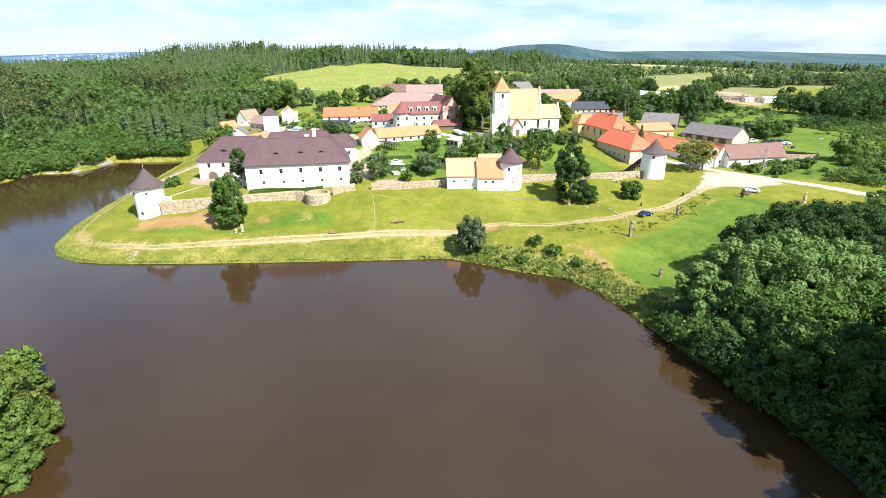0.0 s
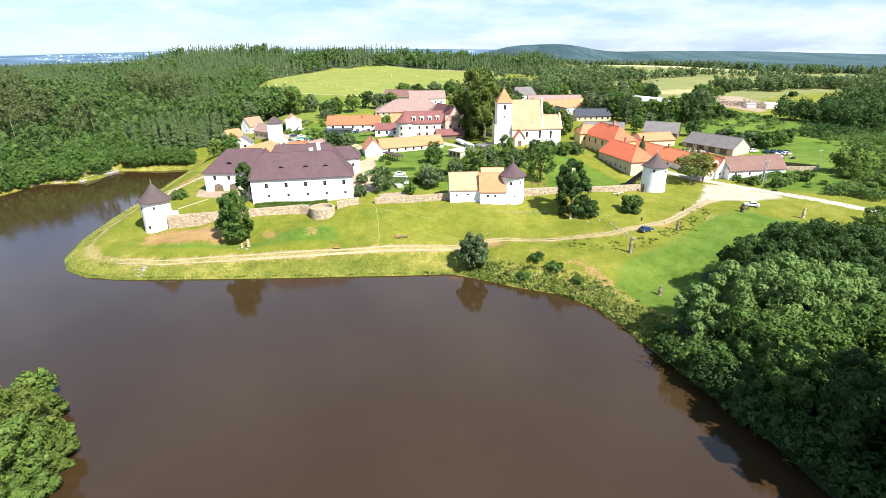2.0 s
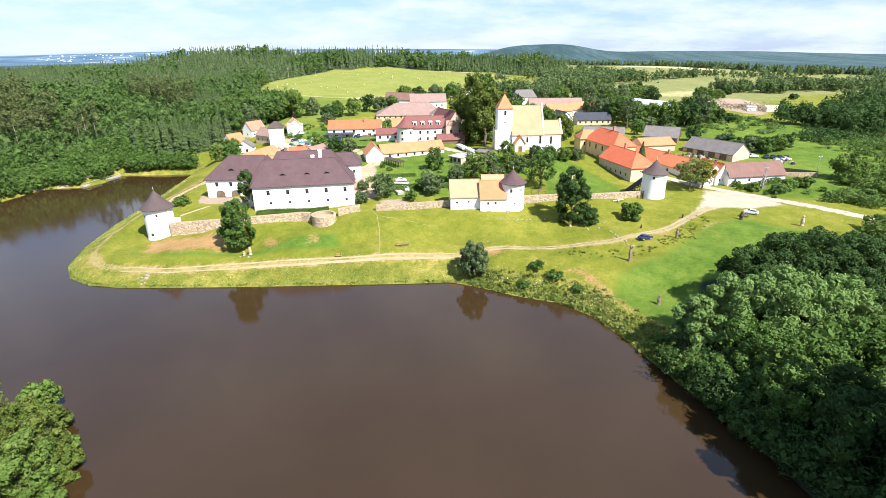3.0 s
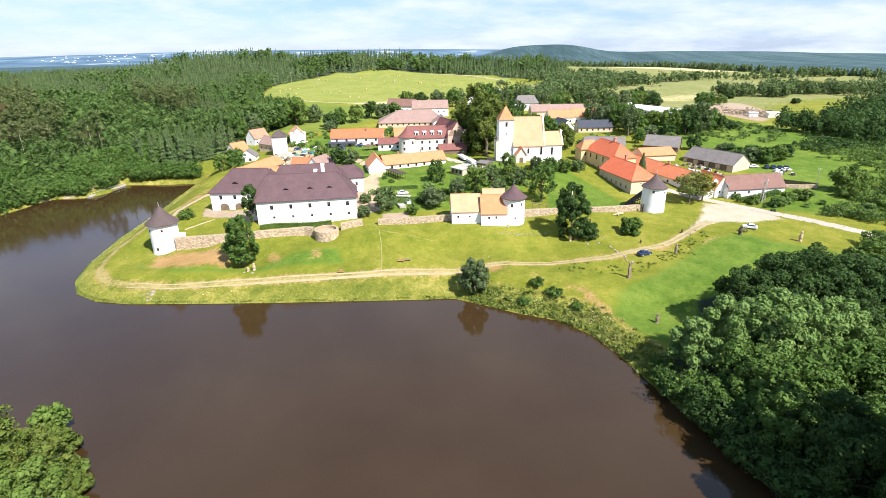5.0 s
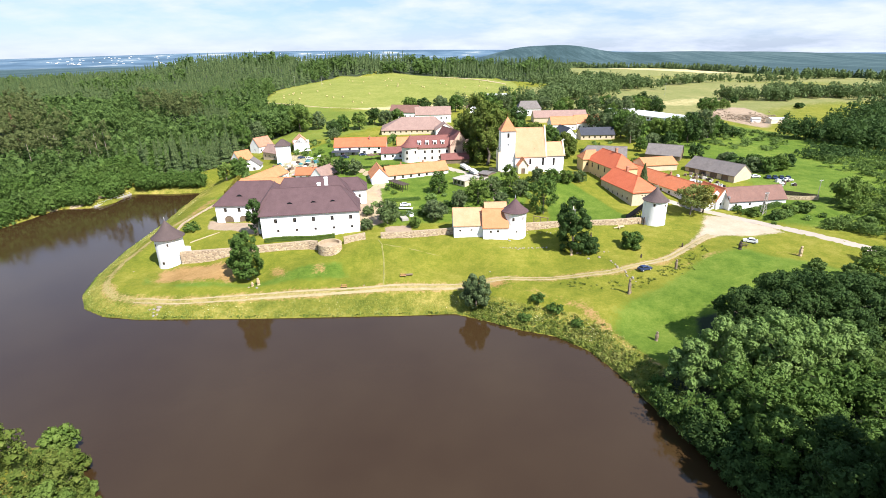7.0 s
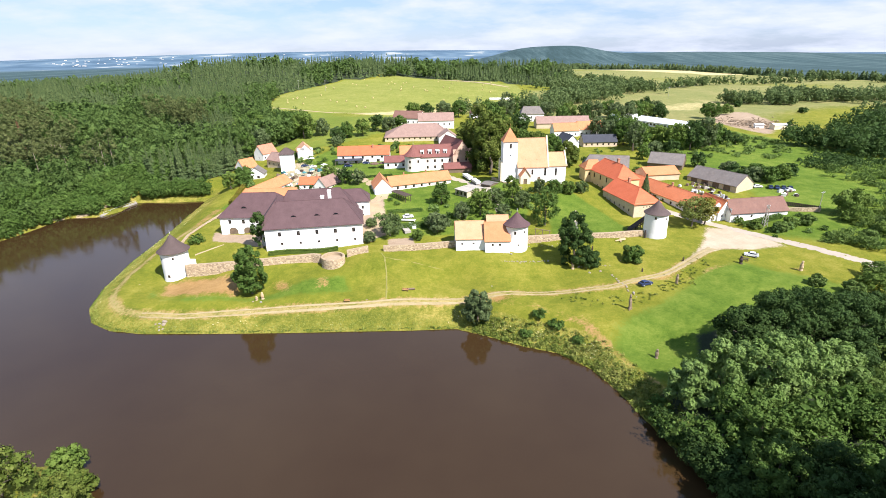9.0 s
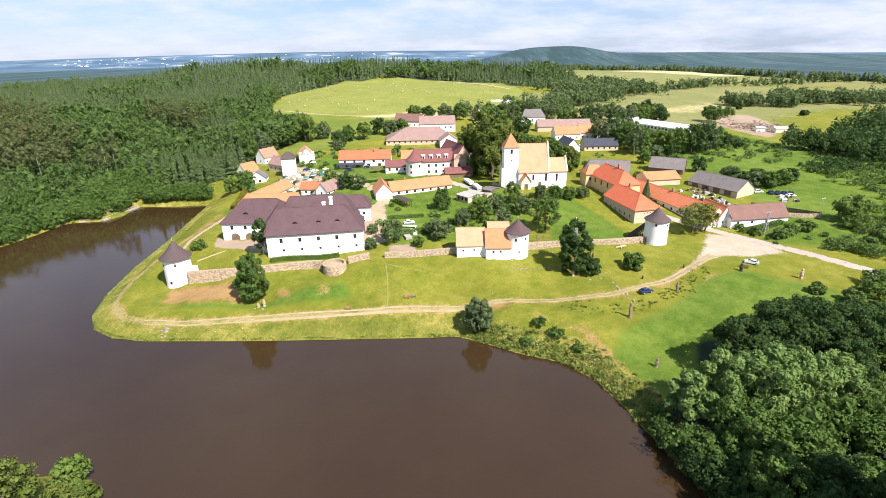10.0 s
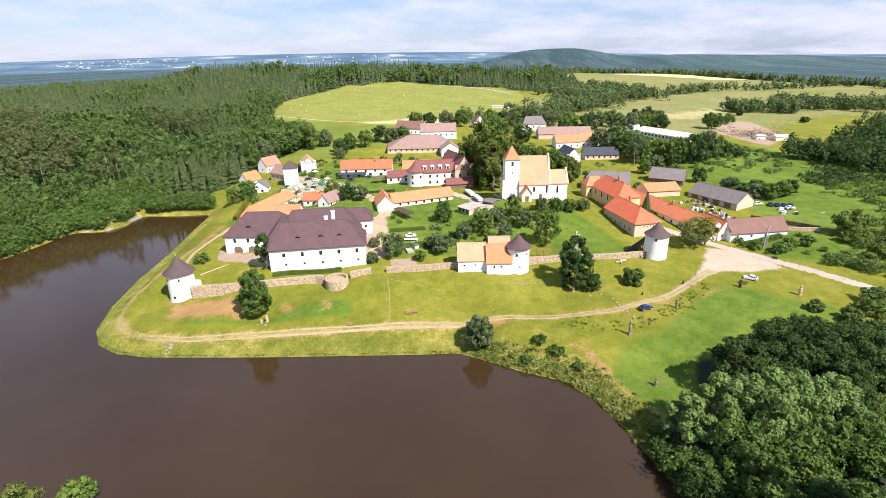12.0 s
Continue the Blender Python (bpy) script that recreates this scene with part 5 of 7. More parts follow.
wt_ = house("water_tower_house", "square white tower with a dark hipped roof", "tower", -98.0, 285.0, 10.6, 12.0, 7.4, 7.4, 10.6, 13.4, LIME, SHINGLE_OLD, hl=3.0, hr=3.0, over=0.5, sink=3)
house("village_house", "white gabled house with a pale orange roof", "house", -94.0, 306.5, 13.0, 20.0, 9.0, 13.0, 5.6, 9.6, LIME, TILE_PALE, axis="d", holes={"f": [(4.0, 6.4, 0.8, 1.0)]}, sink=3)
house("village_house", "house with an orange roof among the trees", "house", -130.5, 299.0, 6.9, -30.0, 8.0, 10.0, 4.2, 8.8, LIME, TILE_ORANGE, axis="d", sink=3, holes={"f": row_of(2, 1.6, 3, 1.2, 1.0, 1.2)})
house("village_house", "small white house with a grey gable roof", "house", -114.5, 276.5, 8.2, 8.0, 9.0, 8.0, 3.6, 7.0, LIME, SLATE, axis="d", sink=3, holes={"f": row_of(2, 1.6, 3.6, 0.9, 1.4, 1.5)})
house("village_house", "white house with a faded red roof", "house", -129.0, 327.0, 9.8, -28.0, 8.0, 12.0, 4.6, 9.4, LIME, TILE_SALMON, axis="d", sink=3)
house("village_house", "brown roofed outbuilding beside the white tower", "house", -113.0, 305.0, 10.4, -35.0, 13.0, 9.0, 4.2, 8.0, OLD_PLASTER, TILE_OLD, sink=3)
house("village_house", "orange roofed farm range behind the manor", "house", -96.5, 218.5, 9.4, 4.0, 26.0, 9.0, 4.4, 7.8, LIME, TILE_ORANGE, hl=3, sink=3)
house("village_house", "orange roofed side range behind the manor", "house", -97.5, 226.0, 9.4, -14.0, 8.5, 30.0, 4.2, 7.4, LIME, TILE_ORANGE, axis="d", sink=3)
house("village_house", "small house with a red roof", "house", -74.5, 240.0, 11.6, 4.0, 10.0, 7.0, 3.4, 6.0, LIME, TILE_RED, chimneys=[(8.4, 3.0, 4, 7.2, 0.7)], sink=3)
house("village_house", "white gabled shed with a pale roof", "house", -66.0, 236.0, 12.4, -24.0, 6.6, 12.0, 3.0, 6.6, LIME, TILE_OLD, axis="d", sink=3)

# ---- village, far part ----
house("farm_complex", "great farm block with an old pinkish hip roof", "farm", -47.0, 354.0, 16.2, 5.0, 45.0, 26.0, 3.0, 10.0, OLD_PLASTER, TILE_OLD, hl=14.0, hr=8.0, sink=3)
house("farm_complex", "low gabled front of the great farm", "farm", -9.0, 342.0, 16.2, 6.0, 12.0, 13.0, 4.5, 8.6, LIME, TILE_OLD, axis="d", sink=3)
house("farm_house", "long white house with a pink tiled roof", "house", -27.0, 404.0, 17.4, 5.0, 28.0, 12.0, 6.4, 11.6, LIME, TILE_OLD, holes={"f": row_of(6, 2, 4.4, 2.6, 1.1, 1.4)}, sink=3)
house("village_house", "dark roofed house behind trees", "house", -50.0, 430.0, 18.4, -16.0, 24.0, 12.0, 5.0, 10.0, LIME, TILE_BROWN, sink=3)
house("village_house", "small white gabled house on the meadow edge", "house", 16.5, 466.0, 17.0, 10.0, 11.0, 10.0, 5.0, 11.0, LIME, TILE_BROWN, axis="d", holes={"f": row_of(2, 2, 4, 1.6, 1.2, 1.4)}, sink=3)
house("village_house", "white house with a grey roof", "house", 58.5, 450.0, 16.3, 4.0, 20.0, 12.0, 6.4, 12.0, LIME, SLATE, hl=3, hr=3, holes={"f": row_of(3, 3, 5.4, 2.8, 1.3, 1.5)}, sink=3)
house("village_house", "brown roofed low barn", "barn", 66.0, 410.0, 16.0, 2.0, 42.0, 12.0, 4.0, 8.5, OLD_PLASTER, TILE_OLD, sink=3)
house("village_house", "white house with an orange tiled roof", "house", 73.0, 372.0, 15.1, 6.0, 18.0, 11.0, 4.6, 9.2, LIME, TILE_ORANGE, sink=3)
house("village_house", "white house with an orange red tiled roof", "house", 92.0, 376.0, 15.1, 14.0, 22.0, 12.0, 4.8, 9.6, LIME, TILE_ORANGE, sink=3)
house("village_house", "white house with a black gable roof", "house", 70.0, 319.0, 15.1, 12.0, 9.0, 16.0, 4.8, 9.2, LIME, BLACK_ROOF, axis="d", holes={"f": [(4.0, 4.8, 0.9, 1.1)]}, sink=3)
house("village_house", "long low building with a black roof", "house", 84.0, 330.0, 15.1, 4.0, 22.0, 10.0, 3.4, 7.2, OLD_PLASTER, BLACK_ROOF, sink=3)
barn = house("cattle_barn", "long white sheet roofed cattle barn", "barn", 146.0, 421.0, 16.8, -62.0, 50.0, 14.0, 3.8, 6.4, LIME, METAL_ROOF, holes={"f": row_of(14, 2.0, 3.4, 1.0, 2.2, 1.6)}, sink=3)
house("cattle_barn", "second white sheet roofed barn", "barn", 128.0, 420.0, 16.8, -8.0, 20.0, 16.0, 4.4, 7.6, LIME, METAL_ROOF, sink=3)

# ---- small things about the manor, the lawn and the village ----
def on_ground(x, y, turn=0.0, lift=0.0):
    return pose(x, y, float(height(x, y)) + lift, 0, 0, turn)


def hedge(label, pts, tall, wide, mat, seed, per=45, leaf=0.3, z=None):
    """A clipped hedge along a line: a leafy box with a rough skin."""
    rng = np.random.default_rng(700 + seed)
    out = []
    for (ax, ay), (bx, by) in zip(pts, pts[1:]):
        n = math.hypot(bx - ax, by - ay)
        k = int(n * per * (tall + wide))
        u, side = rng.uniform(0, 1, k), rng.uniform(0, tall * 2 + wide, k)
        across = np.where(side < tall, -wide / 2, np.where(side < tall + wide, side - tall - wide / 2, wide / 2))
        up = np.where(side < tall, side, np.where(side < tall + wide, tall, side - tall - wide)) + rng.normal(0, 0.06, k)
        dx, dy = (bx - ax) / n, (by - ay) / n
        nrm = np.stack([np.where(up > tall - 0.1, 0, np.sign(across) * -dy), np.where(up > tall - 0.1, 0, np.sign(across) * dx), np.where(up > tall - 0.1, 1.0, 0.2)], 1)
        px, py = ax + (bx - ax) * u - dy * across, ay + (by - ay) * u + dx * across
        pz = height(ax + (bx - ax) * u, ay + (by - ay) * u) if z is None else np.full(k, z)
        out.append(leaf_quads(np.stack([px, py, pz + np.clip(up, 0.05, None)], 1), nrm, leaf, rng))
    return single("hedge", quads_mesh("hedge", np.concatenate(out), mat), None, label, "hedge")


hedge("long clipped green hedge below the manor wall", [(-63.0, 161.6), (-40.0, 166.2)], 1.3, 1.2, LEAF_GREEN, 1, 220, 0.26)
hedge("yellowing hedge beside the lane", [(-105.5, 231), (-108.5, 248), (-111.5, 266)], 1.9, 1.8, LEAF_YELLOW, 2, 70)
hedge("dark clipped hedge round the inn lawn", [(-64, 262), (-56, 252), (-44, 248), (-30, 250)], 1.0, 1.2, LEAF_DARK, 3)
hedge("row of dark shrubs along the farm wall", [(44, 214), (52, 218), (60, 222)], 2.6, 3.2, LEAF_DARK, 4)
hedge("green hedge beside the cottage and road", [(109, 184), (118, 187), (127, 190)], 1.6, 2.2, LEAF_MID, 5)
hedge("hedge between the gardens", [(-20, 180), (-8, 182), (2, 184)], 1.8, 2.0, LEAF_MID, 6)
hedge("leafy garden border by the drive", [(-26, 196), (-18, 198), (-12, 200)], 1.0, 2.2, LEAF_MID, 7)


CARVED_WOOD = surface("weathered_carved_wood", (0.19, 0.14, 0.09), (0.30, 0.23, 0.155), 1.0, 8.0, 0.85, 0.02)
BENCH_WOOD = surface("orange_stained_wood", (0.34, 0.17, 0.06), (0.44, 0.24, 0.10), 1.0, 8.0, 0.7, 0.005)


def bench(x, y, turn):
    b = thing("bench", "orange-stained wooden bench on the grass", "bench", on_ground(x, y, turn), "benches on the lawn")
    for k in range(3):
        part("slat", shared("bench slat", lambda: Shape().box(-0.95, -0.07, 0.42, 0.95, 0.07, 0.47).mesh("slat", BENCH_WOOD)), None, b, at=pose(0, -0.2 + 0.16 * k, 0))
    for k in range(2):
        part("slat", shared("bench back", lambda: Shape().box(-0.95, 0.0, 0.0, 0.95, 0.05, 0.13).mesh("slat", BENCH_WOOD)), None, b, at=pose(0, 0.26, 0.6 + 0.18 * k))
    for sx in (-0.7, 0.7):
        part("leg", shared("bench leg", lambda: Shape().box(-0.05, -0.25, 0, 0.05, 0.25, 0.42).box(-0.05, 0.2, 0.42, 0.05, 0.28, 0.95).mesh("leg", DARK_WOOD)), None, b, at=pose(sx, 0, 0))
    return b


bench(-31.3, 135.9, 2)
bench(-14.0, 140.0, -4)
single("log", Shape().beam((-1.5, 0, 0.3), (1.5, 0, 0.35), 0.28, 9).beam((-1.2, 0.4, 0.25), (1.1, 0.5, 0.25), 0.22, 9), WOOD, "weathered felled log lying on grass", "log", on_ground(-12.6, 140.6, 8))


def carved_post(label, x, y, tall, thick, mat, seed, lean=0.0, arms=False):
    """A standing wood carving: a rough trunk with a swelling head."""
    rng = np.random.default_rng(40 + seed)
    prof = [(thick * f * rng.uniform(0.88, 1.12), tall * u) for u, f in ((-0.05, 1.15), (0.05, 1.1), (0.2, 0.85), (0.38, 1.0), (0.55, 1.1), (0.68, 0.9), (0.76, 0.55), (0.84, 0.75), (0.93, 0.7), (0.985, 0.4))] + [(0.0, tall)]
    s = Shape().spin(prof, 9)
    s.v = [(px + rng.normal(0, 0.03), py + rng.normal(0, 0.03), pz) for px, py, pz in s.v]
    if arms:
        s.beam((thick * 0.3, 0, tall * 0.66), (thick * 2.6, 0.2, 0.0), 0.09, 6).beam((-thick * 0.2, 0, tall * 0.6), (-thick * 1.4, 0.5, 0.0), 0.08, 6)
    return single("wood_sculpture", s, mat, label, "sculpture", on_ground(x, y, rng.uniform(0, 360)) @ pose(0, 0, 0, lean, 0, 0))


carved_post("tall weathered carved wooden post on the slope", 50.4, 128.4, 4.6, 0.42, CARVED_WOOD, 1, 2, True)
carved_post("leaning dark carved wooden figure by the track", 68.1, 140.7, 3.2, 0.4, CARVED_WOOD, 2, 3)
carved_post("stout brown carved stump on the grass", 51.1, 108.9, 2.5, 0.42, CARVED_WOOD, 3)
carved_post("pale yellow carved wooden figure near the road", 107.6, 145.6, 3.3, 0.5, PALE_WOOD, 4)
carved_post("dark carved post against the stone wall", 69.0, 172.0, 3.0, 0.3, DARK_WOOD, 5)
carved_post("dark carved post on the upper lawn", 47.6, 161.0, 2.6, 0.28, DARK_WOOD, 6)
carved_post("small dark carved stump on the lawn", 60.6, 149.0, 1.2, 0.25, DARK_WOOD, 7)
carved_post("small dark carved stump beside the track", 75.0, 153.4, 1.3, 0.25, DARK_WOOD, 8)
carved_post("dark hooded wooden figure beside the parking place", 91.0, 149.2, 2.6, 0.5, DARK_WOOD, 9)
carved_post("pale carved figure under the lime tree", -57.6, 138.0, 2.3, 0.45, PALE_WOOD, 10)
carved_post("pale carved figure under the dark tree", 39.4, 152.4, 2.2, 0.4, PALE_WOOD, 12)
carved_post("short pale carving under the lime tree", -59.2, 137.4, 1.3, 0.38, PALE_WOOD, 11)
single("wood_sculpture", Shape().beam((-2.0, 0, 0.25), (2.0, 0.3, 0.5), 0.26, 8).beam((-0.5, -1.2, 0.25), (0.3, 1.1, 0.6), 0.24, 8).beam((0.2, 0.9, 0.5), (1.8, 0.5, 0.7), 0.2, 8), PALE_WOOD,
       "fresh yellow carved timber lying on grass", "sculpture", on_ground(59.6, 169.2, 10))
board = thing("picnic_table", "dark wooden picnic table with benches beside the car", "table", on_ground(93.6, 152.0, -28))
part("tabletop", Shape().box(-1.3, -0.4, 0.7, 1.3, 0.4, 0.76), DARK_WOOD, board)
for sy in (-0.85, 0.85):
    part("seat", Shape().box(-1.3, sy - 0.15, 0.42, 1.3, sy + 0.15, 0.47), DARK_WOOD, board)
for sx in (-0.9, 0.9):
    part("leg", Shape().beam((sx, -0.95, 0), (sx, 0.2, 0.7), 0.06).beam((sx, 0.95, 0), (sx, -0.2, 0.7), 0.06), DARK_WOOD, board)

cross = thing("stone_cross", "pale stone wayside cross on the churchyard lawn", "cross", on_ground(45.6, 179.6, 6) @ Matrix.Diagonal((1.2, 1.2, 1.25, 1)))
part("pedestal", Shape().box(-0.9, -0.9, -0.3, 0.9, 0.9, 0.5).box(-0.6, -0.6, 0.5, 0.6, 0.6, 2.0).box(-0.72, -0.72, 2.0, 0.72, 0.72, 2.2), GREY_STONE, cross)
part("cross", Shape().box(-0.16, -0.14, 2.2, 0.16, 0.14, 5.4).box(-0.95, -0.14, 4.2, -0.16, 0.14, 4.5).box(0.16, -0.14, 4.2, 0.95, 0.14, 4.5), CREAM, cross)


def car(label, x, y, turn, paint, group="", tall=1.45, long=4.2, z=None):
    c = thing("car", label, "car", pose(x, y, float(height(x, y)) + 0.08 if z is None else z, 0, 0, turn), group)
    h, n = tall, long / 4.2
    low = [(-2.1, 0.3), (2.05, 0.3), (2.1, 0.62), (1.95, 0.82), (1.05, 0.95), (-1.7, 0.98), (-2.05, 0.9), (-2.12, 0.6)]
    high = [(1.05, 0.95), (0.35, h - 0.04), (-0.2, h), (-1.1, h - 0.03), (-1.7, 0.98)]
    b = Shape()
    for prof, w in ((low, 0.86), (high, 0.72)):
        pts = [(px * n, pz) for px, pz in prof]
        m = len(pts)
        for k in range(m):
            (ax, az), (bx, bz) = pts[k], pts[(k + 1) % m]
            wa, wb = (w, w) if w > 0.8 else ((0.84 if az < 1.0 else 0.66), (0.84 if bz < 1.0 else 0.66))
            b.poly(((ax, -wa, az), (ax, wa, az), (bx, wb, bz), (bx, -wb, bz)))
        for sy in (-1, 1):
            b.poly([(px, sy * (w if w > 0.8 else (0.84 if pz < 1.0 else 0.66)), pz) for px, pz in (pts if sy < 0 else pts[::-1])])
    body = part("body", b, paint, c)
    panes = [[(0.85 * n, sy * 0.85, 0.99), (0.3 * n, sy * 0.695, h - 0.1), (-1.05 * n, sy * 0.695, h - 0.1), (-1.5 * n, sy * 0.85, 1.0)][:: sy] for sy in (-1, 1)]
    panes.append(((1.0 * n, -0.75, 1.0), (1.0 * n, 0.75, 1.0), (0.42 * n, 0.6, h - 0.06), (0.42 * n, -0.6, h - 0.06)))
    panes.append(((-1.70 * n, 0.75, 1.02), (-1.70 * n, -0.75, 1.02), (-1.19 * n, -0.6, h - 0.07), (-1.19 * n, 0.6, h - 0.07)))
    for corners in panes:
        part("window", Shape().poly(corners), GLASS, body, "dark car window")
    for wx in (-1.3 * n, 1.3 * n):
        for wy in (-0.82, 0.82):
            w = part("wheel", shared("tyre", lambda: Shape().beam((0, -0.1, 0), (0, 0.1, 0), 0.31, 16).mesh("tyre", RUBBER)), None, c, at=pose(wx, wy, 0.31))
            part("rim", shared("rim", lambda: Shape().beam((0, -0.11, 0), (0, 0.11, 0), 0.19, 12).mesh("rim", STEEL)), None, w)
    for wy in (-0.6, 0.6):
        part("headlight", shared("headlight", lambda: Shape().box(-0.03, -0.17, -0.06, 0.03, 0.17, 0.06).mesh("headlight", STEEL)), None, body, at=pose(2.09 * n, wy, 0.68))
    return c


car("dark blue hatchback parked on the track", 58.4, 139.6, 22, CAR_BLUE)
car("white car parked by the gravel place", 97.6, 155.4, 155, CAR_WHITE)
car("blue van parked before the red roofed house", -57.7, 277.5, 4, CAR_BLUE, "village cars", 1.9, 4.8)
car("dark car parked on the inn lawn", -48.5, 283.0, 10, CAR_BLUE, "village cars")
car("white car parked in the farm field", 141.0, 232.0, 4, CAR_WHITE, "field cars")
for k in range(4):
    car("old dark car standing in the field", 146.0 + 2.6 * k, 230.5 - 0.6 * k, 70, CAR_BLUE, "field cars", 1.5)
car("white car among the old cars", 152.0, 225.6, 8, CAR_WHITE, "field cars")
car("pale car in the cottage yard", -80.0, 287.0, 30, CAR_WHITE, "village cars")
car("dark car beside the cottage yard", -86.0, 291.5, 20, CAR_BLUE, "village cars")


ROCK = surface("beige_boulder", (0.20, 0.16, 0.115), (0.31, 0.26, 0.19), 1.2, 7.0, 0.95, 0.04)


def rock_mesh(seed):
    rng = np.random.default_rng(600 + seed)
    bm = bmesh.new()
    bmesh.ops.create_icosphere(bm, subdivisions=2, radius=0.5)
    for v in bm.verts:
        v.co *= 1 + 0.5 * noise.noise(v.co * 2.2 + Vector((seed * 3.1, 0, 0)))
        v.co.z *= 0.65
    me = bpy.data.meshes.new("rock")
    bm.to_mesh(me)
    bm.free()
    me.materials.append(GREY_STONE if seed % 2 else ROCK)
    return me


ROCKS = [rock_mesh(k) for k in range(5)]
rngr = np.random.default_rng(71)
rock_spots = [(50.6 + 0.25 * k + rngr.normal(0, 0.4), 147 - 0.95 * k + rngr.normal(0, 0.3), rngr.uniform(0.6, 1.3)) for k in range(14)]
rock_spots += [(40 + k * 1.3 + rngr.normal(0, 0.3), 152.6 + 0.1 * k + rngr.normal(0, 0.3), rngr.uniform(0.5, 1.1)) for k in range(10)]
rock_spots += [(56 + k * 1.0, 156.6 + rngr.normal(0, 0.5), rngr.uniform(0.5, 1.1)) for k in range(5)]
rock_spots += [(-84 + rngr.normal(0, 1.1), 127.5 + rngr.normal(0, 0.9), rngr.uniform(1.0, 1.9)) for k in range(8)]
rock_spots += [(-25.4, 136.9, 0.8), (20.2, 160.0, 1.3), (27, 165.4, 1.0), (47.7, 150, 1.3), (44.2, 149.5, 1.4), (41.6, 153.2, 1.2), (-57.4, 136.0, 1.2), (-60, 136.4, 1.0), (-103, 150, 0.9), (12.5, 142, 0.7)]
rock_spots += [(16.8 + k * 0.75 + rngr.normal(0, 0.25), 155.1 + 0.09 * k + rngr.normal(0, 0.3), rngr.uniform(0.5, 1.1)) for k in range(22)]
rock_spots += [(30 + k * 1.4 + rngr.normal(0, 0.3), 166.0 + rngr.normal(0, 0.5), rngr.uniform(0.5, 0.9)) for k in range(7)]
for k, (x, y, size) in enumerate(rock_spots):
    size *= 0.6
    m = on_ground(x, y, rngr.uniform(0, 360), 0.08 * size) @ Matrix.Diagonal((size * rngr.uniform(0.8, 1.4), size, size, 1))
    tagged(new("rock", ROCKS[k % 5]), "pale rough boulder lying in grass", "rock", "boulders").matrix_basis = m

# the weir and the pale shore by the cove
weir = thing("weir", "broad pale concrete weir slope at the pond's corner", "weir", pose(-174.6, 237.0, 0, 0, 0, 80), kind="structure")
part("wall", Shape().box(0, -0.5, -2, 24, 0.5, 0.75), CONCRETE, weir)
part("apron", Shape().poly(((-1.0, 3.4, 0.12), (-1.0, 0.5, 0.15), (13, 0.5, 0.6), (12, 3.0, 0.5))).poly(((-1.0, 0.5, -1), (-1.0, 0.5, 0.15), (-1.0, 3.4, 0.12), (-1.0, 3.4, -1))).poly(((-1.0, 3.4, -1), (-1.0, 3.4, 0.12), (12, 3.0, 0.5), (12, 3.0, -1))), ROCK, weir, "pale stone slope")
for k in range(6):
    part("post", Shape().box(2 + 4.2 * k, -0.4, 0.75, 2.12 + 4.2 * k, -0.28, 1.7), STEEL, weir)
part("rail", Shape().box(2, -0.38, 1.62, 23.2, -0.3, 1.7), STEEL, weir)
ribbon("shore", [(-195.5, 226), (-191, 233), (-184, 236.5), (-178.5, 240), (-175.5, 247), (-175, 258)], [3.2, 3.0, 2.4, 2.0, 1.4], GRAVEL, "pale bare gravel shore by the cove", 0.3, 0.35, 21, 1.5)


def rail_post(x, y, tall, label, lattice=False):
    p = thing("power_pole", label, "pole", on_ground(x, y, 20))
    if lattice:
        for sx, sy in ((-1, -1), (1, -1), (1, 1), (-1, 1)):
            part("leg", Shape().beam((sx * 0.85, sy * 0.55, 0), (sx * 0.2, sy * 0.2, tall), 0.1, 5), CONCRETE, p)
        for k in range(6):
            f = k / 6
            w0, w1 = 0.85 - 0.65 * f, 0.85 - 0.65 * (f + 1 / 6)
            part("brace", Shape().beam((-w0, -0.4, tall * f), (w1, -0.4, tall * (f + 1 / 6)), 0.06, 5).beam((w0, 0.4, tall * f), (-w1, 0.4, tall * (f + 1 / 6)), 0.06, 5), CONCRETE, p)
    else:
        part("pole", Shape().beam((0, 0, -0.5), (0, 0, tall), 0.14, 8, 0.1), CONCRETE, p)
    part("crossarm", Shape().box(-1.0, -0.06, tall - 0.5, 1.0, 0.06, tall - 0.36), STEEL, p)
    for k in (-0.85, 0.0, 0.85):
        part("insulator", Shape().beam((k, 0, tall - 0.36), (k, 0, tall - 0.1), 0.06), WHITE_PAINT, p)
    return p


rail_post(117.0, 182.8, 8.5, "pale lattice power pole beside the road", True)
rail_post(146.4, 197.6, 8.0, "concrete power pole at the garden wall")
for x, y in ((-167, 690), (-205, 700), (250, 620)):
    rail_post(x, y, 13, "tall power pole at the meadow edge")

# covered stair between farm and tower
stair = thing("stair_roof", "dark timber covered stair up to the round tower", "stair", pose(66.2, 178.6, 11.0, 0, 0, 4))
part("roof", Shape().poly(((-1.5, -1.4, 0.6), (5.0, -1.4, 5.6), (5.0, 0.0, 6.6), (-1.5, 0.0, 1.6))).poly(((-1.5, 0.0, 1.6), (5.0, 0.0, 6.6), (5.0, 1.4, 5.6), (-1.5, 1.4, 0.6)))
     .poly(((-1.5, -1.4, 0.45), (-1.5, 0.0, 1.45), (5.0, 0.0, 6.45), (5.0, -1.4, 5.45))).poly(((-1.5, 0.0, 1.45), (-1.5, 1.4, 0.45), (5.0, 1.4, 5.45), (5.0, 0.0, 6.45))), DARK_WOOD, stair)
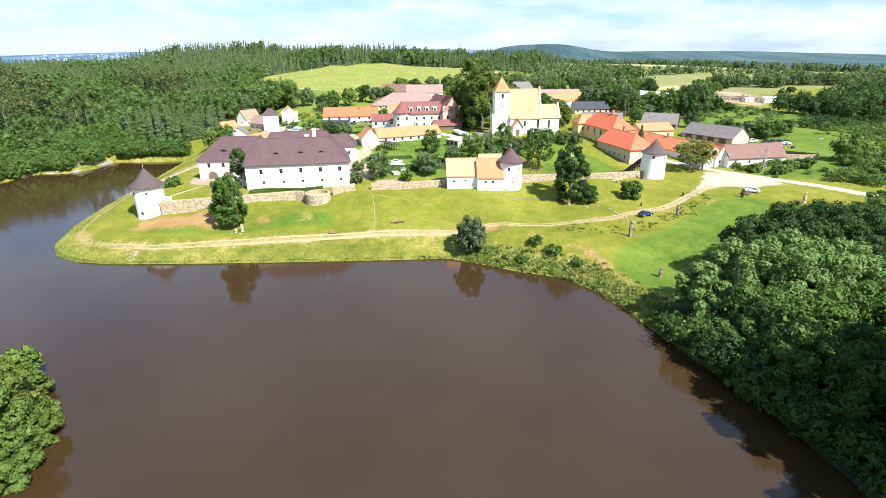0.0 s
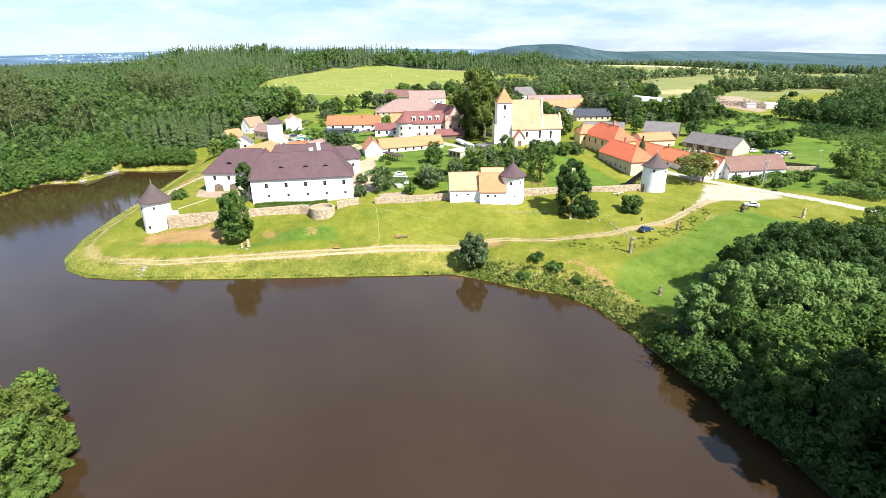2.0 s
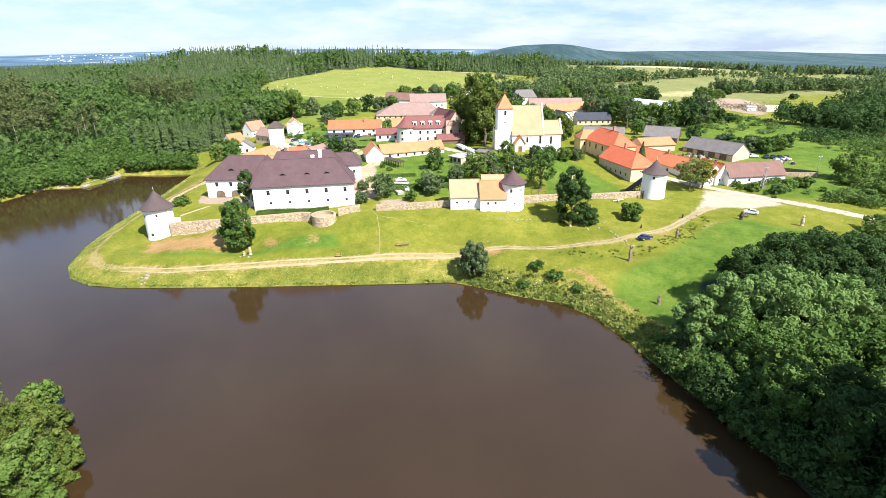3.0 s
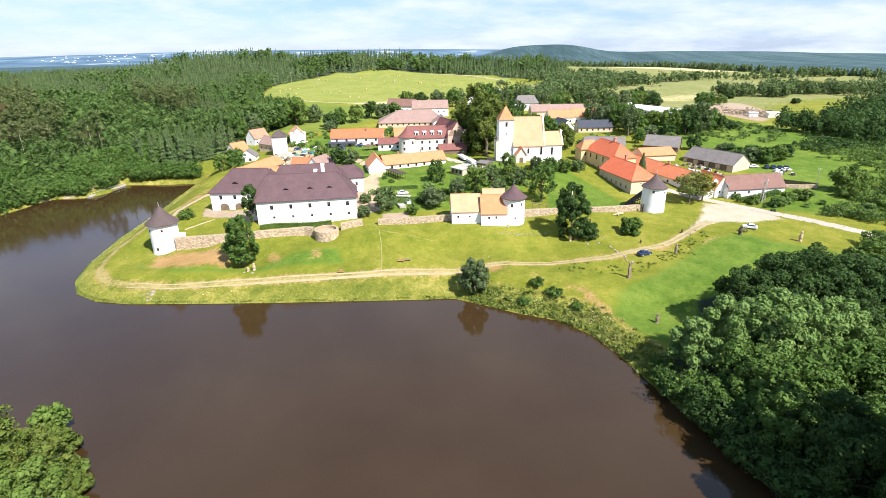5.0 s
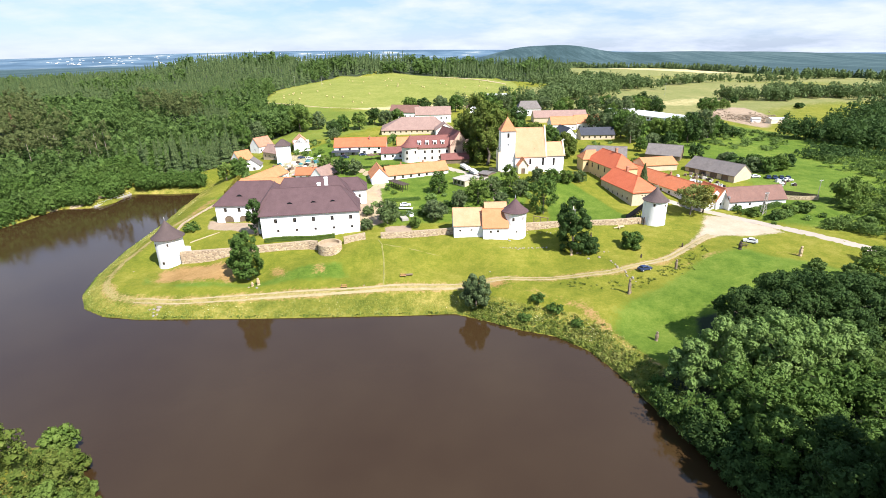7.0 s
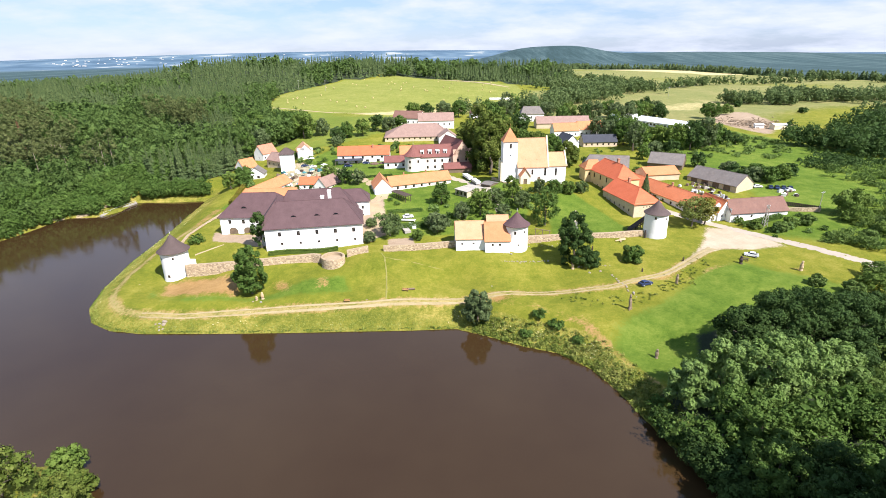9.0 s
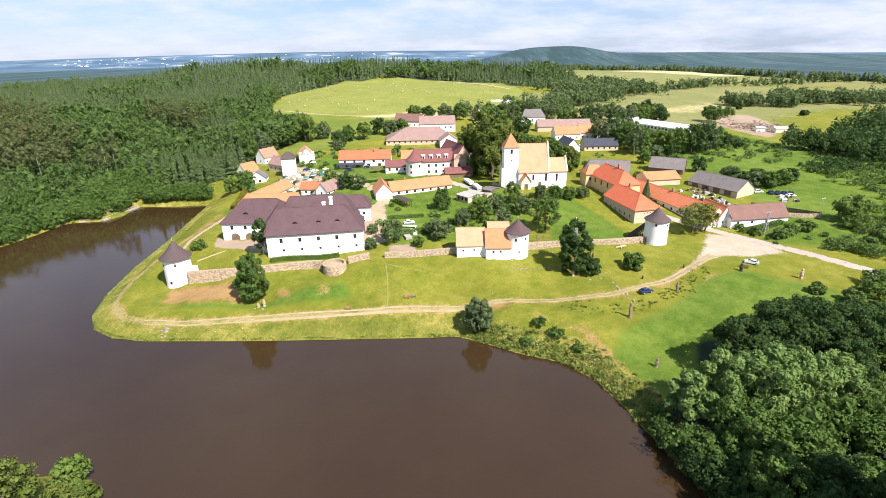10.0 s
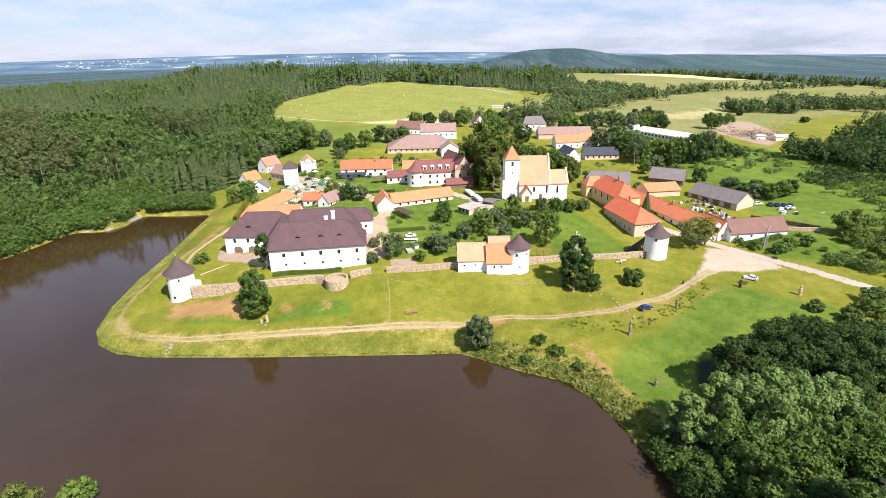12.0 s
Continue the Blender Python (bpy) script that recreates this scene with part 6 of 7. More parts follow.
for k in range(4):
    for sy in (-1.2, 1.2):
        part("post", Shape().box(-0.9 + 1.8 * k, sy - 0.09, -1.0, -0.72 + 1.8 * k, sy + 0.09, 0.9 + 1.4 * k), DARK_WOOD, stair)
for k in range(8):
    part("step", Shape().box(-1.2 + 0.7 * k, -1.0, -0.2 + 0.5 * k, -0.45 + 0.7 * k, 1.0, 0.0 + 0.5 * k), WOOD, stair)


# hay bales on the meadow
bale_me = Shape().beam((0, -0.7, 0.72), (0, 0.7, 0.72), 0.75, 14).mesh("hay_bale", HAY)
rngh = np.random.default_rng(12)
made = 0
while made < 58:
    x, y = rngh.uniform(-215, 80), rngh.uniform(530, 860)
    if bool(inside_of(np.array(x), np.array(y), MEADOW)) and line_gap(np.array(x), np.array(y), MEADOW + MEADOW[:1]) > 12:
        tagged(new("hay_bale", bale_me), "round straw-coloured hay bale on the mown meadow", "hay bale", "hay bales").matrix_basis = on_ground(x, y, rngh.uniform(0, 180))
        made += 1

# rubble and timber at the clearing
rngp = np.random.default_rng(44)
heap = Shape()
for k in range(260):
    x, y = rngp.normal(243, 12), rngp.normal(424, 14)
    z = float(height(x, y))
    s = rngp.uniform(0.5, 1.6)
    heap.beam((x, y, z + rngp.uniform(0, 1.4)), (x + rngp.normal(0, 2), y + rngp.normal(0, 2), z + rngp.uniform(0.2, 2.0)), 0.25 * s, 6)
single("timber_heap", heap, CARVED_WOOD, "tangled heap of brown timber and brush", "timber heap", kind="stuff")
house("shed", "small white concrete shed on the clearing", "shed", 232.0, 402.0, 15.2, -10.0, 6.0, 4.0, 3.0, 3.4, LIME, METAL_ROOF, sink=1)
house("shed", "open pale shed on the clearing", "shed", 242.0, 394.0, 15.2, 6.0, 12.0, 6.0, 3.4, 4.2, CREAM, METAL_ROOF, sink=1)

# sheds, walls and terraces in the gardens
house("shed", "flat grey roofed garden pavilion by the lane", "shed", 1.5, 217.0, 15.2, -48.0, 7.5, 10.0, 2.8, 3.1, OLD_PLASTER, CONCRETE, sink=3, holes={"f": row_of(3, 0.8, 2.3, 0.6, 1.4, 1.6)})
house("shed", "small dark shed beside the lane", "shed", 13.0, 222.0, 16.6, -40.0, 5.0, 6.0, 2.4, 2.9, WOOD, SLATE, sink=3)
pergola = thing("pergola", "long dark timber pergola in the garden", "pergola", pose(-26.5, 216.5, 14.6, 0, 0, -52))
for k in range(7):
    part("post", Shape().box(1.8 * k, 0, -0.5, 1.8 * k + 0.16, 0.16, 2.4), DARK_WOOD, pergola)
    part("post", Shape().box(1.8 * k, 2.6, -0.5, 1.8 * k + 0.16, 2.76, 2.4), DARK_WOOD, pergola)
    part("rafter", Shape().box(1.8 * k + 0.9, -0.3, 2.55, 1.8 * k + 1.05, 3.0, 2.7), DARK_WOOD, pergola)
for k in range(24):
    part("board", shared("pergola board", lambda: Shape().box(0, -0.5, 2.72, 0.36, 3.2, 2.78).mesh("board", DARK_WOOD)), None, pergola, at=pose(-0.2 + 0.48 * k, 0, 0))
part("beam", Shape().box(-0.3, 0, 2.4, 11.4, 0.16, 2.55), DARK_WOOD, pergola)
part("beam", Shape().box(-0.3, 2.6, 2.4, 11.4, 2.76, 2.55), DARK_WOOD, pergola)
single("garden_table", Shape().box(-4, -0.8, 0.6, 4, 0.8, 0.7).box(-3.8, -0.6, -0.3, -3.6, 0.6, 0.6).box(3.6, -0.6, -0.3, 3.8, 0.6, 0.6), WHITE_PAINT, "long white garden frame on the lawn", "frame", on_ground(-18.0, 187.0, -6))
single("garden_slab", Shape().box(-1.2, -4.0, -0.4, 1.2, 4.0, 0.5), CONCRETE, "pale concrete garden bed", "garden bed", on_ground(-17.5, 180.0, 22))
stone_wall("low stone wall beside the church lane", [(19.0, 238.0, 18.2), (22.5, 226.0, 18.8), (26.0, 219.0, 18.8), (30.5, 216.0, 18.6)], 1.0, 0.5, seed=8)
stone_wall("white plastered garden wall beside the cottage", [(134.0, 197.6, 14.2), (141, 196.6, 14.2), (146, 196.2, 14.4)], 1.5, 0.4, seed=9)
fence = thing("fence", "dark timber fence behind the garden", "fence", pose(0, 0, 0))
fence_slat = Shape().box(-0.29, -0.03, -0.3, 0.29, 0.03, 1.8).mesh("slat", DARK_WOOD)
for k in range(40):
    f = k / 39
    x, y = 128 + (147 - 128) * f, 213 + (198 - 213) * f
    part("slat", fence_slat, None, fence, at=on_ground(x, y, -38.3))
single("pool", Shape().box(-3, -1.8, -0.4, 3, 1.8, 0.35), surface("pool_blue", (0.08, 0.36, 0.42), (0.10, 0.42, 0.48), 0.5, 3.0, 0.2, 0.0), "small turquoise garden pool behind the cottage", "pool", on_ground(116.5, 208.0, -20))
rngy = np.random.default_rng(91)
for k in range(64):
    x, y = 113 + rngy.uniform(-7, 9), 226 + rngy.uniform(-14, 12)
    s = rngy.uniform(0.4, 1.0)
    single("crate", Shape().box(-s, -s * 0.6, -0.2, s, s * 0.6, s * 0.9).box(-s * 0.9, -s * 0.5, s * 0.9, s * 0.2, s * 0.4, s * 1.3), (WOOD, DARK_WOOD, CONCRETE, DARK_WOOD, STEEL, WHITE_PAINT)[k % 6],
           "stacked lumber and scrap in the farmyard", "scrap", on_ground(x, y, rngy.uniform(0, 180)), "yard scrap")
for k, (x, y, t) in enumerate([(-72, 281, 4), (-84, 300, 20), (-76, 246, 10), (-90, 250, 30)]):
    b = thing("market_stall", "small white canopy in the village yard", "canopy", on_ground(x, y, t), "yard canopies")
    part("canopy", Shape().spin([(2.0, 2.2), (0.0, 3.0)], 4), WHITE_PAINT, b)
    for sx, sy in ((1, 0), (-1, 0), (0, 1), (0, -1)):
        part("pole", shared("canopy pole", lambda: Shape().beam((0, 0, -0.2), (0, 0, 2.25), 0.04, 5).mesh("pole", STEEL)), None, b, at=pose(sx * 1.85, sy * 1.85, 0))


TEAL = surface("teal_canvas", (0.03, 0.14, 0.15), (0.05, 0.20, 0.21), 1.0, 6.0, 0.8, 0.0)
BROWN_CANVAS = surface("brown_canvas", (0.10, 0.06, 0.04), (0.15, 0.095, 0.065), 1.0, 6.0, 0.9, 0.0)
RED_CANVAS = surface("red_canvas", (0.38, 0.05, 0.04), (0.46, 0.08, 0.06), 1.0, 6.0, 0.9, 0.0)


def parasol(label, x, y, r, tall, cloth, group):
    """A large sunshade: pole, foot and a ribbed, sagging cloth."""
    p = thing("parasol", label, "parasol", on_ground(x, y, 15), group)
    part("pole", shared(("parasol pole", tall), lambda: Shape().beam((0, 0, 0), (0, 0, tall + 0.2), 0.05, 6).mesh("pole", WOOD)), None, p)
    part("foot", shared("parasol foot", lambda: Shape().spin([(0.5, 0.0), (0.5, 0.1), (0.0, 0.14)], 12).mesh("foot", CONCRETE)), None, p)
    part("canopy", shared(("parasol cloth", r, cloth.name), lambda: Shape().spin([(r, tall - 0.95), (r, tall - 0.7), (r * 0.55, tall - 0.32), (0.0, tall + 0.1)], 8).mesh("canopy", cloth)), None, p)
    return p


for x, y in ((-41.8, 269.6), (-36.8, 270.2)):
    parasol("large brown round sunshade on the inn lawn", x, y, 2.6, 3.2, BROWN_CANVAS, "sunshades of the inn")
parasol("teal sunshade in the cottage yard", -77.5, 274.5, 1.7, 2.6, TEAL, "yard sunshades")
parasol("teal sunshade in the cottage yard", -80.5, 270.5, 1.3, 2.5, TEAL, "yard sunshades")
parasol("red sunshade in the manor's back yard", -88.0, 256.0, 1.6, 2.5, RED_CANVAS, "yard sunshades")


def trailer(label, x, y, turn, long, roof_mat):
    """A long low trailer: box, rim and wheels."""
    t = thing("trailer", label, "trailer", on_ground(x, y, turn, 0.1), "trailers by the church lane")
    part("body", Shape().box(-long / 2, -1.1, 0.7, long / 2, 1.1, 1.7), roof_mat, t)
    part("roof", Shape().box(-long / 2 - 0.1, -1.2, 1.7, long / 2 + 0.1, 1.2, 1.82), METAL_ROOF if roof_mat is STEEL else WHITE_PAINT, t)
    part("chassis", Shape().box(-long / 2 + 0.2, -1.0, 0.45, long / 2 - 0.2, 1.0, 0.7), DARK_WOOD, t)
    for wx in (-long / 2 + 1.0, long / 2 - 1.0):
        for wy in (-1.0, 1.0):
            part("wheel", shared("trailer wheel", lambda: Shape().beam((0, -0.14, 0), (0, 0.14, 0), 0.42, 14).mesh("wheel", RUBBER)), None, t, at=pose(wx, wy, 0.32))
    return t


trailer("long white show trailer parked on the church lane", 7.6, 243.0, -72, 9.0, WHITE_PAINT)
trailer("grey and white trailer parked on the church lane", 11.0, 231.5, -74, 8.0, STEEL)
car("pale car under the garden trees", -17.2, 190.9, 12, CAR_WHITE, "garden cars")
single("garden_cover", Shape().spin([(2.0, -0.2), (1.9, 0.5), (1.2, 0.9), (0.0, 1.0)], 12), WHITE_PAINT, "pale sheet drawn over a heap in the garden", "tarpaulin", on_ground(-14.9, 182.4, 20) @ Matrix.Diagonal((0.7, 1.6, 1.0, 1)))
ruin = thing("timber_frame", "weathered timber frame standing on the ruined wall", "timber frame", on_ground(32.6, 172.6, 3))
for k in range(3):
    part("post", Shape().box(-2.6 + 2.5 * k, -0.1, -0.4, -2.4 + 2.5 * k, 0.1, 3.0 - 0.5 * k), WOOD, ruin)
part("beam", Shape().beam((-2.8, 0, 3.0), (2.9, 0, 1.9), 0.13, 6), WOOD, ruin)
part("brace", Shape().beam((-2.4, 0, 0.6), (0.0, 0, 2.4), 0.1, 6), WOOD, ruin)
rngc = np.random.default_rng(131)
for k in range(40):
    x, y = rngc.uniform(-98, -83), rngc.uniform(247, 283)
    if k >= 26:
        x, y = rngc.uniform(-84, -66), rngc.uniform(262, 284)
    if k >= 34:
        x, y = rngc.uniform(142, 155), rngc.uniform(218, 227)
    a, b, h = rngc.uniform(0.5, 1.5), rngc.uniform(0.4, 1.0), rngc.uniform(0.5, 1.5)
    single("crate", Shape().box(-a, -b, -0.2, a, b, h * 0.8).box(-a - 0.08, -b - 0.08, h * 0.8, a + 0.08, b + 0.08, h * 0.88).box(-a * 0.7, -b * 0.6, h * 0.88, a * 0.1, b * 0.5, h * 1.25),
           (WHITE_PAINT, WOOD, DARK_WOOD, STEEL, WHITE_PAINT, TEAL, BROWN_CANVAS)[k % 7], "boxes and garden gear standing in the yard", "garden gear", on_ground(x, y, rngc.uniform(0, 180)), "yard gear")
for k, (x, y, t) in enumerate(((-92, 262, 40), (-88.5, 265, 30), (-94, 272, 60))):
    car("car parked in the yard behind the manor", x, y, t, (CAR_WHITE, CAR_BLUE, CAR_WHITE)[k], "village cars")
porch = thing("porch_roof", "low dark lean-to porch along the red-roofed house", "porch", pose(-66.5, 284.2, 14.6, 0, 0, 4.5))
part("roof", Shape().poly(((0, -0.4, 2.5), (16, -0.4, 2.5), (16, 3.2, 3.1), (0, 3.2, 3.1))).poly(((0, 3.2, 2.95), (16, 3.2, 2.95), (16, -0.4, 2.35), (0, -0.4, 2.35))).poly(((0, -0.4, 2.35), (16, -0.4, 2.35), (16, -0.4, 2.5), (0, -0.4, 2.5))), BLACK_ROOF, porch)
for k in range(6):
    part("post", Shape().box(0.2 + 3.1 * k, -0.2, -1.0, 0.36 + 3.1 * k, -0.04, 2.4), WOOD, porch)

hall = house("dairy", "low white building on the far meadow edge", "building", 42.0, 612.0, 20.6, -6.0, 23.0, 3.0, 1.5, 1.9, LIME, METAL_ROOF, sink=4)


# the small town on the plain, far off
rngt = np.random.default_rng(63)
town = Shape()
for k in range(80):
    deg, far = (rngt.uniform(-37, -26) if k % 3 else rngt.uniform(-20, -7)), rngt.uniform(3700, 4400)
    x, y = far * math.sin(radians(deg)), far * math.cos(radians(deg))
    z, w, h = float(height(x, y)), rngt.uniform(4, 15), rngt.uniform(1.5, 4)
    town.box(x - w / 2, y - 3, z - 4, x + w / 2, y + 3, z + h)
single("distant_town", town, WARM_WHITE, "pale houses of a distant town on the plain", "town", kind="stuff")

# ---- trees by the water and in the village ----
tree("dense dark green lime tree on the pond bank below the manor", -62.0, 141.8, 15.5, 5.6, LEAF_MID, 0.36, 11000, -0.06, 64, 1)
tree("dark green tree against the manor wall", -67.0, 166.5, 13.0, 3.6, LEAF_DARK, 0.38, 3800, 0.04, 34, 2)
tree("dense dark green tree below the stone wall", 39.8, 155.0, 17.5, 6.0, LEAF_DARK, 0.36, 12000, -0.06, 44, 3)
bush("round green bush on the lawn", 45.0, 153.4, 5.4, 3.6, LEAF_DARK, 0.38, 2600, 1)
bush("round green bush on the lawn", 59.6, 156.0, 5.4, 3.4, LEAF_MID, 0.36, 3200, 2)
tree("wide dense bush at the water's edge", 7.6, 128.2, 9.6, 4.6, LEAF_GREY, 0.36, 7500, -0.06, 50, 4)
tree("spreading tree with yellowing leaves by the road", 91.0, 184.8, 11.0, 7.4, LEAF_ASH, 0.36, 4600, 0.2, 40, 5)
tree("yellowing crown beside the farm", 97.0, 187.5, 10.5, 4.6, LEAF_YELLOW, 0.45, 2500, 0.15, 20, 6)
bush("round shrub in the manor yard", -95.0, 176.0, 3.2, 3.0, LEAF_MID, 0.35, 900, 3)
for k, (x, y, h, r) in enumerate([(15, 263, 33, 9.5), (19, 253, 30, 9), (20, 272, 33, 9.5), (28, 266, 25, 8), (13, 278, 22, 7), (36, 270, 20, 7), (8, 286, 22, 8), (45, 274, 18, 8), (54, 278, 16, 7), (62, 274, 13, 6)]):
    tree("huge old lime tree beside the church", x, y, h, r, LEAF_LIME if k % 3 < 2 else LEAF_MID, 0.66, 6500, -0.1, 34, 10 + k, "old trees by the church")
garden = [(-22.5, 175.5, 8.5, 4.8), (-5.2, 177.5, 7.2, 5.0), (-4.4, 206.8, 9, 4.2), (11.5, 194.7, 11, 5.2), (17.5, 201, 8, 4), (4, 190, 7, 3.6), (35.3, 183.1, 14, 6), (25.1, 207.3, 9, 4), (28.5, 199, 7, 3.6), (20, 189, 6, 3.2),
          (14, 183, 5, 3), (-12, 171.5, 3.6, 2.4), (-30.5, 183, 3.5, 2.4), (-29.5, 171, 4, 2.6), (43.5, 213.5, 6, 3.6), (50, 215, 5.5, 3.6), (56.5, 218, 5, 3.2), (37.5, 212.5, 6, 3), (-9, 181, 4, 2.6), (46.5, 180.5, 4.2, 2.4)]
for k, (x, y, h, r) in enumerate(garden):
    tree("leafy green fruit tree in the cottage garden", x, y, h, r, (LEAF_BELT, LEAF_GREY, LEAF_MID, LEAF_GREEN)[k % 4], 0.38, int(80 * r * r) + 900, 0.0, 30, 30 + k, "garden trees")
village_trees = [(-75, 205, 5, 2.5), (-61, 246, 9, 4.4), (-52, 241, 8, 4), (-45, 238, 7, 3.5), (-113, 268, 10, 5), (-118, 262, 9, 4.5), (-98, 240, 4, 2), (-77, 338, 7, 4), (-123, 382, 19, 9.2), (-110, 378, 20, 9.6), (-79, 352, 11, 5.4), (-98, 384, 12, 6), (-142, 388, 15, 8),
                 (-158, 385, 16, 8), (-132, 372, 13, 6), (-83, 364, 9, 5), (-77, 372, 11, 6), (-66, 377, 12, 6), (-57, 392, 12, 7), (-48, 388, 11, 6), (-40, 398, 10, 6), (-36, 468, 13, 8), (-24, 474, 12, 7), (-8, 472, 14, 8), (5, 474, 15, 8),
                 (30, 470, 16, 8), (38, 432, 18, 8), (44, 428, 26, 7), (50, 440, 24, 6), (34, 400, 20, 9), (50, 385, 15, 8), (84, 470, 14, 7), (92, 440, 13, 7), (100, 452, 15, 8), (110, 440, 15, 7), (122, 455, 16, 8), (138, 470, 15, 8),
                 (60, 298, 9, 4), (66, 285, 8, 4), (104, 345, 15, 7), (112, 338, 17, 8), (120, 352, 16, 8), (112, 365, 15, 8), (104, 372, 14, 7), (120, 330, 14, 7), (130, 326, 13, 7), (128, 300, 9, 5), (118, 300, 8, 5), (108, 290, 8, 4),
                 (138, 318, 16, 8), (146, 316, 17, 8), (156, 322, 18, 8), (164, 330, 16, 8), (150, 330, 15, 7), (174, 334, 10, 5), (140, 424, 17, 9), (150, 434, 17, 8), (162, 444, 15, 8), (172, 440, 14, 7), (134, 436, 16, 8), (223, 456, 14, 9), (251, 486, 9, 6),
                 (138, 247, 7, 5), (144, 242, 7, 5), (150, 240, 7.5, 5), (157, 243, 7.5, 5), (163, 247, 7, 5), (140, 257, 6, 4.5), (150, 252, 6, 4.5), (122, 283, 7, 4), (130, 270, 8, 4), (111, 316, 17, 6), (116, 320, 15, 6), (115, 373, 18, 6), (173, 478, 16, 7), (181, 472, 14, 6), (-151, 388, 20, 9.6), (-143, 378, 18, 8), (-136, 366, 17, 7.5), (-128, 340, 16, 7), (-134, 330, 17, 7), (154, 192, 10, 6.5), (182, 333, 6, 4)]
for k, (x, y, h, r) in enumerate(village_trees):
    tree("broad leafy tree among the village houses", x, y, h, r, (LEAF_MID, LEAF_GREEN, LEAF_DARK, LEAF_GREY)[k % 4], 0.62, int(46 * r * r) + 300, 0.02, 26, 80 + k, "village trees")

tree("small dark green spruce in the farmyard", 86, 222, 9, 2.4, NEEDLE, 0.5, 1800, 0.05, 0, 79, "", "spruce", "spruce")

rngv = np.random.default_rng(23)
for ax, ay, bx, by, n in [(-30, 172, 24, 200, 12), (-28, 196, 16, 216, 10), (-110, 238, -60, 262, 24), (-100, 290, -70, 330, 22), (-60, 300, -20, 345, 30), (16, 196, 40, 214, 18), (60, 255, 130, 320, 24), (20, 280, 60, 330, 24), (110, 170, 135, 192, 16), (20, 345, 60, 420, 12)]:
    for k in range(n):
        x, y = rngv.uniform(ax, bx), rngv.uniform(ay, by)
        r = rngv.uniform(0.8, 2.4)
        bush("small leafy shrub among the village gardens", x, y, r * rngv.uniform(1.0, 1.5), r, (LEAF_MID, LEAF_DARK, LEAF_LIGHT)[k % 3], 0.4, int(60 * r * r) + 50, 200 + k, "garden shrubs")

# ---- the grove on the near shore ----
grove = [(66, 110, 18, 7.0, 0), (74, 112, 20.5, 8, 0), (83, 112, 21, 8.5, 0), (92, 114, 20, 8, 0), (100, 119, 17, 7, 0), (80, 120, 17, 7, 0), (90, 123, 16, 7, 0), (108, 120, 13, 7, 0), (71, 104, 15, 6, 0), (86, 103, 16, 6, 0),
         (50, 87, 12, 5.2, 1), (57, 88, 15, 6.2, 1), (65, 87, 16.5, 6.8, 1), (73, 88, 15.5, 6.5, 1), (81, 91, 13, 6, 1)]
grove_front_and_shade = [(51, 77, 10, 4.6, 2), (58, 77, 13, 6.2, 2), (66, 77, 12, 6.2, 2), (55, 67, 14.5, 5.6, 2), (63, 66, 14, 6.6, 2), (72, 68, 11, 6.6, 2), (57.5, 57, 17, 6.0, 2), (65, 55, 16, 7, 2), (75, 57, 13, 7, 2), (59, 45, 18, 6.5, 2),
               (69, 44, 16, 7.5, 2), (81, 46, 13, 7.5, 2), (62, 32, 17, 6.5, 2), (74, 32, 15, 7.5, 2)]
grove_low = [(80, 79, 8, 5.5, 2), (88, 87, 7.5, 5.5, 2), (96, 96, 7.5, 5.5, 2), (104, 104, 7.5, 5.5, 2), (90, 73, 7.5, 6, 2), (100, 83, 7.5, 6, 2), (110, 93, 7.5, 6, 2), (113, 108, 7.5, 5.5, 2), (84, 64, 8, 6, 2), (95, 62, 8, 6, 2),
             (120, 112, 7, 5, 2), (106, 72, 8, 6, 2), (118, 84, 8, 6, 2), (124, 100, 8, 6, 2), (94, 50, 9, 6.5, 2), (108, 58, 9, 6.5, 2), (92, 94, 7, 5, 2), (100, 92, 7, 5, 2), (98, 88, 7, 5, 2), (106, 96, 7, 5, 2), (108, 110, 7, 5, 0), (102, 110, 8, 5, 0), (116, 100, 7, 5, 2), (112, 86, 8, 6, 2), (88, 80, 7, 5, 2), (96, 78, 7, 5, 2)]
# very tall trees added outside the view, to throw shade on the shore trees
grove_front_and_shade += [(67, 38, 33, 8, 2), (79, 50, 30, 8, 2), (74, 22, 32, 8, 2), (64, 26, 34, 7, 2), (70, 32, 34, 8, 2), (76, 40, 34, 8, 2), (73, 48, 35, 7.5, 2), (84, 32, 34, 9, 2), (64, 49, 36, 6.5, 2), (63, 41, 36, 6.5, 2), (69.5, 57, 36, 6, 2)]
grove = [(x + (2.5 if k == 0 else 0), y - (5 if k == 0 else -2 if k == 1 else 0), h - (4.5 if k == 0 else 1.5 if k == 1 else 3.5) if h > 9 else (h - 1) * (0.55 if x > 84 else 1.0), r, k) for x, y, h, r, k in grove + grove_front_and_shade + grove_low]
for k, (x, y, h, r, kind) in enumerate(grove):
    # alders nearest the water get dark leaves, painting in their shaded side
    tree(("dense dark maple of the shore grove", "pale green willow of the shore grove", "leafy alder of the shore grove, the tall unseen ones added for shade")[kind], x, y, h, r, (LEAF_DARK, LEAF_LIGHT, LEAF_DARK if y < 67 and x < 84 else LEAF_THICKET if x > 86 and h < 9 else LEAF_MID)[kind], 0.36 if kind < 2 else 0.7 if h > 20 else 0.33 if h > 9 else 0.44, 10000 if kind < 2 else 4400 if h > 20 else 7600 if h > 9 and (y > 50 or x < 66) else 2600, 0.02, 32, 200 + k, "shore grove")
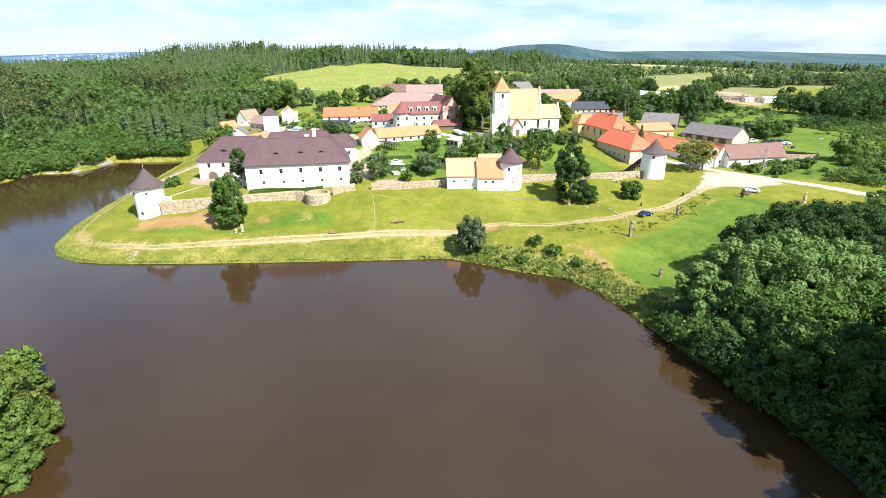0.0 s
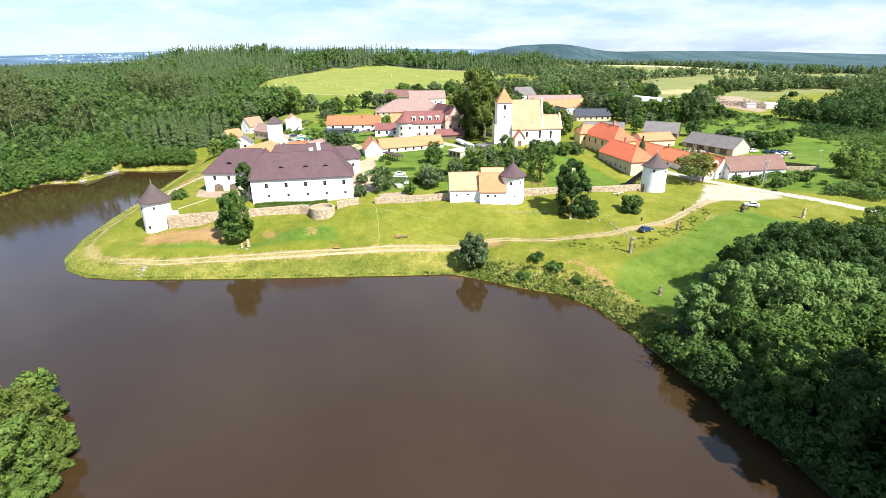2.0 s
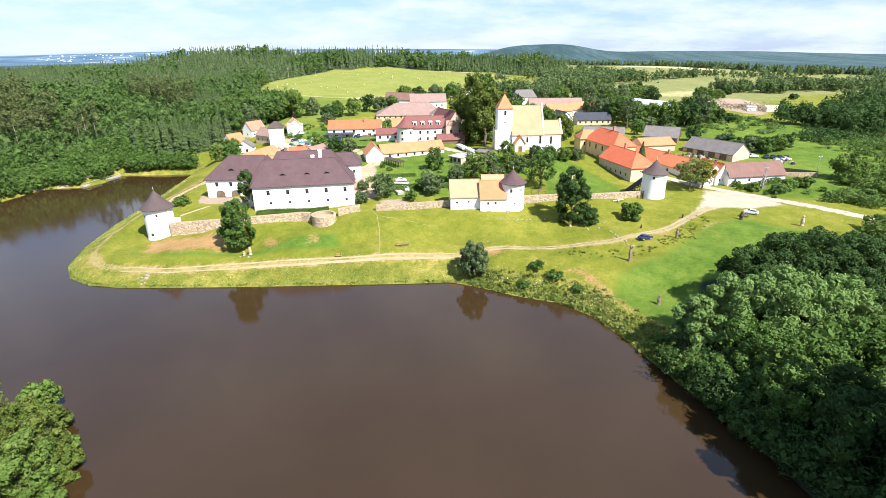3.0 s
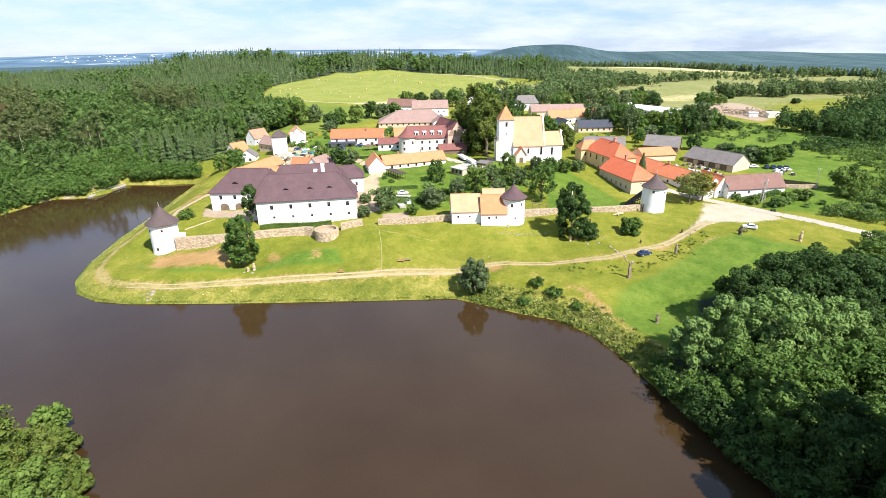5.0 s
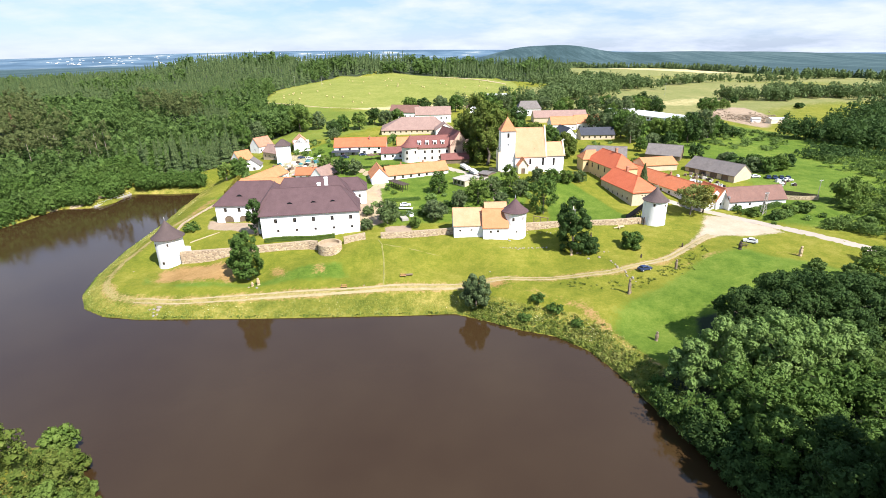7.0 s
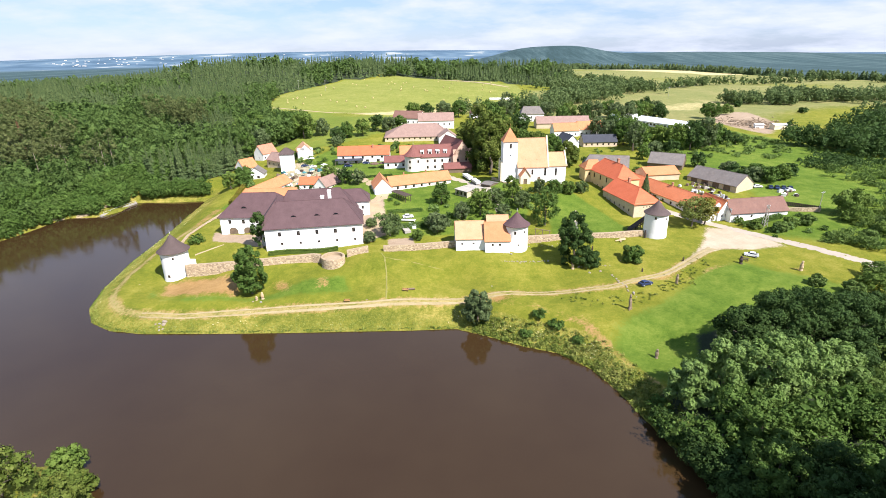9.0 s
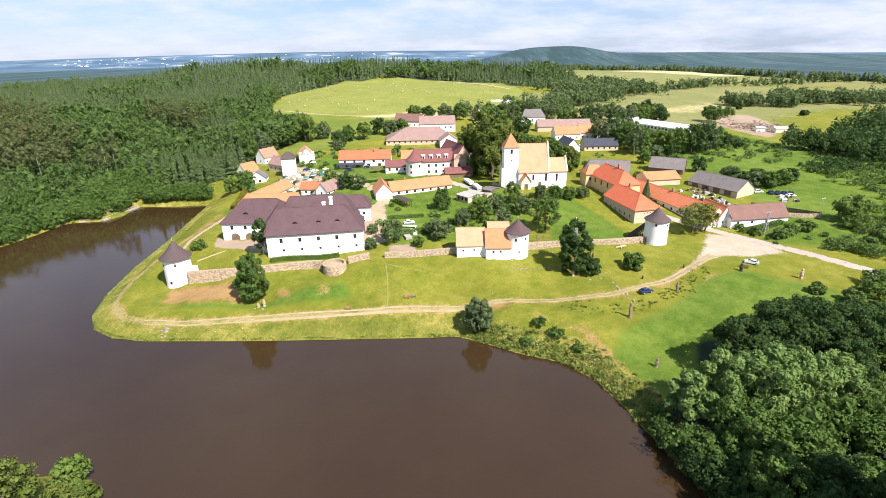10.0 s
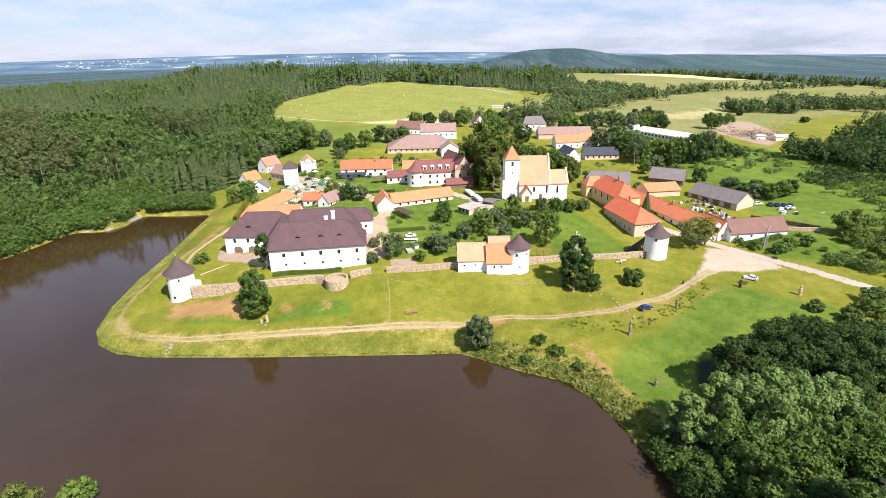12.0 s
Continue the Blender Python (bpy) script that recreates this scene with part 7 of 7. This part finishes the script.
for k, (x, y, h, r) in enumerate([(-62, 60, 15, 6), (-59, 54, 14.5, 5.5), (-66, 51, 15, 6), (-59.5, 46, 13, 6), (-73, 62, 14, 6), (-62, 38, 13, 6), (-76, 48, 14, 6.5), (-55.5, 51, 7.5, 4), (-57, 58.5, 7.6, 3.5), (-61, 63, 6, 3.5), (-66, 68, 6.5, 4), (-71, 73, 6.5, 4)]):
    tree("leafy green tree on the near bank", x - 1.0, y, h - (3.7 if h > 7.6 else 1.8), r * 0.92, (LEAF_LIME, LEAF_GREEN)[k % 2], 0.23 if x > -63 else 0.42, 10500 if x > -63 else 2600, 0.02, 32, 300 + k, "near bank trees")
for k, (x, y, h, r) in enumerate([(112, 130, 4, 3), (120, 134, 5, 4), (126, 140, 5, 4), (132, 134, 6, 5), (106, 136, 3, 2.5), (140, 140, 6, 5), (118, 124, 5, 4), (150, 182, 6, 5), (158, 176, 6, 5), (164, 186, 7, 5),
                                  (172, 178, 6, 5), (150, 170, 5, 4), (142, 166, 4, 3.5), (184, 200, 6, 5), (170, 206, 4, 4), (190, 190, 4, 5), (120, 178, 3, 3), (126, 182, 3, 3), (132, 182, 3.5, 3), (113, 182, 3, 2.5)]):
    bush("dense leafy bush beside the road", x, y, h, r, (LEAF_THICKET, LEAF_GREEN)[k % 2], 0.40, 1900, 20 + k, "roadside bushes")


# ---- shrubs along the grove's shore ----
rngs = np.random.default_rng(17)
for k in range(46):
    f = k / 45
    x = float(np.interp(f, (0, 0.25, 0.5, 0.75, 1), (42.6, 46.6, 50.2, 53.0, 56.0))) + rngs.uniform(0.4, 2.6)
    y = float(np.interp(f, (0, 0.25, 0.5, 0.75, 1), (90, 76, 64, 50, 30))) + rngs.normal(0, 0.8)
    h = rngs.uniform(2.0, 3.5) if f < 0.2 else rngs.uniform(4.0, 8.0)
    # dark leaf colour here stands in for the deep shade under the grove
    bush("dense green alder shrub over the water's edge", x, y, h, h * 0.5 + 1.0, (LEAF_MID if f < 0.25 else LEAF_DARK, LEAF_DARK, LEAF_DARK)[k % 3], 0.34, 900, 100 + k, "shore shrubs")
for k, (x, y, h) in enumerate([(57, 83, 9), (62, 80, 9), (70, 80, 9), (60, 94, 8), (76, 82, 8), (84, 84, 7), (54, 93, 6), (66, 95, 8)]):
    bush("dense alder bush filling the grove", x, y, h, h * 0.6, LEAF_MID, 0.45, 1600, 160 + k, "grove bushes")


# ---- woods ----
def woods(name, label, spots, make, mat, seed, thick=5.0, cap=420):
    """Many trees as one mass. spots: x, y, height, radius."""
    rng = np.random.default_rng(seed)
    out = []
    base = height(spots[:, 0], spots[:, 1])
    for (x, y, h, r), z in zip(spots, base):
        far = math.hypot(x, y)
        leaf = min(4.0, max(0.55, far * 0.0022))
        q = make(rng, h, r, leaf, int(min(cap, max(60, thick * 1.2 * (r * h) / leaf ** 2))))
        out.append(q + np.array((x, y, z)))
    return single(name, quads_mesh(name, np.concatenate(out), mat), None, label, "woods", kind="stuff")


rngw = np.random.default_rng(9)
n_try = 260000
wx, wy = rngw.uniform(-900, 200, n_try), rngw.uniform(60, 1150, n_try)
keep = inside_of(wx, wy, WEST_EDGE) & (np.abs(np.degrees(np.arctan2(wx, wy))) < 47)
wx, wy = wx[keep], wy[keep]
order = np.argsort(np.hypot(wx, wy))
cells, chosen = {}, []
for k in order:
    gap = 3.3 + 0.0060 * math.hypot(wx[k], wy[k])
    cell = (int(wx[k] // gap), int(wy[k] // gap))
    if cell not in cells:
        cells[cell] = k
        chosen.append(k)
wx, wy = wx[chosen], wy[chosen]
kind_noise = np.array([noise.noise((a * 0.012, b * 0.012, 7.0)) for a, b in zip(wx, wy)])
edge_gap = line_gap(wx, wy, WEST_EDGE[:16])
leafy = (kind_noise > np.where((wx > -262) & (wx < -135) & (wy > 285) & (wy < 480), -0.22, np.where(wy < 480, 0.04, 0.16))) | ((edge_gap < 22) & (wy > 140) & (wy < 440) & ((wy < 276) | (wy > 345)))
piney = ~leafy & (wx < -190) & (wy < 420)
tall_noise = np.array([noise.noise((a * 0.02, b * 0.02, 2.0)) for a, b in zip(wx, wy)])
tall = np.where(leafy, rngw.uniform(11, 19, len(wx)), rngw.uniform(14, 22, len(wx)) + tall_noise * 4)
tall = np.where((edge_gap < 9) & leafy & (wy < 290), tall * 0.6, tall)
tall = np.where(piney, tall + 8, tall) + np.clip((wy - 780) / 80, 0, 1) * np.clip((wx + 480) / 80, 0, 1) * 5.0
rad = np.where(leafy, tall * rngw.uniform(0.30, 0.40, len(wx)), rngw.uniform(2.1, 3.3, len(wx)))
spots = np.stack([wx, wy, tall, rad], 1)
crowded = leafy & (rngw.uniform(0, 1, len(wx)) < 0.5) & (edge_gap > 9)
spots, leafy, piney, edge_gap, wx = spots[~crowded], leafy[~crowded], piney[~crowded], edge_gap[~crowded], wx[~crowded]
spots[leafy, 3] *= 1.2
woods("broadleaf_wood", "mixed green broadleaf trees of the hillside wood", spots[leafy], lambda rng, h, r, leaf, n: crown_quads(rng, h, r, leaf, n, 0.02, 9, 3), LEAF_WOOD, 11)


def conifers(name, label, rows, mat, seed, low, power):
    """Many conifers as one mass, with more whorls on the nearer ones."""
    rng = np.random.default_rng(seed)
    far = np.hypot(rows[:, 0], rows[:, 1])
    out = []
    for lo, hi, tiers, sides in ((0, 420, 17, 14), (420, 620, 11, 12), (620, 5000, 7, 8)):
        mine = rows[(far >= lo) & (far < hi)].copy()
        mine[:, 3] *= 1.0 if hi < 500 else 1.2 if hi < 700 else 1.6
        if len(mine):
            out.append(spruce_skirts(rng, mine, height(mine[:, 0], mine[:, 1]), tiers, sides, low, power))
    return single(name, quads_mesh(name, np.concatenate(out), mat), None, label, "woods", kind="stuff")


conifers("spruce_wood", "dense dark spruce forest on the hill", spots[~leafy & ~piney], NEEDLE, 12, 0.08, 0.85)
dead = piney & (rngw.uniform(0, 1, len(wx)) < 0.035)
woods("pine_wood", "tall pine forest beside the pond", spots[piney & ~dead], lambda rng, h, r, leaf, n: crown_quads(rng, h, r * 1.05, 0.62, 620, 0.34, 15, 3), NEEDLE_PINE, 13)
conifers("dead_conifers", "browned dead conifers standing in the forest", spots[dead], NEEDLE_DEAD, 20, 0.2, 0.7)
stems = Shape()
for (x, y, h, r) in spots[piney & (edge_gap < 45)]:
    z = float(height(x, y))
    stems.beam((x, y, z - 0.5), (x + rngw.normal(0, 0.4), y, z + h * 0.8), 0.2, 5, 0.12)
single("pine_trunks", stems, PINE_BARK, "pale bare pine trunks at the forest edge", "tree trunks", kind="stuff")
ux, uy = rngw.uniform(-330, -180, 9000), rngw.uniform(120, 420, 9000)
keep = inside_of(ux, uy, WEST_EDGE) & (line_gap(ux, uy, WEST_EDGE[:12]) < 75) & (shore_gap(ux, uy) > 2)
ux, uy = ux[keep][:1500], uy[keep][:1500]
uh = rngw.uniform(3, 7, len(ux))
woods("undergrowth", "dense shrubs under the forest trees", np.stack([ux, uy, uh, uh * 0.5], 1), lambda rng, h, r, leaf, n: crown_quads(rng, h, r, leaf * 1.2, min(n, 50), 0.0, 6, 3), LEAF_DARK, 17)
# undergrowth along the western shore and round the cove
fringe = []
for (ax, ay), (bx, by), wide, n, lo, hi in [((-200, 150), (-198, 205), 7, 60, 4, 9), ((-198, 205), (-193, 240), 6, 60, 4, 9), ((-204, 160), (-200, 240), 9, 90, 7, 13), ((-193, 240), (-184, 262), 6, 36, 5, 9), ((-186, 264), (-176, 284), 8, 36, 6, 11),
                                            ((-167, 264.4), (-135, 267.6), 4, 90, 5, 9), ((-196.5, 203), (-192.8, 222), 4, 50, 4, 8), ((-192.8, 222), (-190.0, 236), 4, 40, 4, 8), ((-189, 236.9), (-176.5, 237.2), 5, 60, 4, 8), ((-173, 246), (-173.5, 262), 4, 40, 4, 8), ((-150, 304), (-176, 292), 8, 40, 6, 11), ((-118, 268), (-110, 262), 5, 14, 4, 8)]:
    u, v = rngw.uniform(0, 1, n), rngw.normal(0, wide / 2, n)
    dx, dy = bx - ax, by - ay
    ln = math.hypot(dx, dy)
    h = rngw.uniform(lo, hi, n)
    fringe.append(np.stack([ax + dx * u - dy / ln * np.abs(v), ay + dy * u + dx / ln * np.abs(v), h, h * rngw.uniform(0.36, 0.48, n)], 1))
px, py = rngw.uniform(-197, -146, 900), rngw.uniform(236, 302, 900)
keep = inside_of(px, py, [(-197, 236), (-184, 238), (-177, 250), (-173, 268), (-160, 282), (-146, 298), (-186, 302)])
px, py = px[keep], py[keep]
h = rngw.uniform(4, 9, len(px))
fringe.append(np.stack([px, py, h, h * 0.45], 1))
fringe = np.concatenate(fringe)
fringe = fringe[shore_gap(fringe[:, 0], fringe[:, 1]) > -0.6]
woods("shore_thicket", "light green shrubs and young trees along the far shore", fringe, lambda rng, h, r, leaf, n: crown_quads(rng, h, r, leaf * 0.85, min(n, 230), 0.0, 7, 3), LEAF_MID, 15)
# belts of trees among the eastern fields
belts = []
for (ax, ay), (bx, by), wide, n in [((100, 560), (170, 640), 30, 110), ((140, 640), (265, 740), 34, 150), ((150, 720), (230, 850), 60, 200), ((265, 730), (400, 835), 8, 44), ((400, 835), (690, 985), 12, 56), ((690, 985), (720, 880), 10, 20),
                                    ((305, 588), (345, 600), 14, 40), ((350, 575), (372, 600), 14, 30), ((370, 635), (460, 600), 26, 110), ((460, 600), (560, 640), 30, 80), ((226, 312), (250, 294), 18, 60), ((212, 332), (250, 316), 16, 40), ((232, 261), (192, 284), 24, 80), ((250, 318), (330, 330), 28, 120), ((245, 296), (330, 290), 20, 70),
                                    ((280, 365), (330, 392), 20, 60), ((365, 465), (420, 450), 24, 50), ((188, 258), (214, 284), 6, 30), ((190, 246), (230, 236), 12, 40), ((188, 226), (240, 205), 18, 70), ((170, 208), (215, 196), 14, 50),
                                    ((146, 186), (178, 176), 10, 40), ((128, 168), (150, 152), 6, 30), ((150, 170), (200, 150), 22, 80), ((140, 142), (190, 110), 18, 60), ((160, 130), (230, 100), 30, 70), ((70, 500), (110, 540), 18, 50), ((10, 500), (70, 520), 10, 26)]:
    u = rngw.uniform(0, 1, n)
    v = rngw.normal(0, wide / 2, n)
    dx, dy = bx - ax, by - ay
    ln = math.hypot(dx, dy)
    h = rngw.uniform(7, 16, n) * (0.27 if ay < 262 else 0.9 if 200 < ax < 346 and ay > 290 and ay < 335 else 1.0)
    belts.append(np.stack([ax + dx * u - dy / ln * v, ay + dy * u + dx / ln * v, h, h * rngw.uniform(0.32, 0.45, n) * (1.9 if ay < 262 else 1.0)], 1))
belts = np.concatenate(belts)
copse = (belts[:, 1] > 262) & (belts[:, 1] < 420)
woods("copse", "dark leafy copse beside the open field", belts[copse], lambda rng, h, r, leaf, n: crown_quads(rng, h, r, leaf, n, 0.02, 10, 3), LEAF_DARK, 18, 2.8, 260)
low = belts[:, 1] <= 262
woods("thicket", "low light green willow thicket beside the field", belts[low], lambda rng, h, r, leaf, n: crown_quads(rng, h, r, leaf * 0.62, int(n * 1.9), -0.1, 14, 3), LEAF_THICKET, 19, 3.4, 170)
woods("tree_belt", "hedgerow trees and copses between the fields", belts[~copse & ~low], lambda rng, h, r, leaf, n: crown_quads(rng, h, r, leaf, n, 0.02, 10, 3), LEAF_BELT, 14, 3.4, 190)


# rough scrub between the farm and the clearing
sx, sy = rngw.uniform(112, 225, 700), rngw.uniform(286, 412, 700)
keep = inside_of(sx, sy, [(116, 296), (150, 292), (178, 288), (205, 300), (212, 338), (200, 392), (168, 404), (126, 392), (118, 340)])
sx, sy = sx[keep][:230], sy[keep][:230]
sh = rngw.uniform(0.8, 2.6, len(sx))
woods("scrub", "rough scrub and tall weeds beyond the farm", np.stack([sx, sy, sh, sh * rngw.uniform(0.8, 1.3, len(sx))], 1), lambda rng, h, r, leaf, n: crown_quads(rng, h, r, leaf * 0.6, 110, -0.2, 6, 3), LEAF_THICKET, 22)

# the edge of the far plain's forest
edge_pts = [(180, 1250), (390, 1700), (403, 1540), (593, 1455), (631, 1235), (675, 1100), (722, 1005), (790, 900), (900, 850)]
far_edge = []
for (ax, ay), (bx, by) in zip(edge_pts, edge_pts[1:]):
    n = int(math.hypot(bx - ax, by - ay) / 2.2)
    u, v = rngw.uniform(0, 1, n), rngw.uniform(0, 26, n)
    ln = math.hypot(bx - ax, by - ay)
    h = rngw.uniform(10, 18, n)
    far_edge.append(np.stack([ax + (bx - ax) * u - (by - ay) / ln * v * -1, ay + (by - ay) * u + (bx - ax) / ln * v, h, h * 0.34], 1))
conifers("far_forest_edge", "dark edge of the distant plain forest", np.concatenate(far_edge), NEEDLE, 16, 0.0, 0.6)

# lone trees on the meadow and in the fields
for k, (x, y, h, r) in enumerate([(-3, 893, 12, 9), (6, 900, 9, 6), (420, 700, 8, 5), (300, 560, 6, 4), (330, 500, 5, 4), (380, 480, 5, 6), (410, 470, 4, 5), (190, 560, 5, 3), (205, 555, 5, 3), (215, 552, 4, 3)]):
    tree("lone leafy tree in the open fields", x, y, h, r, LEAF_DARK, 1.1, 700, 0.0, 12, 400 + k, "field trees")

# ---- rough growth on the banks ----
rngb = np.random.default_rng(31)
n = 620000
bx, by = rngb.uniform(-125, 62, n), rngb.uniform(76, 240, n)
g = shore_gap(bx, by)
odds = np.where(bx > 6, np.clip(1.2 - g / 7, 0, 1), np.clip(0.55 - g / 16, 0, 1)) * (g > 0.05)
pick = rngb.uniform(0, 1, n) < odds
bx, by, g = bx[pick], by[pick], g[pick]
bz = height(bx, by)
tuft = np.where(bx > 6, 0.38, 0.22) * rngb.uniform(0.5, 1.4, len(bx)) * np.where(g < 2, 1.3, 1.0)
q = leaf_quads(np.stack([bx, by, bz + tuft * 0.35], 1), np.tile(np.array((0.2, -0.5, 0.6)), (len(bx), 1)), tuft, rngb)
patch = np.array([noise.noise((x * 0.11, y * 0.11, 9.0)) for x, y in zip(bx, by)])
fl = np.nonzero((patch > 0.16) & (g > 1.5) & (rngb.uniform(0, 1, len(bx)) < 0.16))[0]
q2 = leaf_quads(np.stack([bx[fl], by[fl], bz[fl] + 0.4], 1), np.tile(np.array((0.0, -0.3, 0.9)), (len(fl), 1)), rngb.uniform(0.1, 0.34, len(fl)), rngb, 1.0)
single("bank_flowers", quads_mesh("bank_flowers", q2, FLOWER), None, "pale yellow wild flowers on the bank", "flowers", kind="stuff")
single("bank_weeds", quads_mesh("bank_weeds", q, WEED), None, "tall weeds and sedge on the pond bank", "weeds", kind="stuff")
clumps, sedge = [], []
for k in rngb.choice(len(bx), 1250, replace=False):
    if bx[k] > 6:
        h = rngb.uniform(0.3, 0.85) * (1.0 if bx[k] > 6 else 0.8)
        clumps.append(crown_quads(rngb, h, h * rngb.uniform(0.9, 1.5), 0.24, 34, -0.2, 5) + np.array((bx[k], by[k], bz[k])))
strip = [(34, 134.5), (46, 132.5), (54, 132.5), (66, 139.5), (74, 145.5), (82, 152)]
for k in range(100):
    u = rngb.uniform(0, len(strip) - 1.001)
    (ax, ay), (cx, cy) = strip[int(u)], strip[int(u) + 1]
    x, y = ax + (cx - ax) * (u % 1) + rngb.normal(0, 1.5), ay + (cy - ay) * (u % 1) + rngb.normal(0, 2.2)
    h = rngb.uniform(0.15, 0.42)
    clumps.append(crown_quads(rngb, h, h * rngb.uniform(0.9, 1.6), 0.22, 34, -0.2, 5) + np.array((x, y, float(height(x, y)))))
single("nettle_clumps", quads_mesh("nettle_clumps", np.concatenate(clumps[::2]), LEAF_LIME), None, "light green nettle clumps on the bank", "weeds", kind="stuff")
single("weed_clumps", quads_mesh("weed_clumps", np.concatenate(clumps[1::2]), WEED), None, "green nettle and sedge clumps on the bank", "weeds", kind="stuff")
ex, ey = rngb.uniform(-130, 62, 260000), rngb.uniform(76, 240, 260000)
eg = shore_gap(ex, ey)
edge = (eg > -0.1) & (eg < 0.5) & (np.sin(ex * 0.9) + np.sin(ey * 0.7 + ex * 0.31) > -0.5)
ex, ey = ex[edge], ey[edge]
qs = leaf_quads(np.stack([ex, ey, np.maximum(height(ex, ey), 0) + 0.25], 1), np.tile(np.array((0.0, -0.9, 0.3)), (len(ex), 1)), rngb.uniform(0.3, 0.6, len(ex)), rngb)
single("shore_sedge", quads_mesh("shore_sedge", qs, LEAF_LIME), None, "green sedge hanging over the water's edge", "sedge", kind="stuff")
for k, (x, y, h, r) in enumerate([(24.6, 126.5, 2.4, 2.0), (28.7, 122.5, 2.2, 2.2), (33.5, 116.5, 1.6, 1.8), (20.5, 121.0, 1.5, 1.8)]):
    bush("low green shrub on the rough bank", x, y, h, r, LEAF_MID, 0.32, 700, 700 + k, "bank shrubs")
